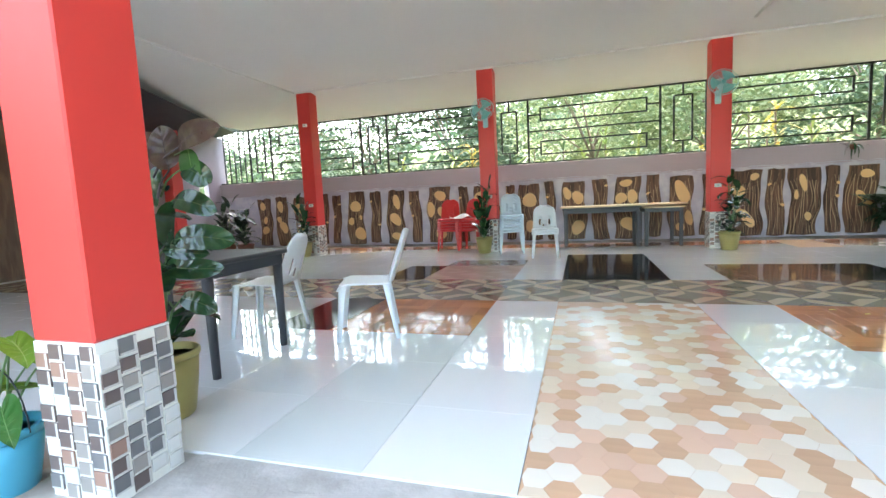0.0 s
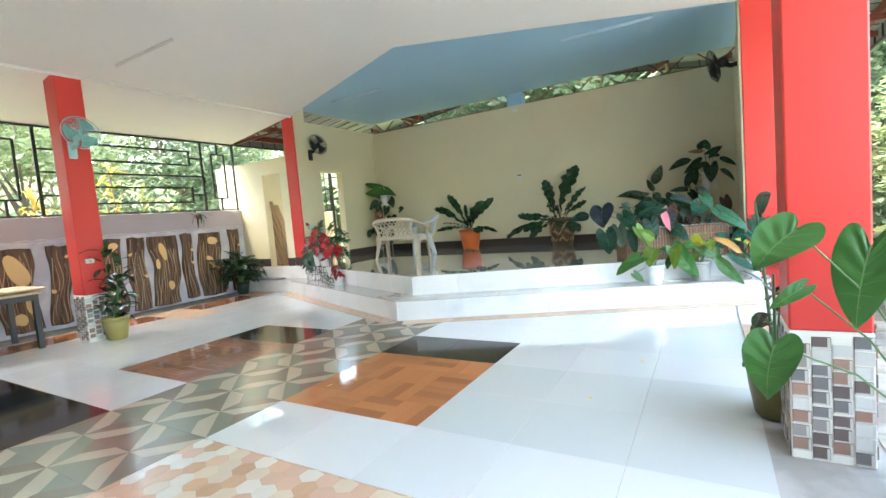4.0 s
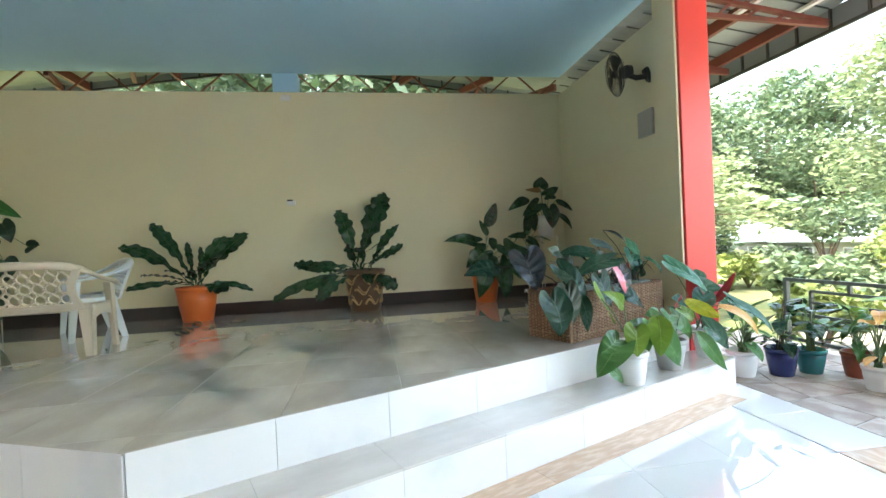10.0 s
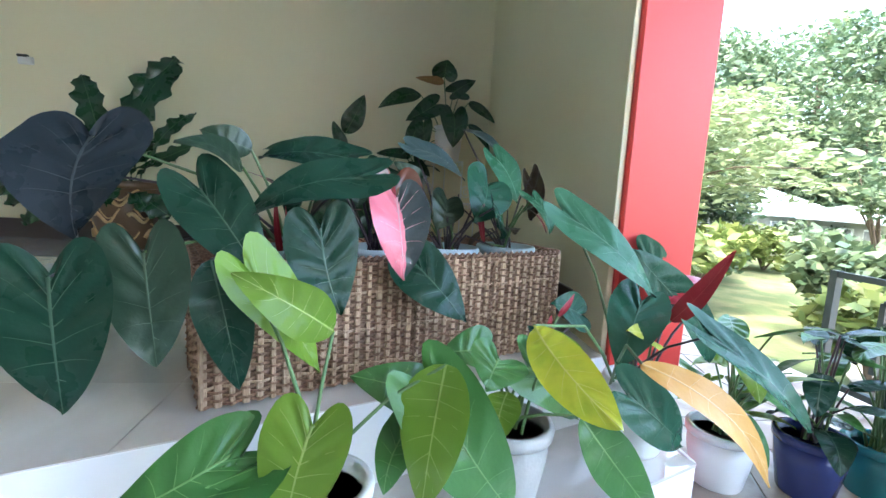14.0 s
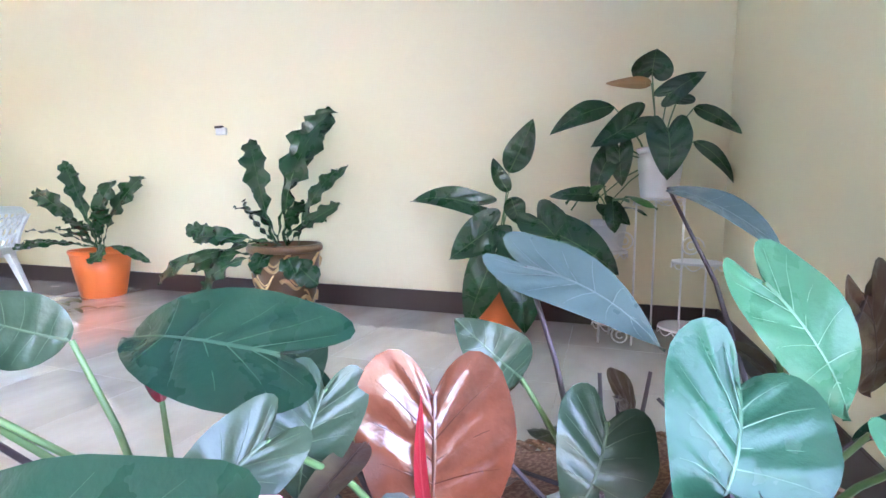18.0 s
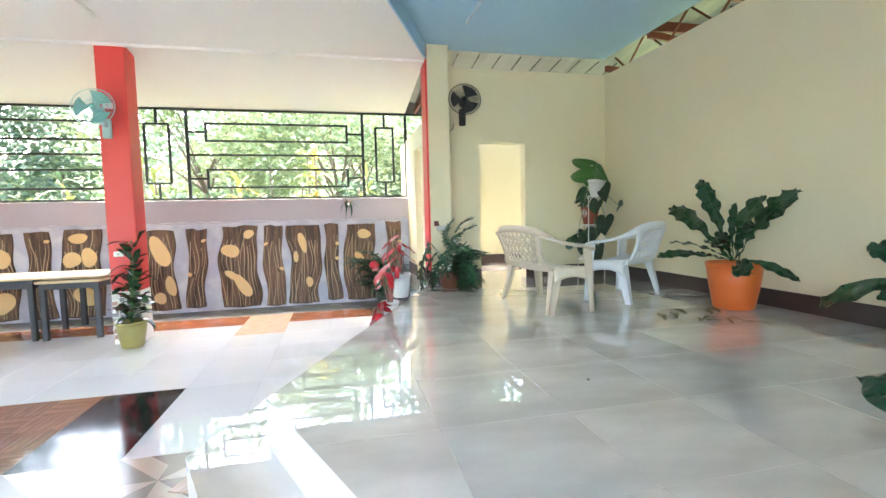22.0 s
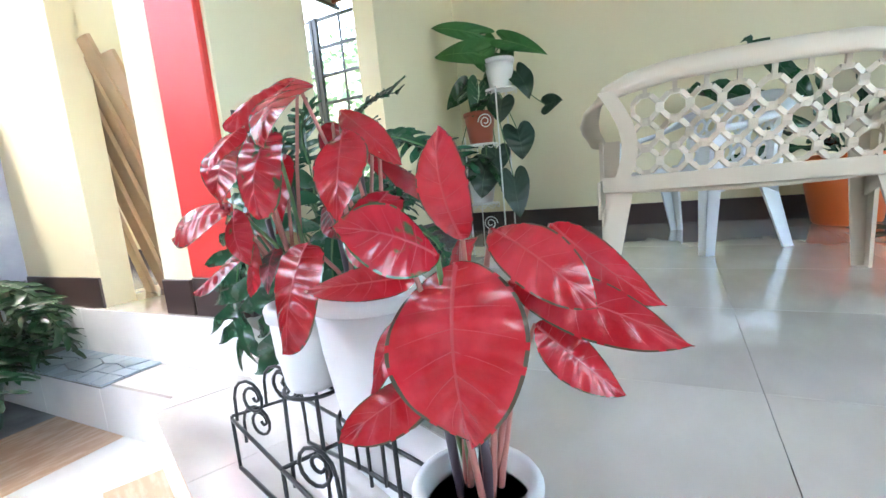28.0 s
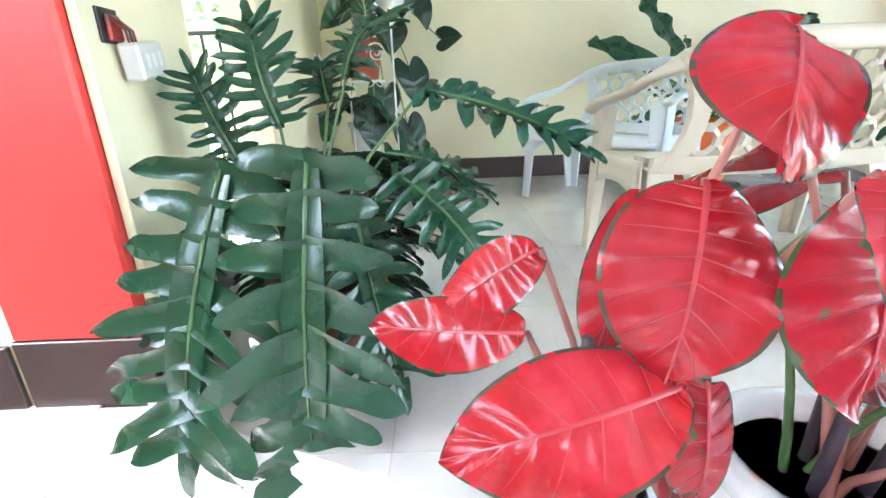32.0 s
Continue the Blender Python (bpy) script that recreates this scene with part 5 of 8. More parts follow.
fitting("junction_box", "cream round junction box under the post", "junction box", (XB - 0.03, 0.53, 3.28), (XB, 0.66, 3.36), M_LAMPW, 0.012)
M_BATTEN = mat("pale_blue_batten", (0.46, 0.62, 0.76), 0.4, 0.04, 5)
for i, (x, y, z, L) in enumerate(((2.68, 2.20, ZC, 1.25), (6.45, 2.22, ZB, 1.22), (6.45, -2.25, ZB, 1.22), (-1.4, -0.4, ZC, 1.25))):
    t = thing("tube_lamp", "slim white fluorescent batten on the ceiling", "lamp", "ceiling battens", m=pose(x, y, z))
    mt = M_BATTEN if z == ZB else M_LAMPW
    part("batten", Mesh().box((-0.014, 0, -0.018), (0.014, L, 0), 0.003), mt, t)
    part("tube", Mesh().tube([(0, 0.03, -0.028), (0, L - 0.03, -0.028)], 0.010, 8), mt, t, "unlit slim tube", soft=True)
    for y0 in (0.0, L - 0.03):
        part("end_cap", Mesh().box((-0.014, y0, -0.04), (0.014, y0 + 0.03, -0.018), 0.003), mt, t)
for i, (cx, cy) in enumerate(((2.40, 4.37), (-1.46, 4.37), (-5.36, 4.37))):
    for z in (1.06, 2.75):
        s = thing("junction_box", "small white switch box on the red column", "switch", "column boxes", m=pose(cx + 0.02, cy - 0.15, z))
        part("plate", Mesh().box((-0.05, -0.03, -0.03), (0.05, 0, 0.03), 0.006), M_LAMPW, s)
        part("button", Mesh().box((-0.012, -0.036, -0.012), (0.012, -0.0295, 0.012), 0.002), M_GREYBOX, s)
for (x, y, z), sgn in (((6.50, YN - 0.02, 2.66), -1), ((6.52, YS + 0.02, 2.72), 1)):
    w = Mesh().tube([(x, y, z), (x - 0.02, y, z - 0.08), (x - 0.07, y + 0.01 * sgn, z - 0.11), (x - 0.11, y, z - 0.07), (x - 0.10, y, z - 0.02)], 0.006, 6)
    tagged(new("fan_cable", w.data("fan_cable", M_FANB)), "short loose black fan cable on the wall", "cable", "fan cables")

# ---- potted plants ----


def leafset(name, blade, vein, edge=None, blade2=None, rough=0.34, coat=0.08, trans=0.06, spec=0.38, var=0.15, scale=14.0, mix=(0.45, 0.6), vtrans=0.1):
    """Materials of one leaf kind: blade, veins, rim."""
    a = mat(name + "_leaf", blade, rough, var, scale, 0.10, 90, color2=blade2, mix=mix, coat=coat, trans=trans, rand=0.10, rvar=0.3, spec=spec)
    b = mat(name + "_vein", vein, rough, 0.08, 10, trans=vtrans)
    c = mat(name + "_rim", edge, rough, var, scale, coat=coat) if edge else a
    return [a, b, c]


LG = leafset("dark_green", (0.010, 0.045, 0.026), (0.04, 0.10, 0.06), rough=0.28, spec=0.2, coat=0.0)
LB = leafset("bronze", (0.12, 0.036, 0.02), (0.075, 0.02, 0.012), blade2=(0.16, 0.05, 0.028), rough=0.16, coat=0.4)
LT = leafset("teal_green", (0.020, 0.085, 0.050), (0.05, 0.14, 0.085), rough=0.26, spec=0.2, coat=0.0)
LTP = leafset("pale_teal", (0.042, 0.150, 0.082), (0.10, 0.25, 0.15), rough=0.28, spec=0.2, coat=0.0, trans=0.12)
LS = leafset("silver_grey", (0.050, 0.082, 0.080), (0.09, 0.125, 0.125), rough=0.3, spec=0.2)
LBR = leafset("dark_brown", (0.075, 0.045, 0.035), (0.045, 0.025, 0.02), blade2=(0.095, 0.075, 0.045), rough=0.3, spec=0.2, coat=0.0)
LDK = leafset("blackish_green", (0.022, 0.05, 0.028), (0.05, 0.09, 0.05))
LSV = leafset("blue_grey", (0.020, 0.028, 0.034), (0.04, 0.052, 0.056), rough=0.28, spec=0.14, coat=0.0, trans=0.0)
LL = leafset("lime", (0.16, 0.29, 0.035), (0.30, 0.42, 0.11), trans=0.3)
LM = leafset("mid_green", (0.040, 0.145, 0.030), (0.11, 0.24, 0.07))
LR = leafset("new_red", (0.34, 0.02, 0.035), (0.42, 0.05, 0.06))
LY = leafset("yellow", (0.52, 0.55, 0.05), (0.60, 0.60, 0.16), trans=0.2, blade2=(0.40, 0.48, 0.04))
LO = leafset("orange_cream", (0.66, 0.36, 0.10), (0.74, 0.50, 0.22), trans=0.25)
LO2 = leafset("orange_brown", (0.36, 0.20, 0.07), (0.40, 0.25, 0.10))
LA = leafset("aglaonema", (0.41, 0.010, 0.018), (0.50, 0.05, 0.065), (0.075, 0.055, 0.035), blade2=(0.50, 0.026, 0.042), rough=0.24, coat=0.30, scale=16, trans=0.10)
LAG = leafset("green_flecked_aglaonema", (0.38, 0.012, 0.024), (0.46, 0.05, 0.07), (0.045, 0.075, 0.03), blade2=(0.06, 0.085, 0.035), rough=0.22, coat=0.2, scale=26, mix=(0.60, 0.66))
LDR = leafset("dark_red", (0.22, 0.012, 0.02), (0.40, 0.06, 0.08), (0.03, 0.06, 0.03), blade2=(0.05, 0.045, 0.03), scale=30)
LN = leafset("deep_green", (0.011, 0.052, 0.017), (0.06, 0.14, 0.045), rough=0.28, coat=0.12)
LV = leafset("veined_green", (0.018, 0.065, 0.025), (0.55, 0.65, 0.45))
LFERN = leafset("fern_green", (0.016, 0.070, 0.032), (0.08, 0.17, 0.07), rough=0.26, coat=0.25, trans=0.08)
LFD = leafset("dark_fern", (0.012, 0.050, 0.020), (0.05, 0.11, 0.045), trans=0.1)
LRUB = leafset("rubber_plant", (0.018, 0.058, 0.024), (0.07, 0.13, 0.05), blade2=(0.03, 0.08, 0.028), rough=0.2, coat=0.4)


def two_tone(pink, dark):
    """A leaf whose halves either side of the rib differ."""
    ms = leafset("half_pink", pink, (0.62, 0.30, 0.33), rough=0.24)
    nt = ms[0].node_tree
    hs = [n for n in nt.nodes if n.type == "HUE_SAT"][0]
    tc = [n for n in nt.nodes if n.type == "TEX_COORD"][0]
    sx = nt.nodes.new("ShaderNodeSeparateXYZ")
    nt.links.new(tc.outputs["Object"], sx.inputs[0])
    gt = nt.nodes.new("ShaderNodeMath")
    gt.operation = "GREATER_THAN"
    gt.inputs[1].default_value = 0.0
    nt.links.new(sx.outputs["X"], gt.inputs[0])
    mx = nt.nodes.new("ShaderNodeMix")
    mx.data_type = "RGBA"
    mx.inputs["A"].default_value, mx.inputs["B"].default_value = (*pink, 1), (*dark, 1)
    nt.links.new(gt.outputs[0], mx.inputs["Factor"])
    nt.links.new(mx.outputs["Result"], hs.inputs["Color"])
    return ms


LP = two_tone((0.035, 0.048, 0.048), (0.80, 0.20, 0.26))
M_STEMG = mat("green_stem", (0.10, 0.19, 0.07), 0.4, 0.15, 12)
M_STEMD = mat("dark_stem", (0.055, 0.04, 0.05), 0.35, 0.2, 12)
M_STEMP = mat("pink_stem", (0.42, 0.17, 0.14), 0.4, 0.15, 12)
M_SOIL = mat("potting_soil", (0.06, 0.038, 0.028), 0.95, 0.4, 30, 0.9, 60, color2=(0.13, 0.085, 0.06))
lrnd = random.Random(11)
HALF = {"heart": ((0, 0), (0.20, -0.17), (0.50, -0.27), (0.82, -0.19), (0.99, 0.04), (0.97, 0.27), (0.78, 0.54), (0.42, 0.81), (0.12, 0.95), (0, 1)),
        "ovate": ((0, 0), (0.30, 0.015), (0.62, 0.10), (0.88, 0.24), (1.0, 0.42), (0.93, 0.60), (0.70, 0.78), (0.36, 0.91), (0.10, 0.98), (0, 1)),
        "oval": ((0, 0), (0.42, 0.03), (0.75, 0.13), (0.95, 0.30), (1.0, 0.50), (0.95, 0.68), (0.76, 0.84), (0.44, 0.94), (0.10, 0.985), (0, 1)),
        "lance": ((0, 0), (0.35, 0.02), (0.75, 0.12), (0.97, 0.26), (1.0, 0.38), (0.88, 0.55), (0.64, 0.73), (0.36, 0.88), (0.12, 0.97), (0, 1)),
        "strap": ((0.08, 0), (0.10, 0.12), (0.18, 0.26), (0.46, 0.41), (0.82, 0.55), (1.0, 0.70), (0.95, 0.82), (0.72, 0.92), (0.34, 0.98), (0, 1))}
COLS_V = (-1, -0.94, -0.62, -0.3, 0, 0.3, 0.62, 0.94, 1)


def leaf_mesh(kind, L, W, seed):
    """A leaf along +y from its base to its tip, with veins standing out of the blade."""
    rg = random.Random(seed)
    NU = 24 if kind == "strap" else 40 if kind == "ovate" else 20
    fold, arch = rg.uniform(0.05, 0.22), rg.uniform(0.03, 0.13)
    curl = rg.uniform(-0.04, 0.10)
    if kind == "ovate":
        fold = -rg.uniform(0.10, 0.34)
    ph, k1 = rg.uniform(0, 6.28), rg.uniform(0.8, 1.2)
    skew = rg.uniform(-0.06, 0.06)
    half = HALF[kind]

    def outline(u):
        q = min(8.999, max(0.0, u * 9))
        i = int(q)
        t = q - i
        p0, p1, p2, p3 = (half[max(0, min(9, i + k))] for k in (-1, 0, 1, 2))
        return tuple(0.5 * (2 * b + (c - a) * t + (2 * a - 5 * b + 4 * c - d) * t * t + (3 * b - a - 3 * c + d) * t ** 3) for a, b, c, d in zip(p0, p1, p2, p3))

    def at(u, v):
        ox, oy = outline(u)
        av = abs(v)
        sd = 1 if v > 0 else -1
        s = oy if kind == "strap" else u ** 1.15
        s += (oy - s) * av
        x = sd * av * max(0, ox) * W / 2
        y = s * L
        c = max(0.0, min(1.0, s))
        z = fold * abs(x) + arch * L * 4 * c * (1 - c) - curl * L * c ** 3
        if kind == "strap":
            x += sd * av * W * 0.085 * math.sin(40 * u * k1 + ph + sd)
            z += av ** 2 * W * 0.15 * math.sin(32 * u * k1 + ph + 1.5 * sd) * min(1, 3 * u)
        else:
            z += av ** 2 * W * (0.10 if kind == "ovate" else 0.06) * math.sin(8 * u + ph + (1.7 if v > 0 else 0))
            z += W * (0.027 if kind == "ovate" else 0.038) * (av * (1 - av) * 4) * math.cos(2 * math.pi * (8 if kind == "ovate" else 6) * u - 1.5 * av)
        x += skew * L * 4 * c * (1 - c)
        return (x, y, z)

    me = Mesh()
    nv = len(COLS_V)
    me.v += [at(i / NU, q) for i in range(NU + 1) for q in COLS_V]
    for i in range(NU):
        for j in range(nv - 1):
            a = i * nv + j
            me.f.append((a, a + 1, a + nv + 1, a + nv))
            me.m.append(2 if j in (0, nv - 2) and (i * 7 + j) % 11 > 1 else 0)
    up = 0.0010

    def strip(pts, w0, w1):
        n = len(pts)
        vs, fs = [], []
        for i, (s, q) in enumerate(pts):
            p = Vector(at(s, q)) + Vector((0, 0, up))
            n0, n1 = pts[max(0, i - 1)], pts[min(n - 1, i + 1)]
            d = Vector(at(*n1)) - Vector(at(*n0))
            sd = Vector((d.y, -d.x, 0))
            sd = sd.normalized() if sd.length > 1e-6 else Vector((1, 0, 0))
            w = w0 + (w1 - w0) * i / (n - 1)
            vs += [p - sd * w, p + Vector((0, 0, w * 0.5)), p + sd * w]
        for i in range(n - 1):
            b = 3 * i
            fs += [(b, b + 1, b + 4, b + 3), (b + 1, b + 2, b + 5, b + 4)]
        me.add(vs, fs)
    me.slot = 1
    strip([(i / 10, 0.0) for i in range(11)], W * 0.013 + 0.001, 0.0008)
    if kind in ("heart", "ovate", "lance"):
        for k in range(7):
            u0 = 0.07 + 0.115 * k
            for sd in (-1, 1):
                strip([(min(0.98, u0 + 0.05 * t), sd * (0.01 + 0.84 * t)) for t in (0.0, 0.35, 0.7, 1.0)], W * 0.0032 + 0.0003, 0.0002)
    return me


def cut_mesh(L, W, seed, pairs=9):
    """A deeply cut frond: a blade along the rib with pairs of wide, wavy lobes."""
    rg = random.Random(seed)
    me = Mesh()
    arch, bend = rg.uniform(0.08, 0.18), rg.uniform(-0.06, 0.06)

    def mid(s):
        return Vector((bend * L * 4 * s * (1 - s), L * s, arch * L * 4 * s * (1 - s)))
    me.slot = 1
    me.tube([mid(k / 8) + Vector((0, 0, 0.002)) for k in range(9)], 0.006, 5, 0.0015)
    me.slot = 0
    n = 24
    core = [W * 0.5 * 0.20 * math.sin(math.pi * (0.14 + 0.83 * k / n)) + 0.003 for k in range(n + 1)]
    vs = []
    for k in range(n + 1):
        p = mid(k / n)
        vs += [p + Vector((-core[k], 0, core[k] * 0.3)), p - Vector((0, 0, 0.002)), p + Vector((core[k], 0, core[k] * 0.3))]
    me.add(vs, [(3 * k + j, 3 * k + j + 1, 3 * k + j + 4, 3 * k + j + 3) for k in range(n) for j in (0, 1)])
    for k in range(pairs + 1):
        for sd in (-1, 1) if k < pairs else (0,):
            s = min(0.97, 0.05 + 0.90 * k / pairs + rg.uniform(-0.02, 0.02))
            ln = W / 2 * (0.62 + 0.40 * math.sin(math.pi * (0.12 + 0.75 * s))) * rg.uniform(0.78, 1.12) * (0.7 if k == pairs else 1)
            p = mid(s)
            lean = -0.35 + 1.25 * s + rg.uniform(-0.15, 0.15)
            d = Vector((sd, lean, 0)).normalized() if sd else Vector((0, 1, -0.1))
            q = Vector((-d.y, d.x, 0)) * (L / pairs * 0.46) * rg.uniform(0.85, 1.15)
            dr, tw, cv = rg.uniform(0.1, 0.6), rg.uniform(-0.35, 0.35), rg.uniform(0.05, 0.28)
            wob, ph = rg.uniform(0.05, 0.14), rg.uniform(0, 6)
            vs = []
            for t, wd in ((0, 1.02), (0.16, 0.92), (0.34, 0.80), (0.52, 0.76), (0.68, 0.74), (0.80, 0.62), (0.90, 0.42), (0.97, 0.20), (1.0, 0.03)):
                c = p + d * ln * t + Vector((0, cv * ln * t * t, 0.32 * ln * t - dr * ln * t * t + 0.002))
                e = Vector((0, 0, tw * L / pairs * 0.4 * t + wob * ln * 0.25 * math.sin(9 * t + ph)))
                vs += [c - q * wd * (1 + wob * math.sin(11 * t + ph)) - e, c - Vector((0, 0, 0.010 * (1 - t) + 0.003)), c + q * wd * (1 + wob * math.sin(10 * t + ph + 2)) + e]
            me.add(vs, [(3 * i + j, 3 * i + j + 1, 3 * i + j + 4, 3 * i + j + 3) for i in range(8) for j in (0, 1)])
    return me


def leaf_at(parent, base, tip, width, normal, kind, mats, root=None, stem=None):
    """Puts one leaf on a plant, from base to tip, with its stalk from the root."""
    base, tip, nrm = Vector(base), Vector(tip), Vector(normal)
    y = (tip - base).normalized()
    z = (nrm - y * nrm.dot(y)).normalized()
    x = y.cross(z)
    m = Matrix((x, y, z)).transposed().to_4x4()
    m.translation = base
    L = (tip - base).length
    if kind == "strap" and L > 0.3:
        width *= 0.66
    inv = parent.matrix_basis.inverted()
    seed = lrnd.random()
    me = cut_mesh(L, width, seed) if kind == "cut" else leaf_mesh(kind, L, width, seed)
    part("leaf", me, mats, parent, soft=True, m=inv @ m)
    if root is not None and kind != "strap":
        if isinstance(root, list):
            root = min(root, key=lambda r: (Vector(r) - base).length)
        r0 = inv @ (Vector(root) + Vector((lrnd.uniform(-0.03, 0.03), lrnd.uniform(-0.03, 0.03), -0.01)))
        b = inv @ base
        mid = r0.lerp(b, 0.55) + Vector((0, 0, 0.12 * (b - r0).length))
        part("stem", Mesh().tube([r0, r0.lerp(mid, 0.5) + Vector((0, 0, 0.02)), mid, b], 0.0055, 6, 0.0035, False),
             stem or (M_STEMP if mats is LA else M_STEMG if kind == "cut" else M_STEMD if mats in (LG, LP, LB, LBR, LS, LT) else M_STEMG), parent, soft=True)


POTW = mat("white_plastic_pot", (0.78, 0.79, 0.78), 0.35, 0.05, 6)
POTG = mat("grey_cement_pot", (0.40, 0.40, 0.38), 0.8, 0.2, 8, 0.3, 50)
POTO = mat("orange_plastic_pot", (0.75, 0.16, 0.035), 0.4, 0.06, 6)
POTB = mat("pale_blue_pot", (0.42, 0.56, 0.62), 0.35, 0.15, 9, color2=(0.52, 0.62, 0.66))
POTBR = mat("brown_clay_pot", (0.15, 0.055, 0.03), 0.45, 0.15, 8)
POTGOLD = mat("olive_gold_pot", (0.34, 0.29, 0.10), 0.4, 0.15, 8)
POTN = mat("navy_glazed_pot", (0.02, 0.035, 0.14), 0.25, 0.1, 8)
POTT = mat("teal_glazed_pot", (0.02, 0.20, 0.22), 0.25, 0.1, 8)
POTRB = mat("red_brown_pot", (0.28, 0.06, 0.03), 0.4, 0.1, 8)
POTGR = mat("dark_green_pot", (0.02, 0.045, 0.03), 0.4, 0.1, 8)
POTK = mat("brown_glazed_pot", (0.12, 0.065, 0.03), 0.3, 0.2, 10)
RELIEF = mat("tan_relief", (0.55, 0.36, 0.17), 0.45, 0.2, 14)


def potted(name, label, x, y, z, r, h, material, category="potted plant", group="potted plants", taper=0.72, ribs=0, saucer=False, lip=0.016):
    """A plant's pot with rim and soil; leaves are added to it."""
    ob = thing(name, label, category, group, m=pose(x, y, z))
    t = 0.012
    body = Mesh()
    n = 28
    prof = [(r * taper * 0.93, 0), (r * taper, 0.012), (r * (taper + (1 - taper) * 0.6), h * 0.55), (r - lip * 0.4, h - 0.03), (r - lip * 0.4 - t, h - 0.03), (r * taper - t, 0.03)]
    body.lathe(prof, n)
    if ribs:
        for k in range(ribs):
            a = 2 * math.pi * k / ribs
            body.tube([(r * taper * math.cos(a), r * taper * math.sin(a), 0.01), ((r - lip * 0.4) * math.cos(a), (r - lip * 0.4) * math.sin(a), h - 0.04)], 0.006, 5)
    pt = part("pot", body, material, ob, soft=True)
    part("rim", Mesh().lathe([(r - lip, h - 0.035), (r, h - 0.033), (r + 0.003, h - 0.008), (r - 0.002, h), (r - t - 0.004, h), (r - t - 0.006, h - 0.035)], n), material, pt, soft=True)
    so = Mesh()
    rs = r - t - 0.01
    rg = random.Random(int(x * 100 + y * 7))
    ring = [(0, 0, h - 0.045)]
    for q in (0.4, 0.75, 1.0):
        ring += [(rs * q * math.cos(2 * math.pi * j / 14), rs * q * math.sin(2 * math.pi * j / 14), h - 0.05 + rg.uniform(-0.008, 0.012)) for j in range(14)]
    so.add(ring, [(0, 1 + j, 1 + (j + 1) % 14) for j in range(14)] + [(1 + 14 * q + j, 15 + 14 * q + j, 15 + 14 * q + (j + 1) % 14, 1 + 14 * q + (j + 1) % 14) for q in (0, 1) for j in range(14)])
    part("soil", so, M_SOIL, pt, soft=True)
    if saucer:
        part("saucer", Mesh().lathe([(r * 0.85, -0.001), (r * 1.08, 0.02), (r * 1.06, 0.024), (r * 0.84, 0.006)], n), material, ob, soft=True)
    return ob


def spread(plant, root, n, kind, mats, length, width, seed, rise=(0.1, 0.35), reach=(0.05, 0.2), droop=(0.1, 1.0), arc=(0, 360), up=0.6):
    """Leaves round a root: stalks rise and lean out, blades hang outward."""
    rg = random.Random(seed)
    for k in range(n):
        a = radians(arc[0] + (arc[1] - arc[0]) * (k + rg.uniform(-0.3, 0.3)) / n)
        o = Vector((math.cos(a), math.sin(a), 0))
        h, q = rg.uniform(*rise), rg.uniform(*reach)
        b = Vector(root) + o * q + Vector((0, 0, h))
        L = rg.uniform(*length)
        d = rg.uniform(*droop)
        t = b + (o * math.cos(d) - Vector((0, 0, math.sin(d)))) * L
        ms = mats[rg.randrange(len(mats))] if isinstance(mats[0], list) else mats
        leaf_at(plant, b, t, rg.uniform(*width), o * 0.5 + Vector((0, 0, up)), kind, ms, tuple(root))


# plants in the woven basket
BA, BD, BN = Vector((5.735, -1.882, 0.5)), Vector((0.4255, -0.905, 0)), Vector((0.905, 0.4255, 0))
basket = thing("woven_planter", "long brown woven rattan planter standing on the stage", "planter")
M_RATTAN = mat("rattan_strip", (0.40, 0.26, 0.165), 0.6, 0.25, 20, 0.2, 90, color2=(0.54, 0.38, 0.255), stretch=(8, 8, 2), rand=0.16)
M_RATDARK = mat("dark_rattan_strip", (0.20, 0.105, 0.065), 0.6, 0.25, 20, color2=(0.34, 0.20, 0.125), stretch=(6, 6, 14), rand=0.2)
BL, BW, BH = 1.22, 0.42, 0.374
sides = [(BA, BD, BL, -BN), (BA + BN * BW, BD, BL, BN), (BA, BN, BW, -BD), (BA + BD * BL, BN, BW, BD)]
ZUP = Vector((0, 0, 1))
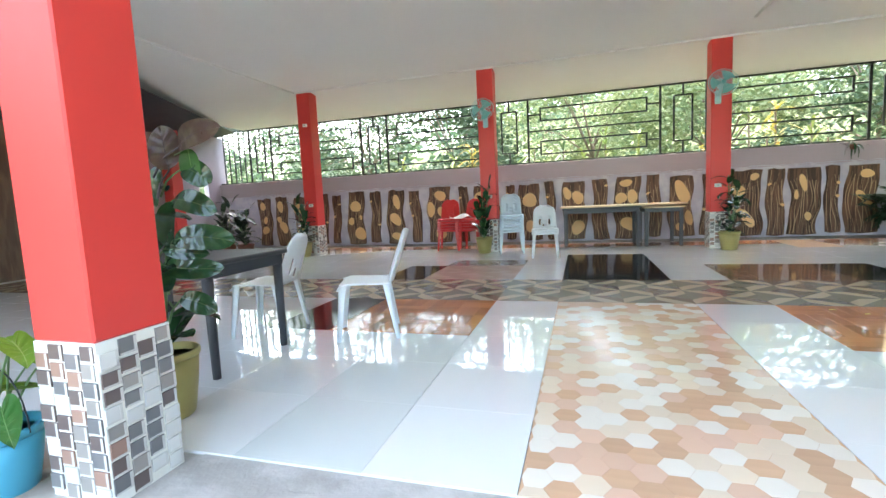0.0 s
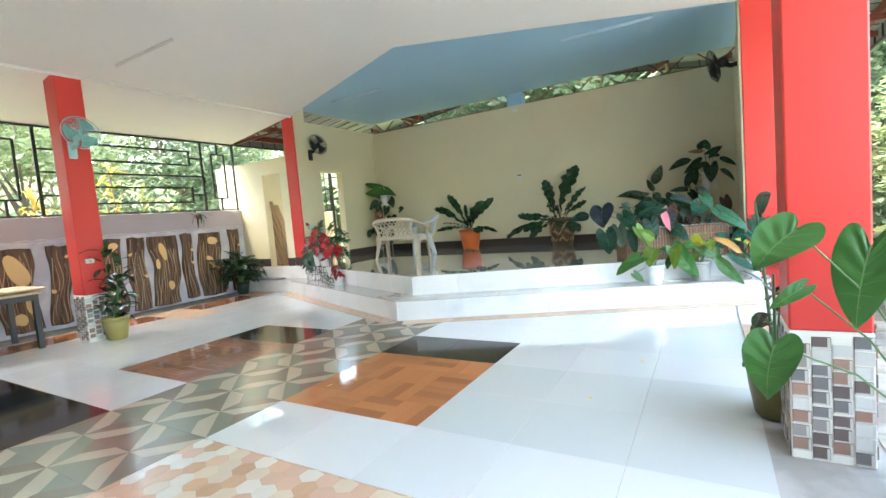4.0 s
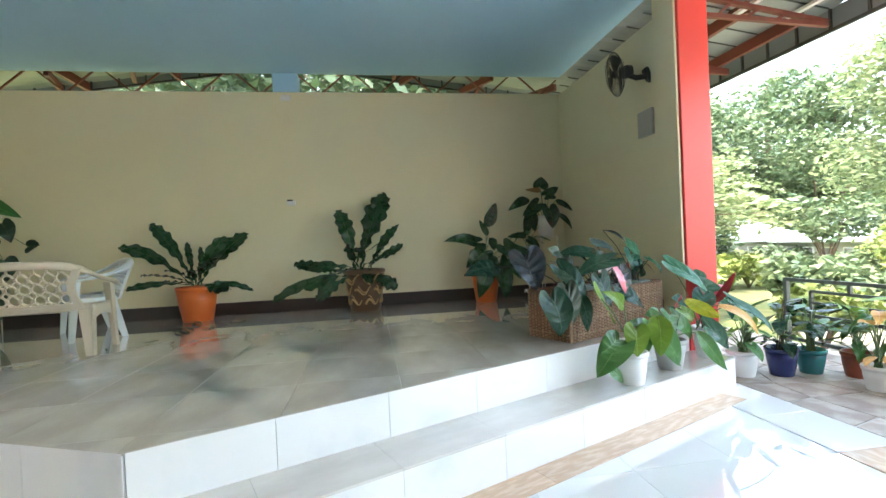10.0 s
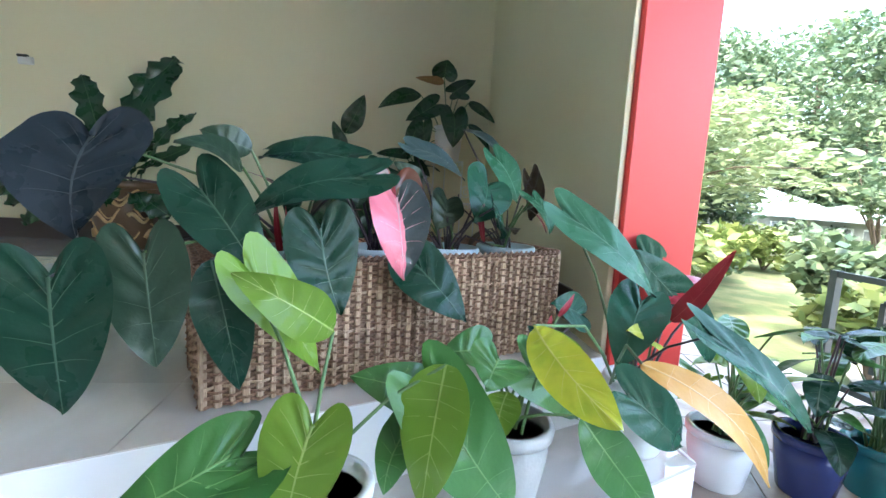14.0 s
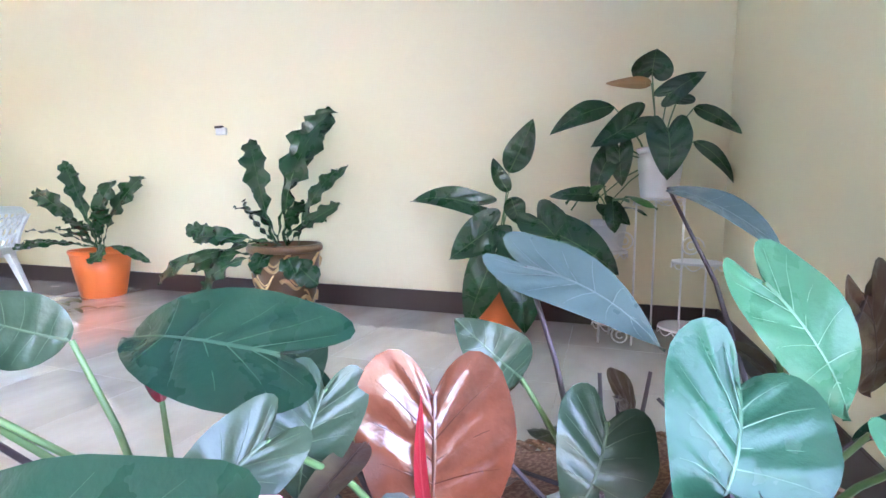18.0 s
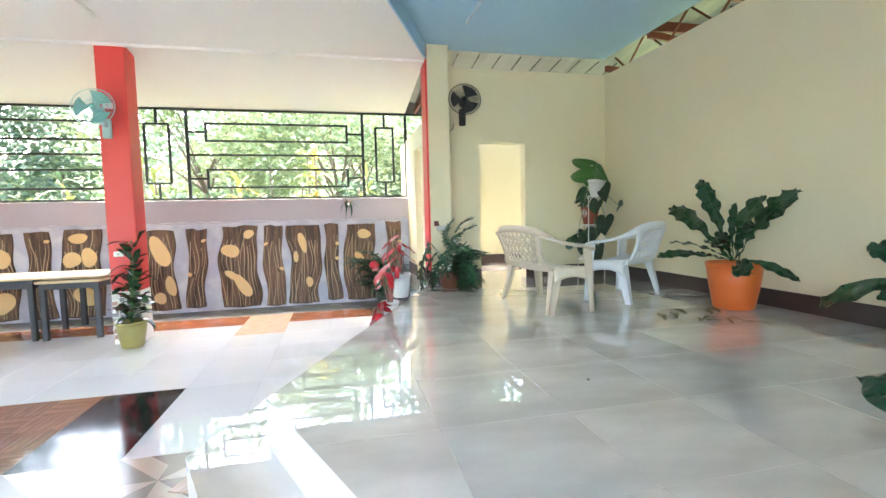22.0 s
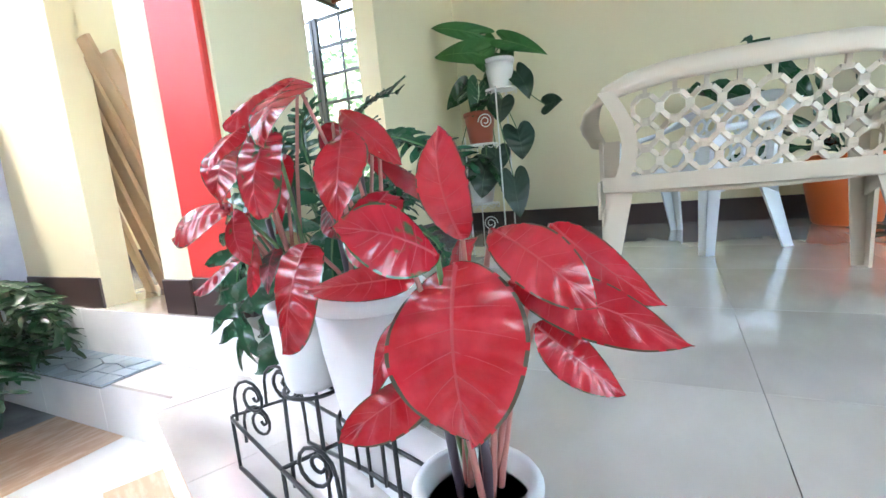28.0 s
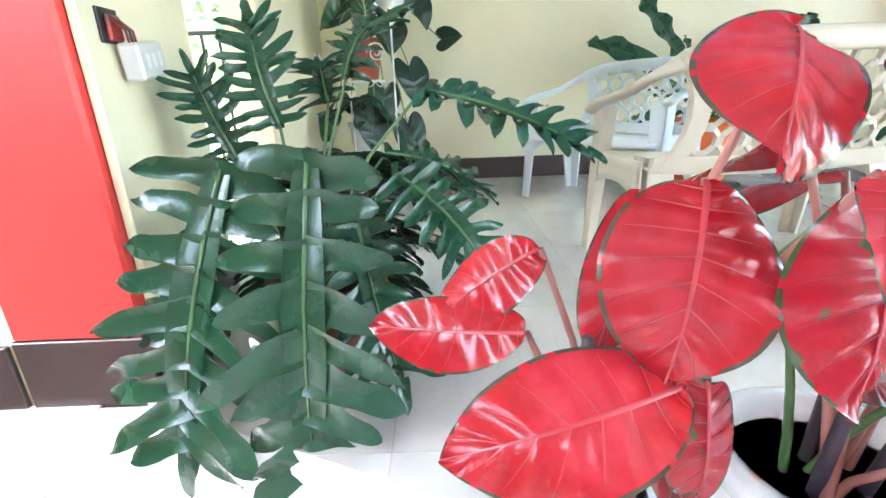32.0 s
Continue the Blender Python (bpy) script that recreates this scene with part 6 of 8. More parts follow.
for p0, d, ln, out in sides:
    nst = max(4, round(ln / 0.034))
    part("liner", Mesh().prism([tuple((p0 + d * u - out * q)[:2]) for u, q in ((0.004, 0.002), (ln - 0.004, 0.002), (ln - 0.004, 0.007), (0.004, 0.007))], 0.503, 0.5 + BH - 0.004), M_RATDARK, basket)
    for k in range(nst + 1):
        c = p0 + d * (ln * k / nst) + out * 0.007
        w = 0.009 + 0.0018 * math.sin(k * 2.3)
        st = Mesh()
        st.add([c + d * sx * w + out * so + ZUP * sz for sz in (0.004, BH) for sx, so in ((-1, -0.003), (1, -0.003), (0.7, 0.004), (-0.7, 0.004))],
               [(0, 1, 5, 4), (1, 2, 6, 5), (2, 3, 7, 6), (3, 0, 4, 7), (4, 5, 6, 7)])
        part("stake", st, M_RATTAN, basket)
    for row in range(30):
        z0 = 0.006 + row * 0.0121
        vs, fs = [], []
        m = nst * 2
        pale = row % 9 == 4
        for i in range(m + 1):
            wv = 0.0085 * math.cos(math.pi * i / 2 + math.pi * (row % 2)) + (0.003 if pale else 0)
            c = p0 + d * (ln * i / m) + out * (0.005 + wv)
            zz = z0 + 0.0016 * math.sin(i * 0.31 + row * 1.7)
            for dz, do in ((0, 0), (0.001, 0.003), (0.0070, 0.003), (0.0080, 0)):
                vs.append(c + out * do + ZUP * (zz + dz))
        for i in range(m):
            fs += [(4 * i + a, 4 * i + (a + 1) % 4, 4 * i + 4 + (a + 1) % 4, 4 * i + 4 + a) for a in range(4)]
        part("weaver", Mesh().add(vs, fs), M_RATTAN if pale else M_RATDARK, basket)
    for k in range(8, nst, 9):
        c = p0 + d * (ln * (k + 0.5) / nst) + out * 0.017
        for ph in (0, 1):
            part("stitching", Mesh().tube([c + d * (0.011 if (q + ph) % 2 else -0.011) + ZUP * (0.01 + 0.0225 * q) for q in range(16)], 0.0022, 4), M_RATDARK, basket)
    rim = Mesh()
    for ph in (0, math.pi):
        m = nst * 5
        rim.tube([p0 + d * (ln * i / m) + out * (0.006 + 0.008 * math.cos(i * 0.9 + ph)) + ZUP * (BH + 0.003 + 0.006 * math.sin(i * 0.9 + ph)) for i in range(m + 1)], 0.0055, 5)
    part("braided_rim", rim, M_RATDARK, basket)
part("floor_panel", Mesh().prism([tuple((BA + BN * u + BD * v)[:2]) for u, v in ((0.02, 0.02), (BW - 0.02, 0.02), (BW - 0.02, BL - 0.02), (0.02, BL - 0.02))], 0.503, 0.512), M_RATDARK, basket)
planter = potted("potted_philodendron", "philodendron with green, bronze and pink leaves in a woven planter", 6.225, -2.55, 0.513, 0.118, 0.375, POTB)
for px, py in ((6.335, -2.80), (6.125, -2.29), (6.03, -2.03)):
    p2 = potted("potted_philodendron", "philodendron in a pale blue pot inside the woven planter", px, py, 0.513, 0.115, 0.375, POTB)
    spread(p2, (px, py, 0.87), 6, "lance", [LBR, LDR, LG], (0.10, 0.16), (0.03, 0.06), int(py * 50), rise=(0.05, 0.22), reach=(0.02, 0.08), droop=(-0.8, 0.8))
PR = [(6.225, -2.55, 0.85), (6.335, -2.80, 0.85), (6.125, -2.29, 0.85), (6.03, -2.03, 0.85)]
RB = random.Random(5)
for px, py in ((6.225, -2.55), (6.335, -2.80), (6.125, -2.29)):
    for k in range(10):
        a, q = RB.uniform(0, 6.28), RB.uniform(0.02, 0.20)
        part("bare_stem", Mesh().tube([(px - 6.225, py + 2.55, 0.335), (px - 6.225 + q * 0.4 * math.cos(a), py + 2.55 + q * 0.4 * math.sin(a), 0.42), (px - 6.225 + q * math.cos(a), py + 2.55 + q * math.sin(a), 0.42 + RB.uniform(-0.05, 0.16))], 0.005, 5, 0.003), M_STEMD, planter)

# pots on the lower step by the planter
pot_lime = potted("potted_philodendron", "lime-green philodendron in a small white pot on the step", 5.47, -2.21, 0.25, 0.11, 0.23, POTW)
pot_green = potted("potted_philodendron", "green heart-leaved philodendron in a grey pot on the step", 5.72, -2.68, 0.25, 0.12, 0.23, POTG)
pot_teal = potted("potted_philodendron", "philodendron with yellow-green and red leaves in a white pot", 5.96, -3.20, 0.25, 0.12, 0.25, POTW)

# red aglaonemas on a black wire stand
bike = thing("wire_plant_stand", "black scrolled wire plant stand holding three pots", "plant stand")
for a, b in (((5.24, 2.78), (5.60, 3.68)), ((5.46, 2.72), (5.76, 3.58))):
    part("foot_rail", Mesh().tube([(a[0], a[1], 0.258), (a[0] * 0.7 + b[0] * 0.3, a[1] * 0.7 + b[1] * 0.3, 0.31), (a[0] * 0.35 + b[0] * 0.65, a[1] * 0.35 + b[1] * 0.65, 0.30), (b[0], b[1], 0.258)], 0.006, 6), M_IRON, bike, soft=True)
    part("top_rail", Mesh().tube([(a[0], a[1], 0.30), (a[0] * 0.6 + b[0] * 0.4, a[1] * 0.6 + b[1] * 0.4, 0.41), (b[0], b[1], 0.40)], 0.005, 6), M_IRON, bike, soft=True)
for t in (0.0, 0.32, 0.64, 1.0):
    p, q = Vector((5.24 + 0.36 * t, 2.78 + 0.90 * t, 0)), Vector((5.46 + 0.30 * t, 2.72 + 0.86 * t, 0))
    zt = 0.30 + 0.11 * min(1, t / 0.4)
    for c in (p, q):
        part("upright", Mesh().tube([(c.x, c.y, 0.262), (c.x, c.y, zt)], 0.005, 6), M_IRON, bike, soft=True)
    part("cross_wire", Mesh().tube([(p.x, p.y, zt), (q.x, q.y, zt)], 0.005, 6), M_IRON, bike, soft=True)
RINGS = ((5.55, 3.13, 0.535, 0.092), (5.60, 3.36, 0.54, 0.070), (5.40, 2.86, 0.355, 0.076))
for x, y, z, r in RINGS:
    part("ring", Mesh().tube([(x + r * math.cos(i * math.pi / 10), y + r * math.sin(i * math.pi / 10), z) for i in range(21)], 0.005, 6), M_IRON, bike, soft=True)
    part("cross_wire", Mesh().tube([(x - r, y, z), (x + r, y, z)], 0.004, 5).tube([(x, y - r, z), (x, y + r, z)], 0.004, 5), M_IRON, bike)
    for k in range(4):
        a = math.pi / 4 + k * math.pi / 2
        part("upright", Mesh().tube([(x + r * 1.1 * math.cos(a), y + r * 1.1 * math.sin(a), 0.30), (x + r * math.cos(a), y + r * math.sin(a), z)], 0.005, 6), M_IRON, bike, soft=True)
for k, (x, y, z) in enumerate(((5.25, 2.84, 0.36), (5.60, 3.60, 0.47), (5.65, 3.52, 0.49), (5.70, 3.60, 0.47), (5.43, 3.22, 0.46), (5.66, 3.66, 0.36))):
    s_ = 1 if k % 2 else -1
    part("scroll", Mesh().tube([(x + 0.02 * i / 24, y + s_ * (0.055 - 0.0019 * i) * math.cos(i * 0.5), z + (0.055 - 0.0019 * i) * math.sin(i * 0.5)) for i in range(25)], 0.0045, 5), M_IRON, bike, soft=True)
    part("hanger", Mesh().tube([(x, y + s_ * 0.055, z), (x, y + s_ * 0.06, z - 0.07)], 0.0045, 5), M_IRON, bike)
agla_big = potted("potted_aglaonema", "red-leaved aglaonema in a white pot on a wire stand", 5.55, 3.13, 0.541, 0.115, 0.26, POTW, group="aglaonemas")
agla_mid = potted("potted_aglaonema", "smaller red aglaonema in a white pot on a wire stand", 5.40, 2.86, 0.361, 0.095, 0.19, POTW, group="aglaonemas")
agla_end = potted("potted_aglaonema", "red aglaonema with drooping leaves in a white pot", 5.60, 3.36, 0.546, 0.085, 0.20, POTW, group="aglaonemas")
agla_low = potted("potted_aglaonema", "low red aglaonema in a white pot with a saucer", 5.29, 2.63, 0.253, 0.085, 0.16, POTW, group="aglaonemas", saucer=True)
spread(agla_low, (5.29, 2.63, 0.38), 12, "ovate", [LA, LA, LA, LDR], (0.10, 0.15), (0.06, 0.085), 22, rise=(0.05, 0.22), reach=(0.02, 0.08), droop=(0.2, 1.2))

# pots along the back wall
nest_red = potted("potted_fern", "birds-nest anthurium with wavy leaves in an orange-red pot", 8.44, 1.68, 0.5, 0.235, 0.42, POTO)
nest_dragon = potted("potted_fern", "birds-nest anthurium in a brown pot with tan relief", 8.40, -0.33, 0.5, 0.255, 0.52, POTK, taper=0.74)
for row in range(3):
    for k in range(6):
        a0, zc = k * 1.047 + row * 0.5, 0.10 + 0.135 * row
        pts = []
        for i in range(15):
            u = i / 14
            a = a0 + 0.85 * u
            z = zc + 0.045 * math.sin(u * 6.28 + row) + 0.05 * u
            r = 0.255 * (0.74 + 0.26 * min(1, z / 0.50)) + 0.002
            pts.append((r * math.cos(a), r * math.sin(a), z))
        part("relief", Mesh().tube(pts, 0.017, 6, 0.006), RELIEF, nest_dragon, soft=True)
        part("relief", Mesh().tube([(q[0] * 1.0, q[1] * 1.0, q[2] + 0.05 - 0.004 * j) for j, q in enumerate(pts[3:11])], 0.011, 6, 0.004), RELIEF, nest_dragon, soft=True)
part("collar", Mesh().lathe([(0.252, 0.470), (0.264, 0.475), (0.268, 0.505), (0.256, 0.524), (0.236, 0.524), (0.236, 0.47)], 32), POTK, nest_dragon, soft=True)
philo_orange = potted("potted_philodendron", "dark green philodendron in an orange pot by the back wall", 8.48, -1.93, 0.5, 0.19, 0.42, POTO)


def wire_stand(label, rods, shelves, scrolls):
    ob = thing("wire_plant_stand", label, "plant stand", "white plant stands")
    for x, y, z0, z1 in rods:
        part("rod", Mesh().tube([(x, y, z0), (x, y, z1)], 0.006, 6), M_LAMPW, ob, soft=True)
    for x, y, z, r in shelves:
        part("shelf", Mesh().lathe([(r * 0.94, z - 0.012), (r, z - 0.012), (r, z), (r * 0.94, z)], 20, m=pose(x, y, 0)), M_LAMPW, ob)
        gr = Mesh()
        for k in range(-3, 4):
            q = math.sqrt(max(0.0, 1 - (k / 4) ** 2)) * r
            gr.tube([(x + r * k / 4, y - q, z - 0.006), (x + r * k / 4, y + q, z - 0.006)], 0.0035, 5)
        part("grid", gr, M_LAMPW, ob)
        for k in range(10):
            a = k * math.pi / 5
            part("scallop", Mesh().tube([(x + r * math.cos(a + i * 0.0785), y + r * math.sin(a + i * 0.0785), z - 0.012 - 0.028 * math.sin(math.pi * i / 8)) for i in range(9)], 0.003, 5), M_LAMPW, ob)
    for x, y, z, s in scrolls:
        part("scroll", Mesh().tube([(x, y + s * (0.06 - 0.002 * i) * math.cos(i * 0.5), z + (0.06 - 0.002 * i) * math.sin(i * 0.5)) for i in range(25)], 0.0045, 5), M_LAMPW, ob, soft=True)
    return ob


wire_stand("tall white wire plant stand with scrolled shelves", [(8.40, -2.70, 0.5, 1.34), (8.40, -2.94, 0.5, 1.34), (8.62, -2.82, 0.5, 1.34), (8.40, -2.52, 0.5, 1.03), (8.40, -3.06, 0.5, 0.99), (8.6, -2.58, 0.5, 1.03)],
           [(8.5, -2.82, 1.34, 0.13), (8.5, -2.56, 1.035, 0.11), (8.48, -3.03, 0.99, 0.13), (8.46, -2.98, 0.62, 0.14), (8.48, -2.60, 0.62, 0.12)],
           [(8.37, -2.98, 0.56, 1), (8.37, -2.64, 0.56, -1), (8.37, -2.64, 1.10, 1), (8.37, -2.98, 1.08, -1)])
stand_white = potted("potted_philodendron", "philodendron in a white ribbed pot on a wire stand", 8.50, -2.82, 1.342, 0.125, 0.28, POTW, taper=0.78)
pot_second = potted("potted_philodendron", "small philodendron in a white pot on a wire stand", 8.50, -2.56, 1.037, 0.105, 0.18, POTW, ribs=0)
spread(pot_second, (8.50, -2.56, 1.18), 8, "ovate", [LN, LN, LM], (0.15, 0.22), (0.07, 0.10), 33, rise=(0.08, 0.32), reach=(0.04, 0.14), droop=(0.0, 0.9), arc=(80, 280))
wire_stand("white wire plant stand in the corner of the stage", [(8.2, 3.78, 0.5, 1.64), (8.44, 3.78, 0.5, 1.64), (8.2, 4.06, 0.5, 1.30), (8.44, 4.06, 0.5, 1.25)],
           [(8.32, 3.78, 1.635, 0.12), (8.34, 3.98, 1.245, 0.13), (8.33, 4.0, 0.775, 0.13)], [(8.2, 3.88, 1.40, 1), (8.2, 3.9, 0.62, -1)])
stand_left = potted("potted_anthurium", "veined green anthurium in a white pot on a wire stand", 8.32, 3.78, 1.64, 0.115, 0.21, POTW)
pb = potted("potted_anthurium", "dark-leaved anthurium in a brown clay pot on a stand", 8.34, 3.98, 1.25, 0.125, 0.24, POTRB)
spread(pb, (8.34, 3.98, 1.47), 5, "ovate", [LV, LN], (0.14, 0.22), (0.08, 0.11), 35, rise=(0.08, 0.22), reach=(0.03, 0.09), droop=(0.3, 1.2), arc=(110, 300))
pw = potted("potted_anthurium", "small green anthurium in a white pot on a stand", 8.33, 4.0, 0.78, 0.115, 0.21, POTW)
spread(pw, (8.33, 4.0, 0.97), 8, "ovate", LN, (0.14, 0.22), (0.07, 0.1), 36, rise=(0.05, 0.2), reach=(0.05, 0.14), droop=(0.1, 1.0), arc=(90, 290))

# cut-leaved philodendrons
xan = potted("potted_philodendron", "bushy cut-leaved philodendron in a dark pot on the stage", 6.27, 3.82, 0.5, 0.15, 0.24, POTBR)
XR = (6.22, 3.83, 0.72)
for b_, t_, w_, n_ in (((6.06, 3.93, 1.06), (5.98, 4.09, 0.42), 0.40, (-0.9, 0.1, 0.4)), ((6.02, 3.76, 1.08), (5.98, 3.82, 0.34), 0.36, (-0.9, -0.1, 0.4)), ((6.30, 3.56, 1.17), (6.22, 3.18, 1.02), 0.20, (-0.4, 0.1, 0.9)),
                       ((6.28, 4.00, 1.03), (6.30, 4.08, 1.24), 0.17, (-0.8, -0.2, 0.5)), ((6.25, 3.88, 1.10), (6.36, 3.95, 1.34), 0.18, (-0.9, -0.2, 0.3)), ((6.22, 3.62, 0.99), (6.15, 3.40, 0.72), 0.24, (-0.8, -0.4, 0.5)),
                       ((6.36, 3.66, 1.02), (6.50, 3.42, 0.90), 0.22, (-0.4, -0.4, 0.9)), ((6.40, 3.80, 1.15), (6.60, 3.86, 1.25), 0.22, (-0.5, 0.0, 0.9)), ((6.14, 4.00, 0.92), (6.06, 4.13, 0.60), 0.22, (-0.8, 0.3, 0.5)),
                       ((6.20, 3.72, 0.92), (6.02, 3.62, 0.56), 0.24, (-0.8, -0.4, 0.5)), ((6.38, 3.60, 0.85), (6.48, 3.42, 0.56), 0.24, (0.1, -0.8, 0.6)), ((6.34, 3.74, 1.20), (6.52, 3.60, 1.36), 0.20, (-0.6, 0.3, 0.8))):
    leaf_at(xan, b_, t_, w_, n_, "cut", LFERN, XR)
spread(xan, (6.27, 3.82, 0.70), 9, "cut", LFD, (0.22, 0.30), (0.20, 0.26), 46, rise=(0.02, 0.2), reach=(0.06, 0.2), droop=(0.2, 1.4), arc=(-70, 70), up=0.9)
spread(xan, (6.27, 3.82, 0.72), 15, "cut", LFD, (0.26, 0.38), (0.24, 0.32), 44, rise=(0.05, 0.30), reach=(0.05, 0.16), droop=(-0.2, 1.1), arc=(-60, 60), up=0.9)
fe = potted("potted_fern", "dark green cut-leaved plant in a pot against the mural", 5.60, 5.58, 0.0, 0.14, 0.24, POTGR)
spread(fe, (5.60, 5.58, 0.25), 38, "cut", LFD, (0.30, 0.44), (0.24, 0.32), 42, rise=(0.08, 0.50), reach=(0.04, 0.22), droop=(-0.5, 1.25), up=0.9)
hang = thing("hanging_plant", "small green plant hanging from the window grille", "plant", m=pose(5.09, 6.0, 1.70))
part("cup", Mesh().lathe([(0.03, -0.10), (0.05, -0.09), (0.06, 0.0), (0.05, 0.0), (0.03, -0.08)], 14), POTBR, hang, soft=True)
part("hook", Mesh().tube([(0, 0.0, -0.02), (0, 0.07, 0.06), (0, 0.10, 0.10)], 0.003, 5), M_IRON, hang)
spread(hang, (5.09, 6.0, 1.68), 20, "lance", LFD, (0.14, 0.27), (0.03, 0.045), 43, rise=(-0.02, 0.05), reach=(0.02, 0.07), droop=(-0.6, 1.5))


def rubber_plant(x, y, z, pr, ph, top, n, seed, material=POTGOLD, label="rubber plant with thick dark leaves in an olive-gold pot", mats=LRUB, L=(0.13, 0.20), el0=-0.5):
    rg = random.Random(seed)
    ob = potted("potted_rubber_plant", label, x, y, z, pr, ph, material, group="rubber plants by the columns")
    k = 0
    for st in range(3):
        a0 = rg.uniform(0, 6.28)
        tx, ty, tz = 0.12 * math.cos(a0 + st * 2.1), 0.12 * math.sin(a0 + st * 2.1), (top - z) * (1 - 0.16 * st)
        part("trunk", Mesh().tube([(0, 0, ph - 0.06), (tx * 0.5, ty * 0.5, (ph + tz) * 0.5), (tx, ty, tz)], 0.011, 6, 0.006), M_STEMG, ob, soft=True)
        for j in range(n // 3):
            u = (j + 0.5) / (n // 3)
            p = Vector((tx * u + x, ty * u + y, z + ph - 0.02 + (tz - ph) * u))
            a = j * 2.4 + st + rg.uniform(-0.4, 0.4)
            o = Vector((math.cos(a), math.sin(a), 0))
            el = rg.uniform(el0, el0 + 1.4) + (0.5 if u > 0.85 else 0)
            b = p + o * 0.035 + Vector((0, 0, 0.01))
            t = b + (o * math.cos(el) + Vector((0, 0, math.sin(el)))) * rg.uniform(*L)
            leaf_at(ob, b, t, (0.42 + rg.uniform(-0.05, 0.05)) * (t - b).length, o * -0.3 + Vector((0, 0, 0.8)), "oval", mats, tuple(p))
    return ob


POTOL = mat("dark_olive_pot", (0.11, 0.10, 0.03), 0.35, 0.2, 8)
rubber_plant(2.56, 4.06, 0.0, 0.16, 0.30, 1.22, 54, 51, L=(0.18, 0.26), el0=-0.7)
rubber_plant(-1.54, 4.05, 0.0, 0.16, 0.30, 1.25, 42, 52, L=(0.20, 0.28), el0=-0.1)
rubber_plant(-5.39, 3.95, 0.0, 0.15, 0.28, 1.15, 42, 53, L=(0.20, 0.28), el0=-0.2)
rubber_plant(-1.80, -2.74, 0.0, 0.16, 0.34, 1.34, 24, 54, L=(0.22, 0.28))
rubber_plant(2.64, -3.08, 0.0, 0.15, 0.30, 1.20, 18, 55, POTOL, "rubber plant with thick dark leaves in a dark olive pot")
rubber_plant(-6.9, 3.95, 0.0, 0.18, 0.28, 1.05, 54, 56, POTBR, "dark-leaved plant in a brown pot at the end of the hall", LDK, (0.24, 0.34))
rubber_plant(-7.9, 4.55, 0.0, 0.18, 0.28, 1.25, 54, 57, POTBR, "dark-leaved plant in a brown pot at the end of the hall", LDK, (0.24, 0.34))
big = [o for o in scene.objects if o.name.startswith("potted_rubber_plant") and abs(o.location.x + 1.80) < 0.01][0]
for b_, t_, w_, ms in (((-1.61, -2.77, 1.23), (-1.67, -2.74, 1.44), 0.150, LBR), ((-1.54, -2.77, 1.33), (-1.33, -2.74, 1.41), 0.125, LBR), ((-1.50, -2.76, 1.32), (-1.52, -2.72, 1.15), 0.095, LM), ((-1.54, -2.75, 1.24), (-1.43, -2.72, 1.16), 0.115, LRUB),
                       ((-1.63, -2.75, 1.09), (-1.41, -2.72, 1.02), 0.110, LRUB), ((-1.64, -2.76, 0.90), (-1.31, -2.73, 0.88), 0.125, LRUB), ((-1.65, -2.76, 0.95), (-1.80, -2.73, 0.88), 0.135, LRUB), ((-1.73, -2.76, 0.78), (-1.39, -2.73, 0.76), 0.105, LRUB),
                       ((-1.69, -2.75, 1.25), (-1.78, -2.73, 1.06), 0.090, LRUB), ((-1.70, -2.77, 0.86), (-1.46, -2.74, 0.83), 0.070, LRUB), ((-1.62, -2.77, 0.62), (-1.44, -2.74, 0.55), 0.100, LRUB)):
    leaf_at(big, b_, t_, w_, (0.25, -0.80, 0.30), "oval", ms, (-1.72, -2.75, b_[2] - 0.12))
vine = potted("potted_philodendron", "climbing philodendron beside the front column", 1.90, -3.56, -0.02, 0.13, 0.24, POTG)
for b, t, w in (((1.76, -3.07, 1.10), (1.68, -2.93, 0.95), 0.19), ((1.72, -2.99, 0.66), (1.64, -2.95, 0.47), 0.19), ((1.84, -3.30, 1.02), (1.78, -3.24, 0.72), 0.20), ((1.86, -3.10, 0.86), (1.80, -2.98, 0.78), 0.07)):
    leaf_at(vine, b, t, w, (-0.85, 0.25, 0.45), "heart", LM, (1.90, -3.56, 0.2))
spread(vine, (1.90, -3.56, 0.20), 8, "heart", [LN, LM], (0.14, 0.22), (0.09, 0.13), 58, rise=(0.15, 0.8), reach=(0.03, 0.14), droop=(0.3, 1.2))
POTC = mat("cyan_plastic_pot", (0.06, 0.36, 0.50), 0.4, 0.06, 6)
bp = potted("potted_philodendron", "light green heart-leaved plant in a cyan pot on the porch", -1.92, -3.38, -0.012, 0.14, 0.26, POTC)
part("wire_handle", Mesh().tube([(0.14 * math.cos(i * math.pi / 12), 0.02, 0.24 + 0.24 * math.sin(i * math.pi / 12)) for i in range(13)], 0.003, 5), M_IRON, bp, soft=True)
spread(bp, (-1.92, -3.38, 0.22), 14, "heart", [LL, LM], (0.12, 0.18), (0.09, 0.13), 59, rise=(0.05, 0.4), reach=(0.03, 0.18))

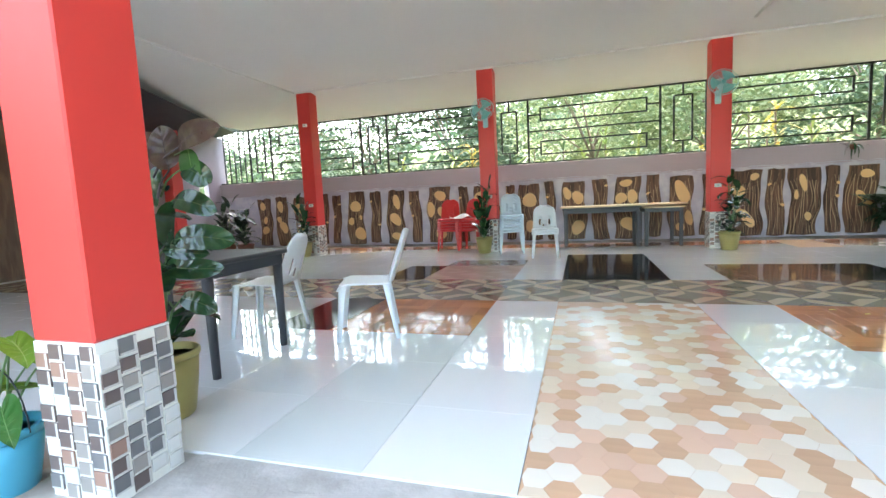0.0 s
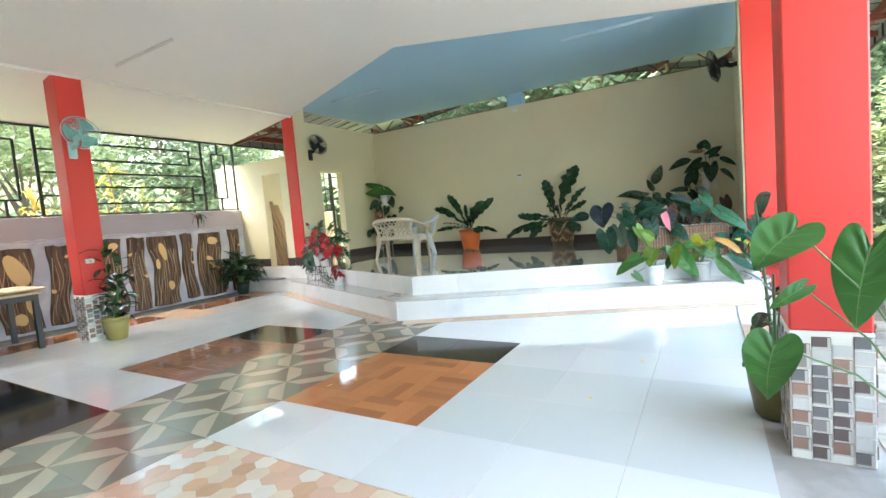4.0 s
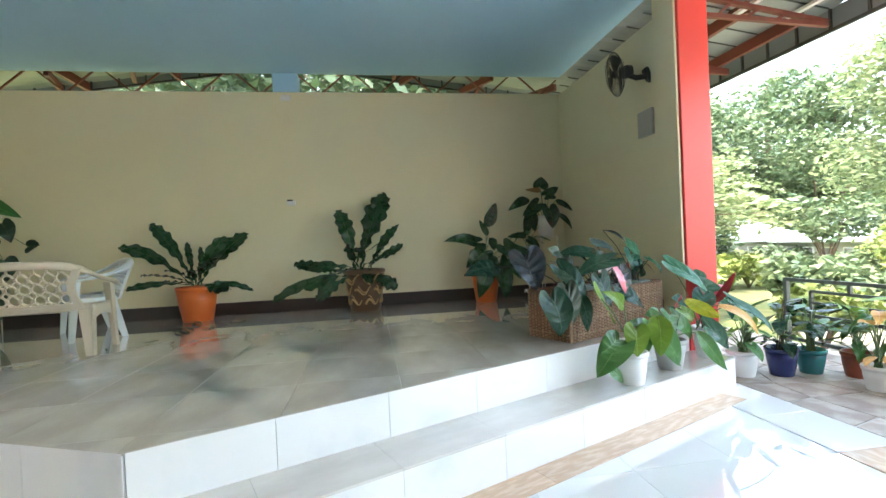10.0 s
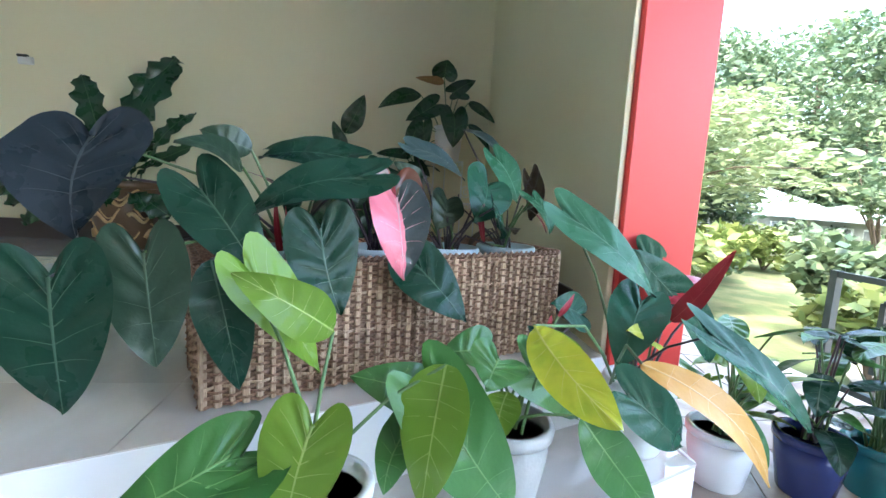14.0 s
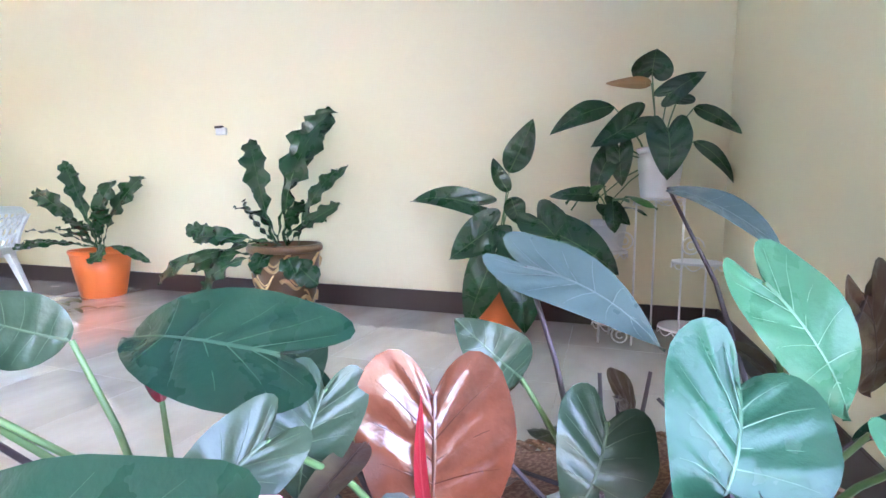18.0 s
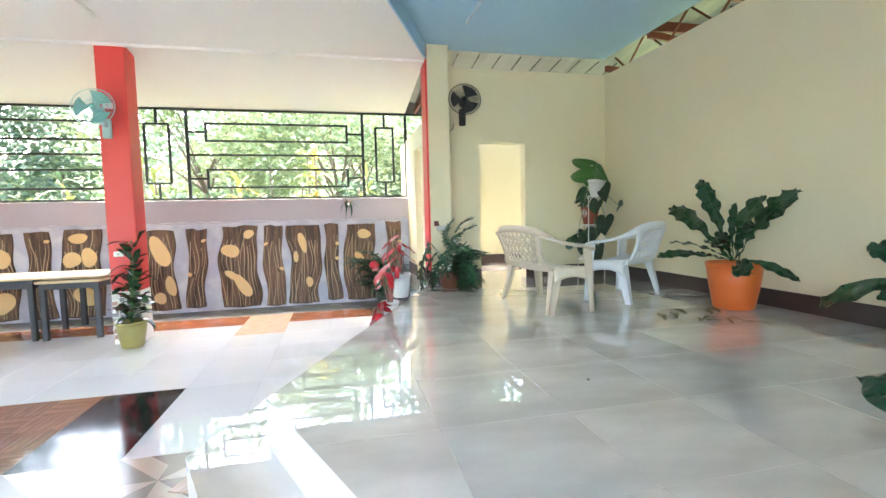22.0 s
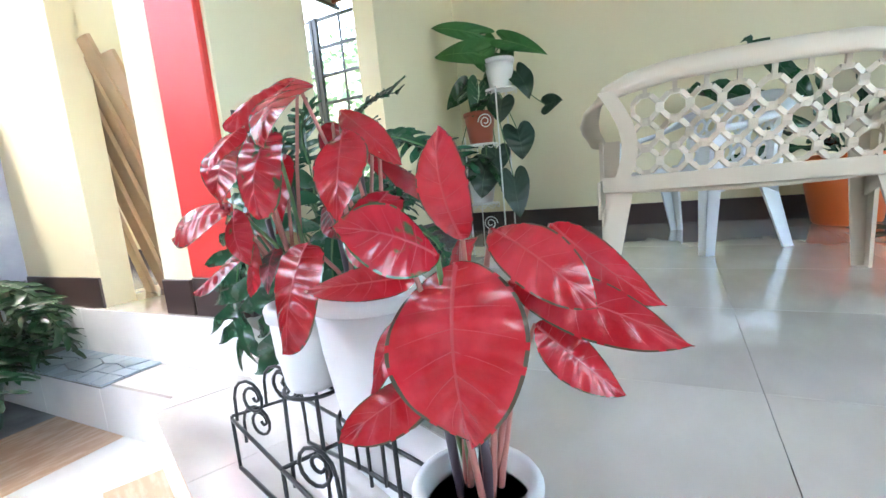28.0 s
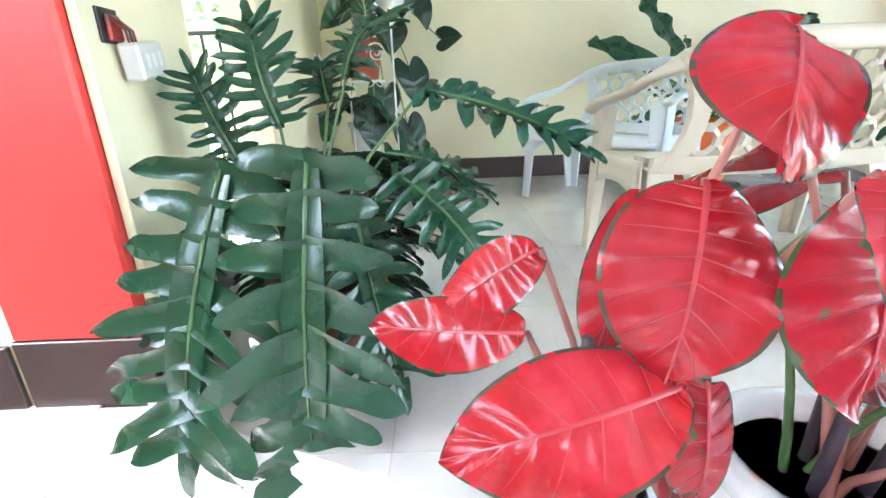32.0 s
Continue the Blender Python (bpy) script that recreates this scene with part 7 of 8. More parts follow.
# pots along the porch
for i, (x, y, r, h, pm, cw, lv) in enumerate(((6.13, -3.68, 0.13, 0.24, POTW, "white", [LL, LM]), (6.05, -4.0, 0.13, 0.25, POTN, "navy blue", [LM, LG]), (6.03, -4.28, 0.12, 0.22, POTT, "teal", [LN, LM]),
                                              (5.82, -4.52, 0.12, 0.22, POTRB, "red-brown", [LM, LL]), (5.5, -4.32, 0.11, 0.20, POTW, "white", [LM, LO]), (5.2, -4.55, 0.12, 0.20, POTW, "white", [LL, LY]),
                                              (4.75, -4.62, 0.12, 0.22, POTG, "grey", [LM, LN]), (4.2, -4.66, 0.12, 0.22, POTT, "teal", [LN]), (3.6, -4.6, 0.12, 0.22, POTW, "white", [LM, LL]))):
    pp = potted("potted_plant", "leafy green plant in a %s pot on the porch" % cw, x, y, -0.012, r, h, pm, group="porch pots")
    spread(pp, (x, y, h - 0.03), 19, ("heart", "lance", "ovate")[i % 3], lv, (0.14, 0.24), (0.06, 0.12), 70 + i, rise=(0.05, 0.46), reach=(0.03, 0.16), droop=(-0.5, 0.9))

potted("flower_pot", "empty dark brown clay pot standing on the porch flags", 4.30, -3.80, -0.012, 0.088, 0.15, POTBR, "pot", "porch pots", taper=0.88)

# fallen leaves and petals
M_DRY = mat("dry_leaf", (0.085, 0.09, 0.045), 0.6, 0.3, 20, color2=(0.13, 0.10, 0.05))
for i in range(13):
    x, y, a = lrnd.uniform(7.55, 8.2), lrnd.uniform(1.15, 1.75), lrnd.uniform(0, 360)
    lf = tagged(new("fallen_leaf", leaf_mesh("lance", lrnd.uniform(0.10, 0.24), 0.055, i).data("fallen_leaf", [M_DRY, M_DRY, M_DRY], True)), "dry curled leaf lying on the stage floor", "leaf", "fallen leaves")
    lf.matrix_basis = pose(x, y, 0.506, 0, 0, a)
M_PETAL = mat("yellow_petal", (0.75, 0.55, 0.08), 0.6, 0.1, 20)
for x, y, z in ((2.17, -0.15, 0), (2.34, -0.26, 0), (3.32, -2.31, 0), (2.55, -2.05, 0), (6.9, 1.9, 0.5), (6.2, 0.4, 0.5)):
    lf = tagged(new("fallen_petal", leaf_mesh("ovate", 0.045, 0.02, x).data("fallen_petal", [M_PETAL if z == 0 else M_DRY] * 3, True)), "small dry petal lying on the floor tiles", "petal", "fallen petals")
    lf.matrix_basis = pose(x, y, z + 0.004, 0, 0, x * 200)

# ---- leaves of the potted plants ----

# plants in the woven planter
leaf_at(planter, (5.948, -2.245, 1.122), (5.873, -2.188, 1.043), 0.083, (-0.74, -0.53, 0.41), "heart", LDK, PR)
leaf_at(planter, (6.235, -2.430, 1.095), (6.202, -2.346, 1.180), 0.090, (-0.86, -0.33, 0.38), "lance", LDK, PR)
leaf_at(planter, (6.225, -2.542, 1.055), (6.156, -2.503, 0.955), 0.131, (-0.86, -0.23, 0.46), "heart", LDK, PR)
leaf_at(planter, (6.053, -2.237, 1.127), (5.999, -2.237, 1.022), 0.106, (-0.78, -0.47, 0.42), "heart", LDK, PR)
leaf_at(planter, (5.986, -1.928, 1.173), (5.938, -1.803, 1.216), 0.091, (-0.93, -0.12, 0.36), "lance", LDK, PR)

PLANTER_LEAVES = (
    ((5.839, -1.587, 1.173), (5.715, -1.620, 0.924), 0.30, "heart", LSV), ((5.550, -1.664, 0.876), (5.520, -1.704, 0.606), 0.235, "heart", LG), ((5.620, -1.807, 0.921), (5.600, -1.841, 0.673), 0.18, "heart", LDK),
    ((5.680, -1.923, 0.899), (5.680, -1.988, 0.584), 0.13, "lance", LG), ((5.811, -1.851, 1.057), (5.740, -2.032, 0.830), 0.18, "heart", LG), ((5.783, -2.156, 0.975), (5.754, -2.215, 0.752), 0.195, "heart", LG),
    ((5.882, -2.351, 1.061), (5.783, -2.384, 0.847), 0.180, "heart", LP), ((5.926, -2.414, 0.867), (5.876, -2.570, 0.702), 0.185, "heart", LG), ((5.801, -2.261, 1.108), (5.780, -1.945, 0.990), 0.15, "heart", LG),
    ((6.030, -2.200, 1.170), (6.040, -1.930, 1.170), 0.15, "heart", LG), ((6.114, -2.346, 1.110), (6.070, -2.352, 0.915), 0.185, "heart", LB), ((6.331, -2.419, 1.236), (6.299, -2.619, 1.139), 0.12, "heart", LS),
    ((6.216, -2.682, 1.122), (6.073, -2.619, 1.000), 0.195, "heart", LT), ((6.053, -2.672, 1.040), (6.159, -2.729, 0.926), 0.10, "heart", LT), ((6.343, -2.737, 1.227), (6.313, -2.835, 1.061), 0.15, "heart", LTP),
    ((6.619, -2.969, 1.168), (6.658, -3.005, 0.971), 0.18, "heart", LBR), ((6.620, -2.647, 1.360), (6.521, -2.815, 1.255), 0.085, "lance", LS), ((6.204, -2.851, 1.079), (6.100, -2.900, 0.970), 0.12, "heart", LTP),
    ((6.600, -2.315, 1.000), (6.640, -2.310, 0.880), 0.12, "heart", LBR), ((6.420, -2.560, 1.010), (6.500, -2.600, 0.920), 0.10, "heart", LBR), ((5.900, -1.930, 1.120), (5.800, -1.800, 1.180), 0.11, "lance", LDK),
    ((6.180, -2.120, 1.060), (6.260, -2.020, 1.150), 0.10, "lance", LDK), ((5.900, -1.400, 1.100), (5.900, -1.115, 1.060), 0.19, "ovate", LG), ((6.300, -2.480, 0.980), (6.400, -2.430, 0.930), 0.09, "heart", LDK))
for b_, t_, w_, kd, ms in PLANTER_LEAVES:
    mid = (Vector(b_) + Vector(t_)) / 2
    flat = abs(b_[2] - t_[2]) < 0.12
    leaf_at(planter, b_, t_, w_, (-0.70, -0.25 + 0.3 * (mid.y + 2.3), 0.9 if flat else 0.42), kd, ms, PR)
for x, y, z in ((5.95, -2.02, 1.05), (5.92, -2.06, 1.02), (6.10, -2.32, 1.15), (6.08, -2.36, 1.12), (6.26, -2.70, 1.10), (6.06, -2.34, 1.0)):
    leaf_at(planter, (x + 0.02, y, z - 0.20), (x, y + 0.02, z), 0.022, (-0.8, 0.2, 0.3), "lance", LR, PR)

# pots on the step
leaf_at(pot_lime, (5.600, -2.030, 0.885), (5.640, -2.170, 0.640), 0.175, (-0.49, -0.61, 0.62), "heart", LL, (5.47, -2.21, 0.46))
leaf_at(pot_lime, (5.396, -2.203, 0.641), (5.317, -2.166, 0.475), 0.171, (-0.68, 0.08, 0.73), "heart", LL, (5.47, -2.21, 0.46))
leaf_at(pot_lime, (5.405, -2.061, 0.583), (5.294, -1.886, 0.522), 0.157, (-0.67, -0.07, 0.74), "heart", LM, (5.47, -2.21, 0.46))
leaf_at(pot_lime, (5.385, -2.066, 0.563), (5.224, -1.816, 0.408), 0.216, (-0.66, 0.33, 0.67), "heart", LM, (5.47, -2.21, 0.46))
leaf_at(pot_lime, (5.542, -2.470, 0.704), (5.462, -2.428, 0.421), 0.167, (-0.64, 0.46, 0.61), "lance", LL, (5.47, -2.21, 0.46))
leaf_at(pot_lime, (5.563, -2.219, 0.770), (5.489, -2.030, 0.907), 0.111, (-0.74, 0.39, 0.54), "lance", LL, (5.47, -2.21, 0.46))
leaf_at(pot_lime, (5.361, -2.002, 0.384), (5.398, -2.098, 0.282), 0.092, (-0.63, 0.34, 0.70), "heart", LM, (5.47, -2.21, 0.46))

# pot_green
leaf_at(pot_green, (5.554, -2.444, 0.633), (5.557, -2.675, 0.306), 0.203, (-0.65, 0.28, 0.71), "heart", LM, (5.72, -2.68, 0.46))
leaf_at(pot_green, (5.617, -2.440, 0.592), (5.580, -2.262, 0.663), 0.140, (-0.74, 0.18, 0.65), "heart", LM, (5.72, -2.68, 0.46))
leaf_at(pot_green, (5.699, -2.709, 0.639), (5.757, -2.911, 0.450), 0.155, (-0.67, 0.38, 0.64), "heart", LM, (5.72, -2.68, 0.46))
leaf_at(pot_green, (5.816, -2.870, 0.615), (5.819, -2.740, 0.715), 0.115, (-0.71, 0.37, 0.59), "heart", LT, (5.72, -2.68, 0.46))
leaf_at(pot_green, (5.679, -2.657, 0.577), (5.622, -2.621, 0.464), 0.102, (-0.67, 0.31, 0.67), "lance", LL, (5.72, -2.68, 0.46))
leaf_at(pot_green, (5.619, -2.832, 0.541), (5.641, -3.111, 0.215), 0.132, (-0.58, 0.43, 0.69), "lance", LM, (5.72, -2.68, 0.46))
leaf_at(pot_green, (5.744, -2.603, 0.671), (5.719, -2.484, 0.671), 0.126, (-0.63, -0.27, 0.73), "heart", LM, (5.72, -2.68, 0.46))
leaf_at(pot_green, (5.677, -2.762, 0.705), (5.609, -2.807, 0.620), 0.133, (-0.62, -0.05, 0.78), "heart", LL, (5.72, -2.68, 0.46))
leaf_at(pot_green, (5.619, -2.611, 0.688), (5.536, -2.565, 0.651), 0.148, (-0.56, -0.26, 0.79), "heart", LM, (5.72, -2.68, 0.46))
leaf_at(pot_green, (5.922, -2.950, 0.722), (5.901, -2.842, 0.762), 0.129, (-0.75, 0.05, 0.66), "heart", LT, (5.72, -2.68, 0.46))
leaf_at(pot_green, (5.784, -2.787, 0.684), (5.789, -2.802, 0.755), 0.021, (-0.71, -0.04, 0.71), "lance", LR, (5.72, -2.68, 0.46))
leaf_at(pot_green, (5.798, -2.825, 0.749), (5.819, -2.877, 0.813), 0.017, (-0.75, 0.02, 0.66), "lance", LR, (5.72, -2.68, 0.46))
leaf_at(pot_green, (5.579, -2.400, 0.545), (5.515, -2.343, 0.411), 0.105, (-0.67, 0.18, 0.72), "heart", LM, (5.72, -2.68, 0.46))

# pot_teal
leaf_at(pot_teal, (6.063, -3.368, 0.752), (6.038, -3.167, 0.928), 0.161, (-0.70, 0.51, 0.50), "heart", LT, (5.96, -3.20, 0.48))
leaf_at(pot_teal, (5.912, -3.146, 0.773), (5.775, -3.015, 0.601), 0.182, (-0.68, 0.21, 0.70), "heart", LT, (5.96, -3.20, 0.48))
leaf_at(pot_teal, (5.881, -3.176, 0.655), (5.781, -3.030, 0.718), 0.084, (-0.67, 0.23, 0.70), "heart", LY, (5.96, -3.20, 0.48))
leaf_at(pot_teal, (6.044, -3.318, 0.741), (6.130, -3.541, 0.830), 0.108, (-0.71, 0.40, 0.58), "lance", LR, (5.96, -3.20, 0.48))
leaf_at(pot_teal, (6.126, -3.254, 0.903), (6.168, -3.419, 0.768), 0.134, (-0.76, 0.35, 0.56), "heart", LT, (5.96, -3.20, 0.48))
leaf_at(pot_teal, (5.949, -3.351, 0.741), (6.003, -3.491, 0.531), 0.114, (-0.63, 0.40, 0.67), "heart", LT, (5.96, -3.20, 0.48))
leaf_at(pot_teal, (5.738, -3.029, 0.540), (5.791, -3.275, 0.343), 0.167, (-0.59, 0.47, 0.65), "heart", LT, (5.96, -3.20, 0.48))



# aglaonemas: (plant, base, tip, width, kind)
AGLA = (
    (agla_big, (5.505, 3.203, 1.194), (5.370, 3.172, 1.076), 0.122, LA), (agla_big, (5.490, 3.097, 1.090), (5.418, 3.076, 0.938), 0.096, LA), (agla_big, (5.500, 3.026, 0.978), (5.380, 3.000, 0.862), 0.108, LAG),
    (agla_big, (5.555, 3.150, 1.135), (5.544, 3.022, 1.026), 0.060, LA), (agla_big, (5.427, 3.153, 0.905), (5.348, 3.160, 0.735), 0.126, LA), (agla_big, (5.537, 3.060, 1.050), (5.700, 3.045, 0.915), 0.065, LA),
    (agla_big, (5.550, 3.210, 0.960), (5.500, 3.140, 0.900), 0.065, LDR), (agla_big, (5.620, 3.130, 1.080), (5.730, 3.180, 1.010), 0.080, LA), (agla_big, (5.590, 3.200, 1.120), (5.690, 3.260, 1.050), 0.085, LA),
    (agla_end, (5.560, 3.250, 1.205), (5.445, 3.330, 1.112), 0.115, LA), (agla_end, (5.476, 3.350, 1.107), (5.440, 3.378, 0.975), 0.125, LA), (agla_end, (5.469, 3.240, 1.107), (5.425, 3.258, 0.950), 0.120, LAG),
    (agla_end, (5.590, 3.340, 1.076), (5.580, 3.380, 0.906), 0.072, LA), (agla_end, (5.435, 3.275, 1.116), (5.362, 3.295, 1.040), 0.050, LA), (agla_end, (5.450, 3.360, 0.966), (5.435, 3.535, 0.922), 0.102, LA),
    (agla_end, (5.448, 3.345, 0.972), (5.448, 3.333, 0.857), 0.065, LAG), (agla_end, (5.520, 3.440, 0.868), (5.420, 3.480, 0.812), 0.072, LAG), (agla_end, (5.560, 3.449, 0.950), (5.655, 3.615, 0.915), 0.082, LA),
    (agla_end, (5.510, 3.380, 0.905), (5.490, 3.385, 0.785), 0.052, LA), (agla_end, (5.540, 3.350, 0.885), (5.470, 3.320, 0.800), 0.048, LDR), (agla_end, (5.600, 3.430, 1.020), (5.620, 3.540, 0.930), 0.080, LA),
    (agla_mid, (5.315, 2.820, 0.893), (5.262, 2.794, 0.695), 0.165, LA), (agla_mid, (5.292, 2.832, 0.905), (5.210, 2.906, 0.956), 0.085, LAG), (agla_mid, (5.353, 2.827, 0.914), (5.359, 2.853, 1.058), 0.066, LA),
    (agla_mid, (5.362, 2.791, 0.925), (5.337, 2.666, 0.840), 0.076, LA), (agla_mid, (5.464, 2.744, 0.916), (5.456, 2.604, 0.808), 0.070, LA), (agla_mid, (5.372, 2.778, 0.857), (5.404, 2.577, 0.776), 0.076, LA),
    (agla_mid, (5.300, 2.868, 0.880), (5.244, 2.990, 0.871), 0.050, LA), (agla_mid, (5.354, 2.923, 0.809), (5.311, 2.973, 0.708), 0.052, LAG), (agla_mid, (5.360, 2.880, 0.730), (5.260, 2.985, 0.665), 0.080, LA),
    (agla_mid, (5.380, 2.750, 0.800), (5.420, 2.655, 0.700), 0.062, LA), (agla_mid, (5.420, 2.860, 0.900), (5.530, 2.900, 0.840), 0.080, LA))
for plant, b_, t_, w_, ms in AGLA:
    p = plant.matrix_basis.translation
    mid = (Vector(b_) + Vector(t_)) / 2
    out = Vector((mid.x - p.x, mid.y - p.y, 0))
    front_ = -0.75 if mid.x < 5.6 or plant is agla_end else 0.4
    leaf_at(plant, b_, t_, w_, Vector((front_, out.y * 1.5, 0.65)), "ovate", ms, (p.x, p.y, p.z + 0.18))
for c, hgt in ((agla_big, 0.32), (agla_end, 0.26), (agla_mid, 0.26)):
    for k in range(3):
        a = k * 2.1
        part("cane", Mesh().tube([(0.02 * math.cos(a), 0.02 * math.sin(a), 0.12), (0.03 * math.cos(a), 0.03 * math.sin(a), 0.22), (0.035 * math.cos(a) - 0.02, 0.035 * math.sin(a), 0.20 + hgt * (1 - 0.25 * k))], 0.009, 7, 0.006), M_STEMD, c, soft=True)

# nest_red
for t_, w_ in (((8.390, 2.500, 1.460), 0.25), ((8.500, 2.190, 1.710), 0.24), ((8.420, 1.060, 1.540), 0.26), ((8.550, 1.810, 1.470), 0.12), ((8.500, 1.640, 1.400), 0.10), ((8.150, 2.340, 0.930), 0.13), ((8.140, 1.220, 0.880), 0.24), ((8.340, 1.020, 0.860), 0.11), ((8.300, 1.300, 1.500), 0.24)):
    leaf_at(nest_red, (8.44, 1.68 + 0.06 * (t_[1] - 1.68), 0.93), t_, w_, (-0.85, -0.30, 0.43), "strap", LN, (8.46, 1.68, 0.92))

# nest_dragon
leaf_at(nest_dragon, (8.440, -0.208, 1.008), (8.420, -0.029, 1.790), 0.295, (-0.91, -0.05, 0.40), "strap", LN, (8.42, -0.33, 1.02))
leaf_at(nest_dragon, (8.460, -0.289, 1.005), (8.500, -0.633, 1.998), 0.426, (-0.92, -0.01, 0.39), "strap", LN, (8.42, -0.33, 1.02))
leaf_at(nest_dragon, (8.380, -0.178, 0.978), (8.280, 0.511, 1.148), 0.211, (-0.89, -0.09, 0.44), "strap", LN, (8.42, -0.33, 1.02))
leaf_at(nest_dragon, (8.340, -0.180, 0.964), (8.200, 0.399, 0.852), 0.241, (-0.88, -0.08, 0.46), "strap", LN, (8.42, -0.33, 1.02))
leaf_at(nest_dragon, (8.300, -0.213, 0.950), (8.140, 0.250, 0.712), 0.239, (-0.88, -0.07, 0.47), "strap", LN, (8.42, -0.33, 1.02))
leaf_at(nest_dragon, (8.360, -0.388, 0.977), (8.220, -0.729, 0.776), 0.255, (-0.89, 0.01, 0.46), "strap", LN, (8.42, -0.33, 1.02))
leaf_at(nest_dragon, (8.460, -0.403, 1.004), (8.460, -0.768, 1.551), 0.179, (-0.91, 0.01, 0.42), "strap", LN, (8.42, -0.33, 1.02))
leaf_at(nest_dragon, (8.460, -0.224, 1.070), (8.500, -0.667, 2.002), 0.254, (-0.74, -0.55, 0.39), "strap", LN, (8.42, -0.33, 1.02))
leaf_at(nest_dragon, (8.440, -0.190, 1.071), (8.460, -0.021, 1.723), 0.168, (-0.68, -0.60, 0.42), "strap", LN, (8.42, -0.33, 1.02))
leaf_at(nest_dragon, (8.300, -0.332, 1.051), (8.180, -0.588, 0.818), 0.228, (-0.66, -0.54, 0.52), "strap", LN, (8.42, -0.33, 1.02))
leaf_at(nest_dragon, (8.400, -0.323, 1.079), (8.340, -0.831, 1.322), 0.156, (-0.72, -0.52, 0.46), "strap", LN, (8.42, -0.33, 1.02))
leaf_at(nest_dragon, (8.500, -0.344, 1.233), (8.520, -0.803, 1.586), 0.082, (-0.75, -0.52, 0.42), "strap", LN, (8.42, -0.33, 1.02))
leaf_at(nest_dragon, (8.340, -0.225, 1.024), (8.200, 0.783, 0.717), 0.186, (-0.58, -0.63, 0.52), "strap", LN, (8.42, -0.33, 1.02))
leaf_at(nest_dragon, (8.320, -0.242, 1.047), (8.200, 0.332, 1.087), 0.242, (-0.62, -0.62, 0.49), "strap", LN, (8.42, -0.33, 1.02))

# philo_orange
leaf_at(philo_orange, (8.400, -1.787, 1.301), (8.360, -1.355, 1.320), 0.168, (-0.85, -0.30, 0.44), "heart", LN, (8.45, -1.92, 0.98))
leaf_at(philo_orange, (8.460, -1.970, 1.504), (8.480, -2.111, 1.819), 0.172, (-0.92, -0.16, 0.35), "lance", LN, (8.45, -1.92, 0.98))
leaf_at(philo_orange, (8.440, -1.972, 1.384), (8.440, -1.872, 1.592), 0.103, (-0.90, -0.19, 0.40), "lance", LN, (8.45, -1.92, 0.98))
leaf_at(philo_orange, (8.360, -1.899, 1.169), (8.300, -1.633, 0.969), 0.252, (-0.83, -0.24, 0.51), "heart", LN, (8.45, -1.92, 0.98))
leaf_at(philo_orange, (8.300, -1.926, 1.013), (8.220, -1.771, 0.572), 0.259, (-0.79, -0.21, 0.58), "heart", LN, (8.45, -1.92, 0.98))
leaf_at(philo_orange, (8.340, -2.166, 1.224), (8.260, -2.350, 0.990), 0.265, (-0.86, -0.09, 0.50), "heart", LN, (8.45, -1.92, 0.98))
leaf_at(philo_orange, (8.300, -2.292, 1.135), (8.240, -2.615, 0.933), 0.270, (-0.85, -0.02, 0.52), "heart", LN, (8.45, -1.92, 0.98))
leaf_at(philo_orange, (8.280, -2.075, 1.006), (8.180, -2.127, 0.574), 0.294, (-0.80, -0.13, 0.58), "heart", LN, (8.45, -1.92, 0.98))
leaf_at(philo_orange, (8.300, -2.288, 0.980), (8.260, -2.487, 0.760), 0.213, (-0.83, -0.04, 0.56), "heart", LN, (8.45, -1.92, 0.98))
leaf_at(philo_orange, (8.400, -1.996, 1.351), (8.400, -2.059, 1.184), 0.134, (-0.88, -0.16, 0.46), "lance", LN, (8.45, -1.92, 0.98))
leaf_at(philo_orange, (8.450, -1.806, 1.107), (8.500, -1.867, 1.208), 0.210, (-0.85, -0.21, 0.48), "heart", LN, (8.45, -1.92, 0.98))
leaf_at(philo_orange, (8.260, -2.262, 1.017), (8.200, -2.321, 0.792), 0.211, (-0.83, -0.07, 0.56), "heart", LN, (8.45, -1.92, 0.98))

# stand_white
leaf_at(stand_white, (8.500, -2.760, 2.026), (8.480, -2.777, 2.156), 0.215, (-0.97, 0.09, 0.22), "heart", LN, (8.52, -2.80, 1.52))
leaf_at(stand_white, (8.460, -2.755, 1.970), (8.400, -2.525, 1.985), 0.076, (-0.97, 0.04, 0.25), "lance", LO2, (8.52, -2.80, 1.52))
leaf_at(stand_white, (8.500, -2.843, 1.907), (8.500, -3.027, 2.016), 0.140, (-0.95, 0.14, 0.26), "heart", LN, (8.52, -2.80, 1.52))
leaf_at(stand_white, (8.440, -2.691, 1.783), (8.360, -2.451, 1.631), 0.188, (-0.94, 0.02, 0.33), "heart", LN, (8.52, -2.80, 1.52))
leaf_at(stand_white, (8.420, -2.560, 1.852), (8.300, -2.229, 1.693), 0.133, (-0.95, -0.04, 0.31), "lance", LN, (8.52, -2.80, 1.52))
leaf_at(stand_white, (8.400, -2.840, 1.708), (8.300, -2.833, 1.436), 0.222, (-0.92, 0.11, 0.37), "heart", LN, (8.52, -2.80, 1.52))
leaf_at(stand_white, (8.500, -2.980, 1.834), (8.460, -3.204, 1.679), 0.090, (-0.93, 0.19, 0.32), "lance", LN, (8.52, -2.80, 1.52))
leaf_at(stand_white, (8.460, -2.981, 1.645), (8.420, -3.173, 1.424), 0.077, (-0.90, 0.18, 0.38), "lance", LN, (8.52, -2.80, 1.52))
leaf_at(stand_white, (8.420, -2.599, 1.629), (8.380, -2.620, 1.409), 0.143, (-0.92, 0.03, 0.39), "heart", LN, (8.52, -2.80, 1.52))
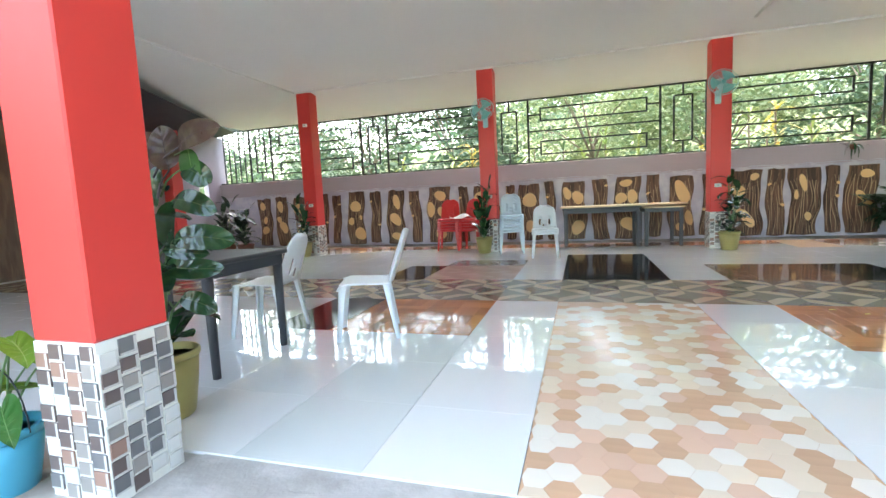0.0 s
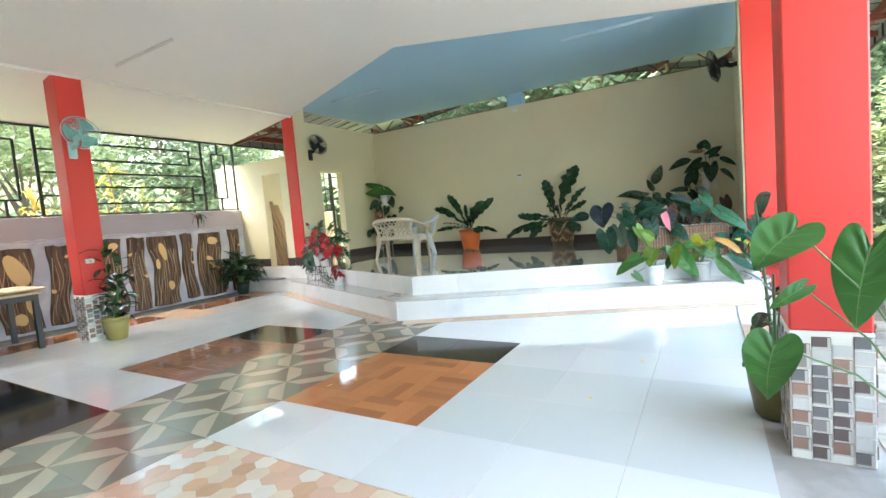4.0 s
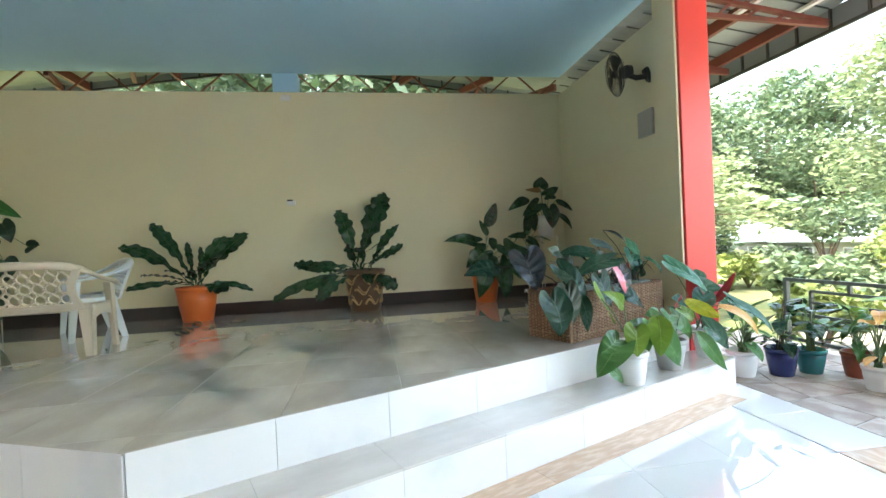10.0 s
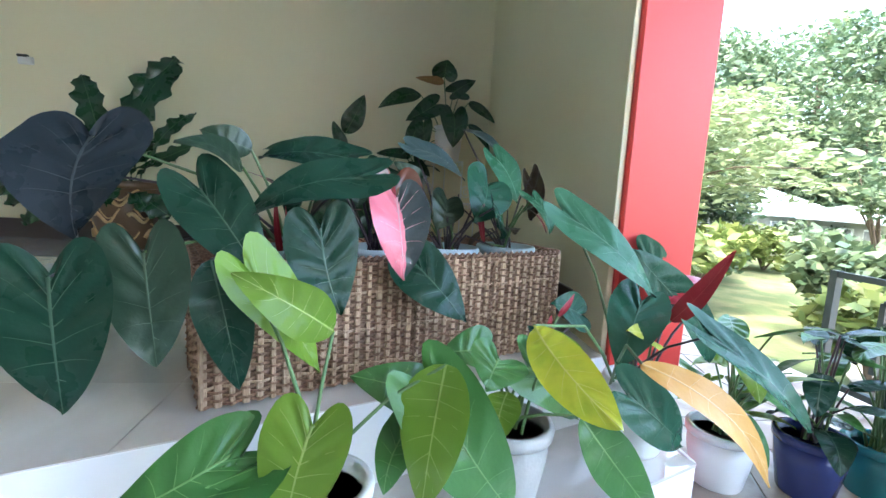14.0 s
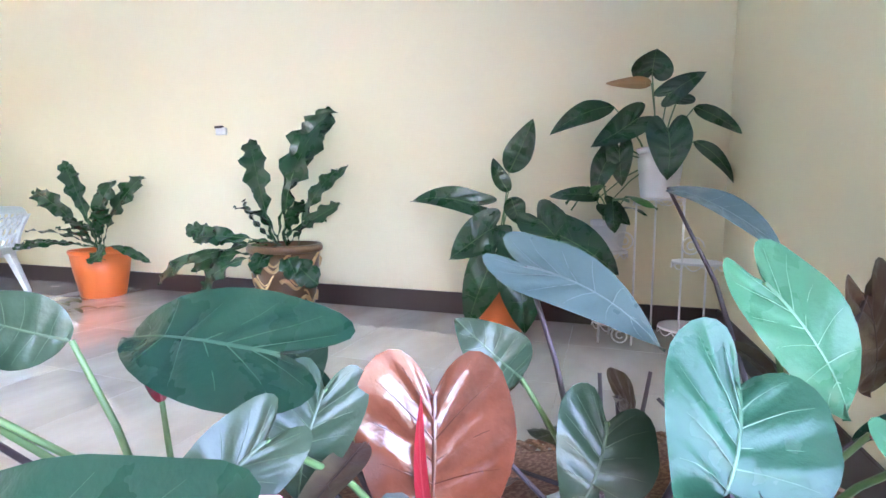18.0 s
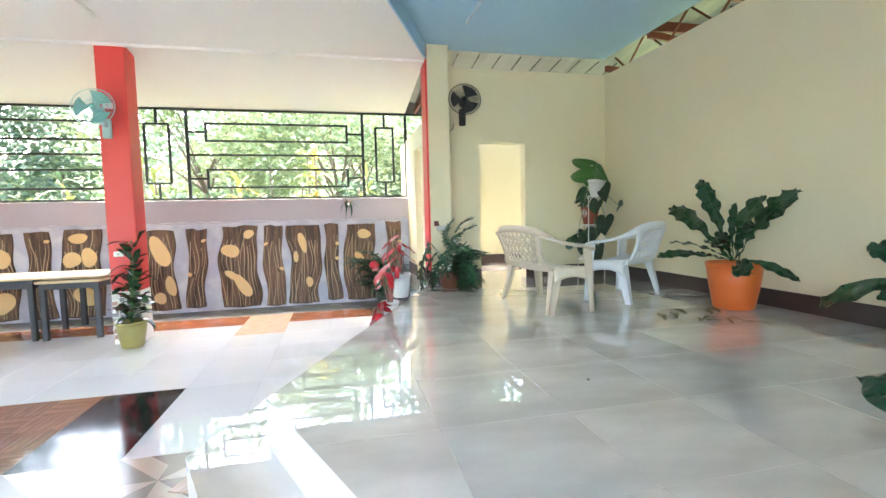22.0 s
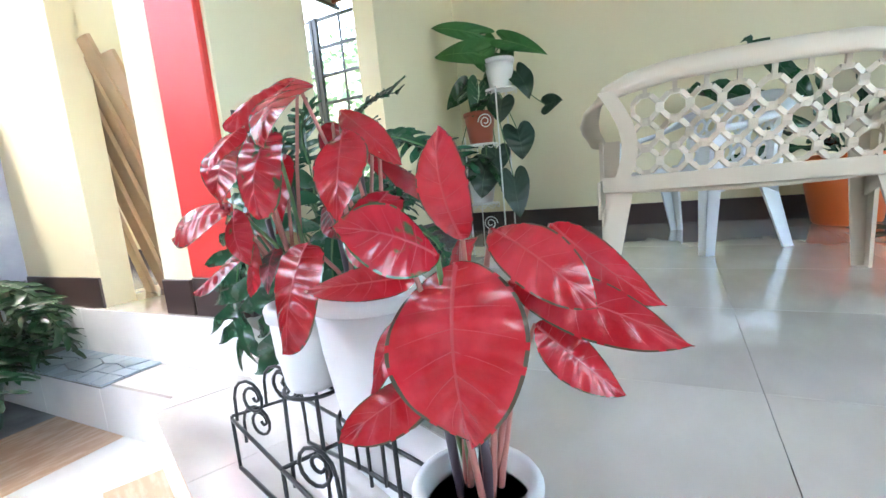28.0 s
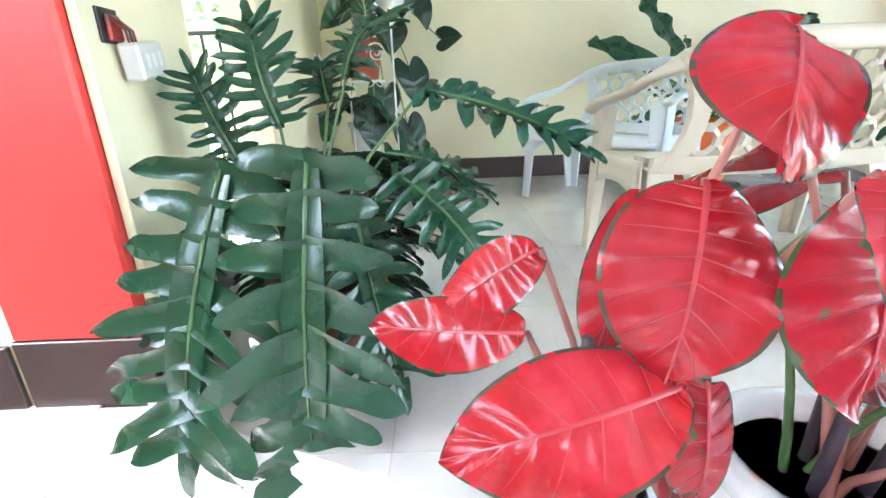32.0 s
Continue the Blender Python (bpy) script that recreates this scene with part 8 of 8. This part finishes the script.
leaf_at(stand_white, (8.420, -2.553, 1.583), (8.360, -2.473, 1.349), 0.144, (-0.92, -0.00, 0.40), "heart", LN, (8.52, -2.80, 1.52))
leaf_at(stand_white, (8.420, -2.502, 1.347), (8.360, -2.230, 1.357), 0.102, (-0.90, -0.05, 0.44), "lance", LN, (8.52, -2.80, 1.52))
leaf_at(stand_white, (8.400, -2.545, 1.301), (8.360, -2.670, 1.197), 0.123, (-0.89, 0.03, 0.46), "heart", LN, (8.52, -2.80, 1.52))
leaf_at(stand_white, (8.520, -2.902, 1.906), (8.500, -2.870, 1.858), 0.188, (-0.95, 0.12, 0.29), "heart", LN, (8.52, -2.80, 1.52))

# stand_left
leaf_at(stand_left, (8.300, 3.907, 2.054), (8.200, 4.271, 2.174), 0.152, (-0.83, -0.51, 0.24), "heart", LM, (8.33, 3.90, 1.72))
leaf_at(stand_left, (8.280, 3.868, 1.903), (8.180, 4.246, 1.933), 0.221, (-0.82, -0.50, 0.27), "heart", LM, (8.33, 3.90, 1.72))
leaf_at(stand_left, (8.300, 3.909, 1.997), (8.240, 3.883, 1.759), 0.229, (-0.84, -0.47, 0.28), "heart", LM, (8.33, 3.90, 1.72))
leaf_at(stand_left, (8.300, 3.718, 1.968), (8.240, 3.396, 1.806), 0.164, (-0.87, -0.42, 0.27), "heart", LM, (8.33, 3.90, 1.72))
leaf_at(stand_left, (8.340, 3.773, 1.897), (8.300, 3.693, 1.770), 0.170, (-0.85, -0.44, 0.29), "heart", LM, (8.33, 3.90, 1.72))
leaf_at(stand_left, (8.280, 3.941, 1.684), (8.220, 3.982, 1.425), 0.185, (-0.81, -0.47, 0.34), "heart", LV, (8.33, 3.90, 1.72))
leaf_at(stand_left, (8.300, 4.054, 1.698), (8.240, 4.210, 1.544), 0.166, (-0.80, -0.50, 0.33), "heart", LN, (8.33, 3.90, 1.72))
leaf_at(stand_left, (8.360, 3.662, 1.744), (8.320, 3.558, 1.535), 0.190, (-0.85, -0.41, 0.32), "heart", LDK, (8.33, 3.90, 1.72))
leaf_at(stand_left, (8.220, 4.206, 0.966), (8.160, 4.270, 1.059), 0.239, (-0.76, -0.50, 0.42), "heart", LN, (8.33, 3.90, 1.72))
leaf_at(stand_left, (8.300, 4.075, 1.139), (8.260, 4.088, 1.051), 0.178, (-0.78, -0.47, 0.41), "heart", LDK, (8.33, 3.90, 1.72))
leaf_at(stand_left, (8.260, 3.919, 1.076), (8.200, 3.960, 0.819), 0.266, (-0.78, -0.45, 0.43), "heart", LDK, (8.33, 3.90, 1.72))
leaf_at(stand_left, (8.340, 3.861, 1.188), (8.300, 3.879, 0.987), 0.232, (-0.80, -0.44, 0.41), "heart", LDK, (8.33, 3.90, 1.72))
leaf_at(stand_left, (8.400, 3.696, 1.324), (8.360, 3.652, 1.094), 0.251, (-0.82, -0.41, 0.39), "heart", LDK, (8.33, 3.90, 1.72))
leaf_at(stand_left, (8.460, 3.475, 1.479), (8.420, 3.341, 1.493), 0.166, (-0.86, -0.37, 0.35), "heart", LDK, (8.33, 3.90, 1.72))
leaf_at(stand_left, (8.300, 3.720, 0.955), (8.240, 3.668, 0.649), 0.226, (-0.79, -0.41, 0.46), "heart", LDK, (8.33, 3.90, 1.72))
leaf_at(stand_left, (8.340, 3.784, 1.557), (8.300, 3.801, 1.386), 0.195, (-0.83, -0.44, 0.35), "heart", LDK, (8.33, 3.90, 1.72))



leaf_at(pot_teal, (5.377, -2.832, 0.774), (5.306, -3.103, 0.551), 0.075, (-0.50, 0.30, 0.70), "lance", LO, (5.93, -3.10, 0.48))
leaf_at(pot_teal, (5.676, -3.210, 0.738), (5.590, -3.477, 0.503), 0.130, (-0.40, 0.20, 0.80), "heart", LT, (5.93, -3.10, 0.48))
leaf_at(pot_teal, (5.452, -2.634, 0.825), (5.223, -2.713, 0.727), 0.100, (-0.50, 0.50, 0.70), "ovate", LY, (5.93, -3.10, 0.48))
leaf_at(pot_teal, (5.955, -3.284, 0.699), (5.805, -3.346, 0.960), 0.070, (-0.60, 0.50, 0.50), "lance", LR, (5.93, -3.10, 0.48))
leaf_at(pot_teal, (5.990, -2.913, 1.024), (5.905, -3.190, 0.790), 0.165, (-0.60, 0.10, 0.75), "heart", LTP, (5.93, -3.10, 0.48))
spread(nest_dragon, (8.40, -0.33, 1.00), 6, "strap", LN, (0.38, 0.55), (0.17, 0.24), 71, rise=(0.0, 0.03), reach=(0.03, 0.06), droop=(-1.0, 0.5), arc=(110, 290))
spread(nest_red, (8.42, 1.66, 0.93), 6, "strap", LN, (0.36, 0.55), (0.15, 0.21), 72, rise=(0.0, 0.03), reach=(0.03, 0.06), droop=(-1.0, 0.1), arc=(80, 280))

# ---- mosaic column bases, porch flags ----
MOS = [mat("mosaic_" + n, c, 0.3, 0.12, 12, rand=0.08) for n, c in (("white", (0.66, 0.65, 0.62)), ("tan", (0.34, 0.20, 0.15)), ("grey", (0.17, 0.165, 0.165)), ("brown", (0.15, 0.11, 0.10)), ("stone", (0.30, 0.27, 0.245)))]
MOS_EDGE = mat("mosaic_pale_edge", (0.62, 0.60, 0.56), 0.3, 0.1, 12)


def mosaic_tile(w, h, m):
    """A small tile whose right and lower sides carry a pale printed edge."""
    me = Mesh().box((0.002, 0, 0.002), (w, 0.007, h), 0.0015)
    me.slot = 1
    me.box((w - 0.013, -0.0006, 0.003), (w - 0.002, 0.004, h - 0.002))
    me.box((0.004, -0.0006, 0.003), (w - 0.014, 0.004, 0.010))
    return me.data("mosaic_tile", [m, MOS_EDGE])


mosaic_data = [[mosaic_tile(w, h, m) for w, h in ((0.073, 0.064), (0.066, 0.062), (0.072, 0.056))] for m in MOS]
mr = random.Random(9)


def mosaic(ci, sides):
    """Small tiles of uneven size and depth on the faces of a column's base."""
    cx, cy, z0, zb = COLS[ci]
    z0 = max(z0, -0.03)
    base = column_obs[ci].children[0]
    rows = int((zb - z0 - 0.01) / 0.066) + 1
    for rz in sides:
        m = pose(cx, cy, 0, 0, 0, rz) @ Matrix.Translation((-0.150, -0.158, z0))
        for c in range(4):
            sh = 0.033 * (c % 2)
            for r in range(rows):
                z = r * 0.066 + sh - 0.012
                if z + 0.066 > zb - z0 or z < 0:
                    continue
                k = mr.choices((0, 1, 2, 3, 4), (2.0, 2.4, 2.2, 1.8, 1.6))[0]
                part("mosaic_tile", mosaic_data[k][mr.randrange(3)], None, base, m=m @ Matrix.Translation((c * 0.075 + mr.uniform(0, 0.004), mr.uniform(-0.003, 0.002), z)))


mosaic(5, (0, 90))
mosaic(6, (0, 180, -90))
for ci in (0, 1, 2):
    mosaic(ci, (0, 90, -90) if ci == 1 else (0, -90) if ci == 0 else (0, 90))

M_FLAG = mat("porch_flagstone", (0.33, 0.275, 0.23), 0.6, 0.2, 5, 0.2, 40, rand=0.25, color2=(0.45, 0.41, 0.36))
fr = random.Random(17)


def flags(x0, x1, y0, y1, nx, ny, z, material, parent, name="flagstone", gap=0.012):
    """Irregular four-sided stones filling a rectangle."""
    pts = {}
    for i in range(nx + 1):
        for j in range(ny + 1):
            jx = 0 if i in (0, nx) else fr.uniform(-0.32, 0.32) * (x1 - x0) / nx
            jy = 0 if j in (0, ny) else fr.uniform(-0.32, 0.32) * (y1 - y0) / ny
            pts[i, j] = (x0 + (x1 - x0) * i / nx + jx, y0 + (y1 - y0) * j / ny + jy)
    for i in range(nx):
        for j in range(ny):
            q = [pts[i, j], pts[i + 1, j], pts[i + 1, j + 1], pts[i, j + 1]]
            cx, cy = sum(p[0] for p in q) / 4, sum(p[1] for p in q) / 4
            o = []
            for p in q:
                d = math.hypot(p[0] - cx, p[1] - cy)
                o.append(((p[0] - cx) * (1 - gap / d), (p[1] - cy) * (1 - gap / d)))
            part(name, Mesh().prism(o, -0.01, 0.006 + fr.uniform(0, 0.003)), material, parent, m=pose(cx, cy, z))


flags(2.2, 9.5, -5.18, -3.46, 18, 5, -0.014, M_FLAG, porch)
flags(-5.4, -1.38, -5.18, -3.05, 10, 6, -0.014, M_FLAG, porch)
M_BLUESTONE = mat("blue_grey_stone_tile", (0.26, 0.34, 0.40), 0.35, 0.12, 8, rand=0.2)
bs = part("stone_bed", Mesh().box((5.80, 4.80, 0.249), (6.07, 5.62, 0.252)), M_STONEGREY, stage_step)
flags(5.80, 6.07, 4.80, 5.62, 3, 8, 0.2545, M_BLUESTONE, stage_step, "stone_tile", 0.005)
for i in range(3):
    part("porch_tile", Mesh().box((3.1 + i * 0.54, -3.58, -0.016), (3.1 + (i + 1) * 0.54 - 0.003, -3.02, -0.002), 0.002), M_TAN, porch)
for i in range(3):
    part("porch_tile", Mesh().box((4.73 + i * 0.55, -3.45, -0.016), (4.73 + (i + 1) * 0.55 - 0.003, -3.02, -0.002), 0.002), M_WHITETILE, porch)

# ---- tiles ----
T = 0.6


def special(x, y):
    """The kind of floor tile whose lower corner is at (x, y)."""
    xm = 1.2 - (x + T) if x < 0 else x      # mirrored about the hexagon strip
    if -3.0 <= y < -0.01 and 0 <= x < 1.19:
        return "hex"
    if -0.01 <= y < 1.19:
        return "geo"
    if -1.21 <= y < -0.01 and 1.79 <= xm < 2.99:
        return "orange"
    if -1.21 <= y < -0.01 and 2.99 <= xm < 3.59:
        return "black"
    if 1.19 <= y < 2.39 and 1.79 <= xm < 2.99:
        return "brown" if x > 0 else "rose"
    if 1.19 <= y < 2.39 and 2.99 <= xm < 3.59:
        return "black"
    if 1.19 <= y < 3.59 and 0 <= x < 1.19:
        return "black"
    if 2.39 <= y < 2.99 and -1.81 <= x < -0.61:
        return "stone"
    if y > 4.79 and y < 5.39:
        return "wood"
    if y >= 5.39:
        return "screed"
    if y < -1.21 and (1.79 <= x < 2.99 or -1.21 <= x < -0.61):
        return "grey"
    return "white"


def slab(w, d, b=0.0008, h=0.012):
    return Mesh().box((0.0006, 0.0006, -h), (w - 0.0006, d - 0.0006, 0), b)


tile_data = {k: slab(T, T).data("tile", m) for k, m in (("white", M_WHITETILE), ("grey", M_GREYTILE), ("black", M_BLACKTILE), ("rose", M_ROSE), ("stone", M_STONEGREY), ("wood", M_BROWNX), ("screed", M_SCREED), ("tan", M_TAN))}
plank = {k: Mesh().box((0.0006, 0.0006, -0.012), (0.2994, 0.0994, 0), 0.0015).data("tile", m) for k, m in (("orange", M_ORANGE), ("brown", M_BROWNT))}


def geo_tile():
    me = Mesh()
    me.slot = 1
    me.box((0.001, 0.001, -0.012), (T - 0.001, T - 0.001, -0.0008))
    tri = 0.3
    # four diagonal squares meet on the tile; each is a flat pyramid of four sides and a top
    for cx, cy, odd in ((0.3, 0.0, 0), (0.0, 0.3, 1), (0.6, 0.3, 1), (0.3, 0.6, 0)):
        cor = [(cx + tri, cy), (cx, cy + tri), (cx - tri, cy), (cx, cy - tri)]
        inn = [(cx + (px - cx) * 0.46, cy + (py - cy) * 0.46) for px, py in cor]
        for k in range(4):
            q = [cor[k], cor[(k + 1) % 4], inn[(k + 1) % 4], inn[k]]
            me.slot = ((0, 2, 0, 1), (2, 0, 1, 0))[odd][k]
            clip(me, q)
        me.slot = (1, 2)[odd]
        clip(me, inn)
    return me.data("tile", [M_GTAN, M_GBROWN, M_GOLIVE])


def clip(me, q):
    """Adds the part of a polygon that lies on the tile."""
    for ax, lim, sg in ((0, 0.001, 1), (0, T - 0.001, -1), (1, 0.001, 1), (1, T - 0.001, -1)):
        out = []
        for i in range(len(q)):
            a, b = q[i - 1], q[i]
            da, db = (a[ax] - lim) * sg, (b[ax] - lim) * sg
            if da >= 0:
                out.append(a)
            if (da > 0 > db) or (da < 0 < db):
                t = da / (da - db)
                out.append((a[0] + (b[0] - a[0]) * t, a[1] + (b[1] - a[1]) * t))
        q = out
        if len(q) < 3:
            return
    if abs(sum(q[i - 1][0] * q[i][1] - q[i][0] * q[i - 1][1] for i in range(len(q)))) > 1e-5:
        me.add([(x, y, 0) for x, y in q], [tuple(range(len(q)))])


geo_data = geo_tile()


def put(data, x, y, z=0.0, rz=0.0, parent=floor):
    return part("tile", data, None, parent, m=pose(x, y, z, 0, 0, rz))


far = Mesh()
for i in range(-15, 10):
    for j in range(-5, 11):
        x, y = i * T, j * T
        k = special(x + 0.001, y + 0.001)
        if k == "hex" or x + T > front(y + T / 2) + 0.7 and y < 4.3:
            continue
        if x < -7 and k == "white":
            far.box((x + 0.001, y + 0.001, -0.012), (x + T - 0.001, y + T - 0.001, 0), 0.002)
        elif k == "geo":
            put(geo_data, x, y)
        elif k in ("orange", "brown"):
            # basket weave of three planks each way
            for a in (0, 1):
                for b in (0, 1):
                    for c in range(3):
                        if (a + b + i + j) % 2:
                            put(plank[k], x + 0.3 * a, y + 0.3 * b + 0.1 * c)
                        else:
                            put(plank[k], x + 0.3 * a + 0.1 * (c + 1), y + 0.3 * b, 0, 90)
        elif k == "wood":
            put(tile_data["tan" if 3.59 < x < 4.19 or x > 5.39 else "wood"], x, y)
        elif k == "white" and 3.59 < x < 4.19 and 4.19 - 0.01 < y < 4.79:
            put(tile_data["tan"], x, y)
        else:
            put(tile_data[k], x, y)
part("far_tiles", far, M_WHITETILE, floor)["kind"] = "stuff"

# strip of hexagons
R = 1.2 / 18
HX = [(R * 0.99 * math.cos(a * math.pi / 3), R * 0.99 * math.sin(a * math.pi / 3)) for a in range(6)]
hexm = [Mesh().prism(HX, -0.012, 0.0).data("hexagon_tile", m) for m in M_HEX]
hr = random.Random(3)
for c in range(12):
    for r in range(27):
        x, y = (c + 0.5) * 0.1, -3.0 + (r + 0.5 * (c % 2)) * R * math.sqrt(3)
        k = hr.choices((0, 1, 2, 3), (3, 3, 3, 2.4))[0]
        if 0 < c < 11 and -2.93 < y < -0.07:
            part("hexagon_tile", hexm[k], None, floor, m=pose(x, y, 0))
            continue
        q = []
        for px, py in HX:
            q.append((min(1.1985, max(0.0015, x + px)) - x, min(-0.0015, max(-2.9985, y + py)) - y))
        if max(p[1] for p in q) - min(p[1] for p in q) > 0.004:
            part("hexagon_tile", Mesh().prism(q, -0.012, 0.0), M_HEX[k], floor, m=pose(x, y, 0))
part("strip_bed", Mesh().box((0.002, -2.998, -0.012), (1.198, -0.002, -0.0015)), M_HEX[1], floor)

# border of wood-look tile along the step
for s in (1, -1):
    L = math.hypot(SL, 1) * 3.74
    ang = math.degrees(math.atan2(s, SL))
    n = 6
    for k in range(n):
        m = Matrix.Translation((CX - 0.004, CY, 0)) @ pose(0, 0, 0, 0, 0, ang)
        y0 = 0.012 if s > 0 else -0.20
        bdm = Mesh().box((L * k / n + 0.001 + (0.08 if k == 0 else 0), y0, 0.001), (L * (k + 1) / n - 0.001, y0 + 0.188, 0.006), 0.001)
        part("border_tile", bdm.data("border_tile", M_TAN), None, floor, m=m)

# risers and treads of the two terraces


def run_tiles(a, b, off_in, z0, z1, tread, parent, step=0.6, cut=(0, 0)):
    """Tiles a riser from a to b and its tread, which is off_in deep."""
    a, b = Vector((*a, 0)), Vector((*b, 0))
    d = b - a
    L = d.length
    n = max(1, round(L / step))
    m = Matrix.Translation(a) @ pose(0, 0, 0, 0, 0, math.degrees(math.atan2(d.y, d.x)))
    for k in range(n):
        s, e = L * k / n, L * (k + 1) / n
        part("riser_tile", Mesh().box((s + 0.001, -0.012, z0), (e - 0.001, 0.0, z1 - 0.003), 0.0015), M_RISER, parent, m=m)
        if tread:
            k0, k1 = (cut[0] if k == 0 else 0), (cut[1] if k == n - 1 else 0)
            q = [(s + 0.001, -0.014), (e - 0.001, -0.014), (e - 0.001 + k1 * off_in, off_in), (s + 0.001 + k0 * off_in, off_in)]
            part("tread_tile", Mesh().prism(q, z1 - 0.012, z1), M_STAGE, parent, m=m)


run_tiles((5.86, 4.36), (front(4.30), 4.30), 0.42, 0.0, 0.25, False, stage_step)
part("tread_tile", Mesh().prism([(5.735, 4.315), (6.09, 4.15), (6.09, 4.365), (5.86, 4.373)], 0.238, 0.25), M_STAGE, stage_step)
run_tiles((front(4.30), 4.30), (CX, CY), 0.42, 0.0, 0.25, True, stage_step, cut=(0.0, -0.42))
run_tiles((CX, CY), (front(-3.36), -3.36), 0.42, 0.0, 0.25, True, stage_step, cut=(0.42, 0))
run_tiles((5.86, YM), (5.86, 4.36), 0.23, 0.0, 0.25, True, stage_step)
run_tiles((front(-3.36), -3.36), (6.5, -3.36), 0.2, 0.0, 0.25, False, stage_step)
run_tiles((6.08, YM), (6.08, 4.26), 0.0, 0.25, 0.5, False, stage)
run_tiles((6.08, 4.26), (front(4.20, UP), 4.20), 0.0, 0.25, 0.5, False, stage)
run_tiles((front(4.20, UP), 4.20), (CX + UP, CY), 0.0, 0.25, 0.5, False, stage)
run_tiles((CX + UP, CY), (front(-3.2, UP), -3.2), 0.0, 0.25, 0.5, False, stage)
stile = slab(T, T)
stile_data = stile.data("tile", M_STAGE)


def clip_poly(q, inside):
    """Clips a polygon against half-planes a x + b y <= c."""
    for a, b, c in inside:
        out = []
        for i in range(len(q)):
            p, r = q[i - 1], q[i]
            dp, dr = c - a * p[0] - b * p[1], c - a * r[0] - b * r[1]
            if dp >= 0:
                out.append(p)
            if dp * dr < 0:
                t = dp / (dp - dr)
                out.append((p[0] + (r[0] - p[0]) * t, p[1] + (r[1] - p[1]) * t))
        q = out
        if len(q) < 3:
            return []
    return q


edge = [(-1, SL, -(CX + UP - 0.012) + SL * CY), (-1, -SL, -(CX + UP - 0.012) - SL * CY), (1, 0, XB - 0.015), (0, 1, YN - 0.015), (0, -1, 3.205)]
for i in range(7, 16):
    for j in range(-6, 9):
        x, y = i * T - 0.1, j * T + 0.04
        q = clip_poly([(x + 0.001, y + 0.001), (x + T - 0.001, y + 0.001), (x + T - 0.001, y + T - 0.001), (x + 0.001, y + T - 0.001)], edge)
        if not q:
            continue
        if len(q) == 4 and abs(sum(q[k - 1][0] * q[k][1] - q[k][0] * q[k - 1][1] for k in range(4))) > 2 * 0.99 * 0.358:
            put(stile_data, x, y, 0.5, 0, stage)
        else:
            cx, cy = sum(p[0] for p in q) / len(q), sum(p[1] for p in q) / len(q)
            part("tile", Mesh().prism([(p[0] - cx, p[1] - cy) for p in q], -0.012, 0), M_STAGE, stage, m=pose(cx, cy, 0.5))
part("landing_slab", Mesh().box((6.07, YN, 0.484), (6.9, 6.6, 0.499)), M_STAGE, stage)
part("landing_slab", Mesh().box((6.9, YN + 0.01, 0.484), (8.94, 6.6, 0.498)), M_STAGE, stage)
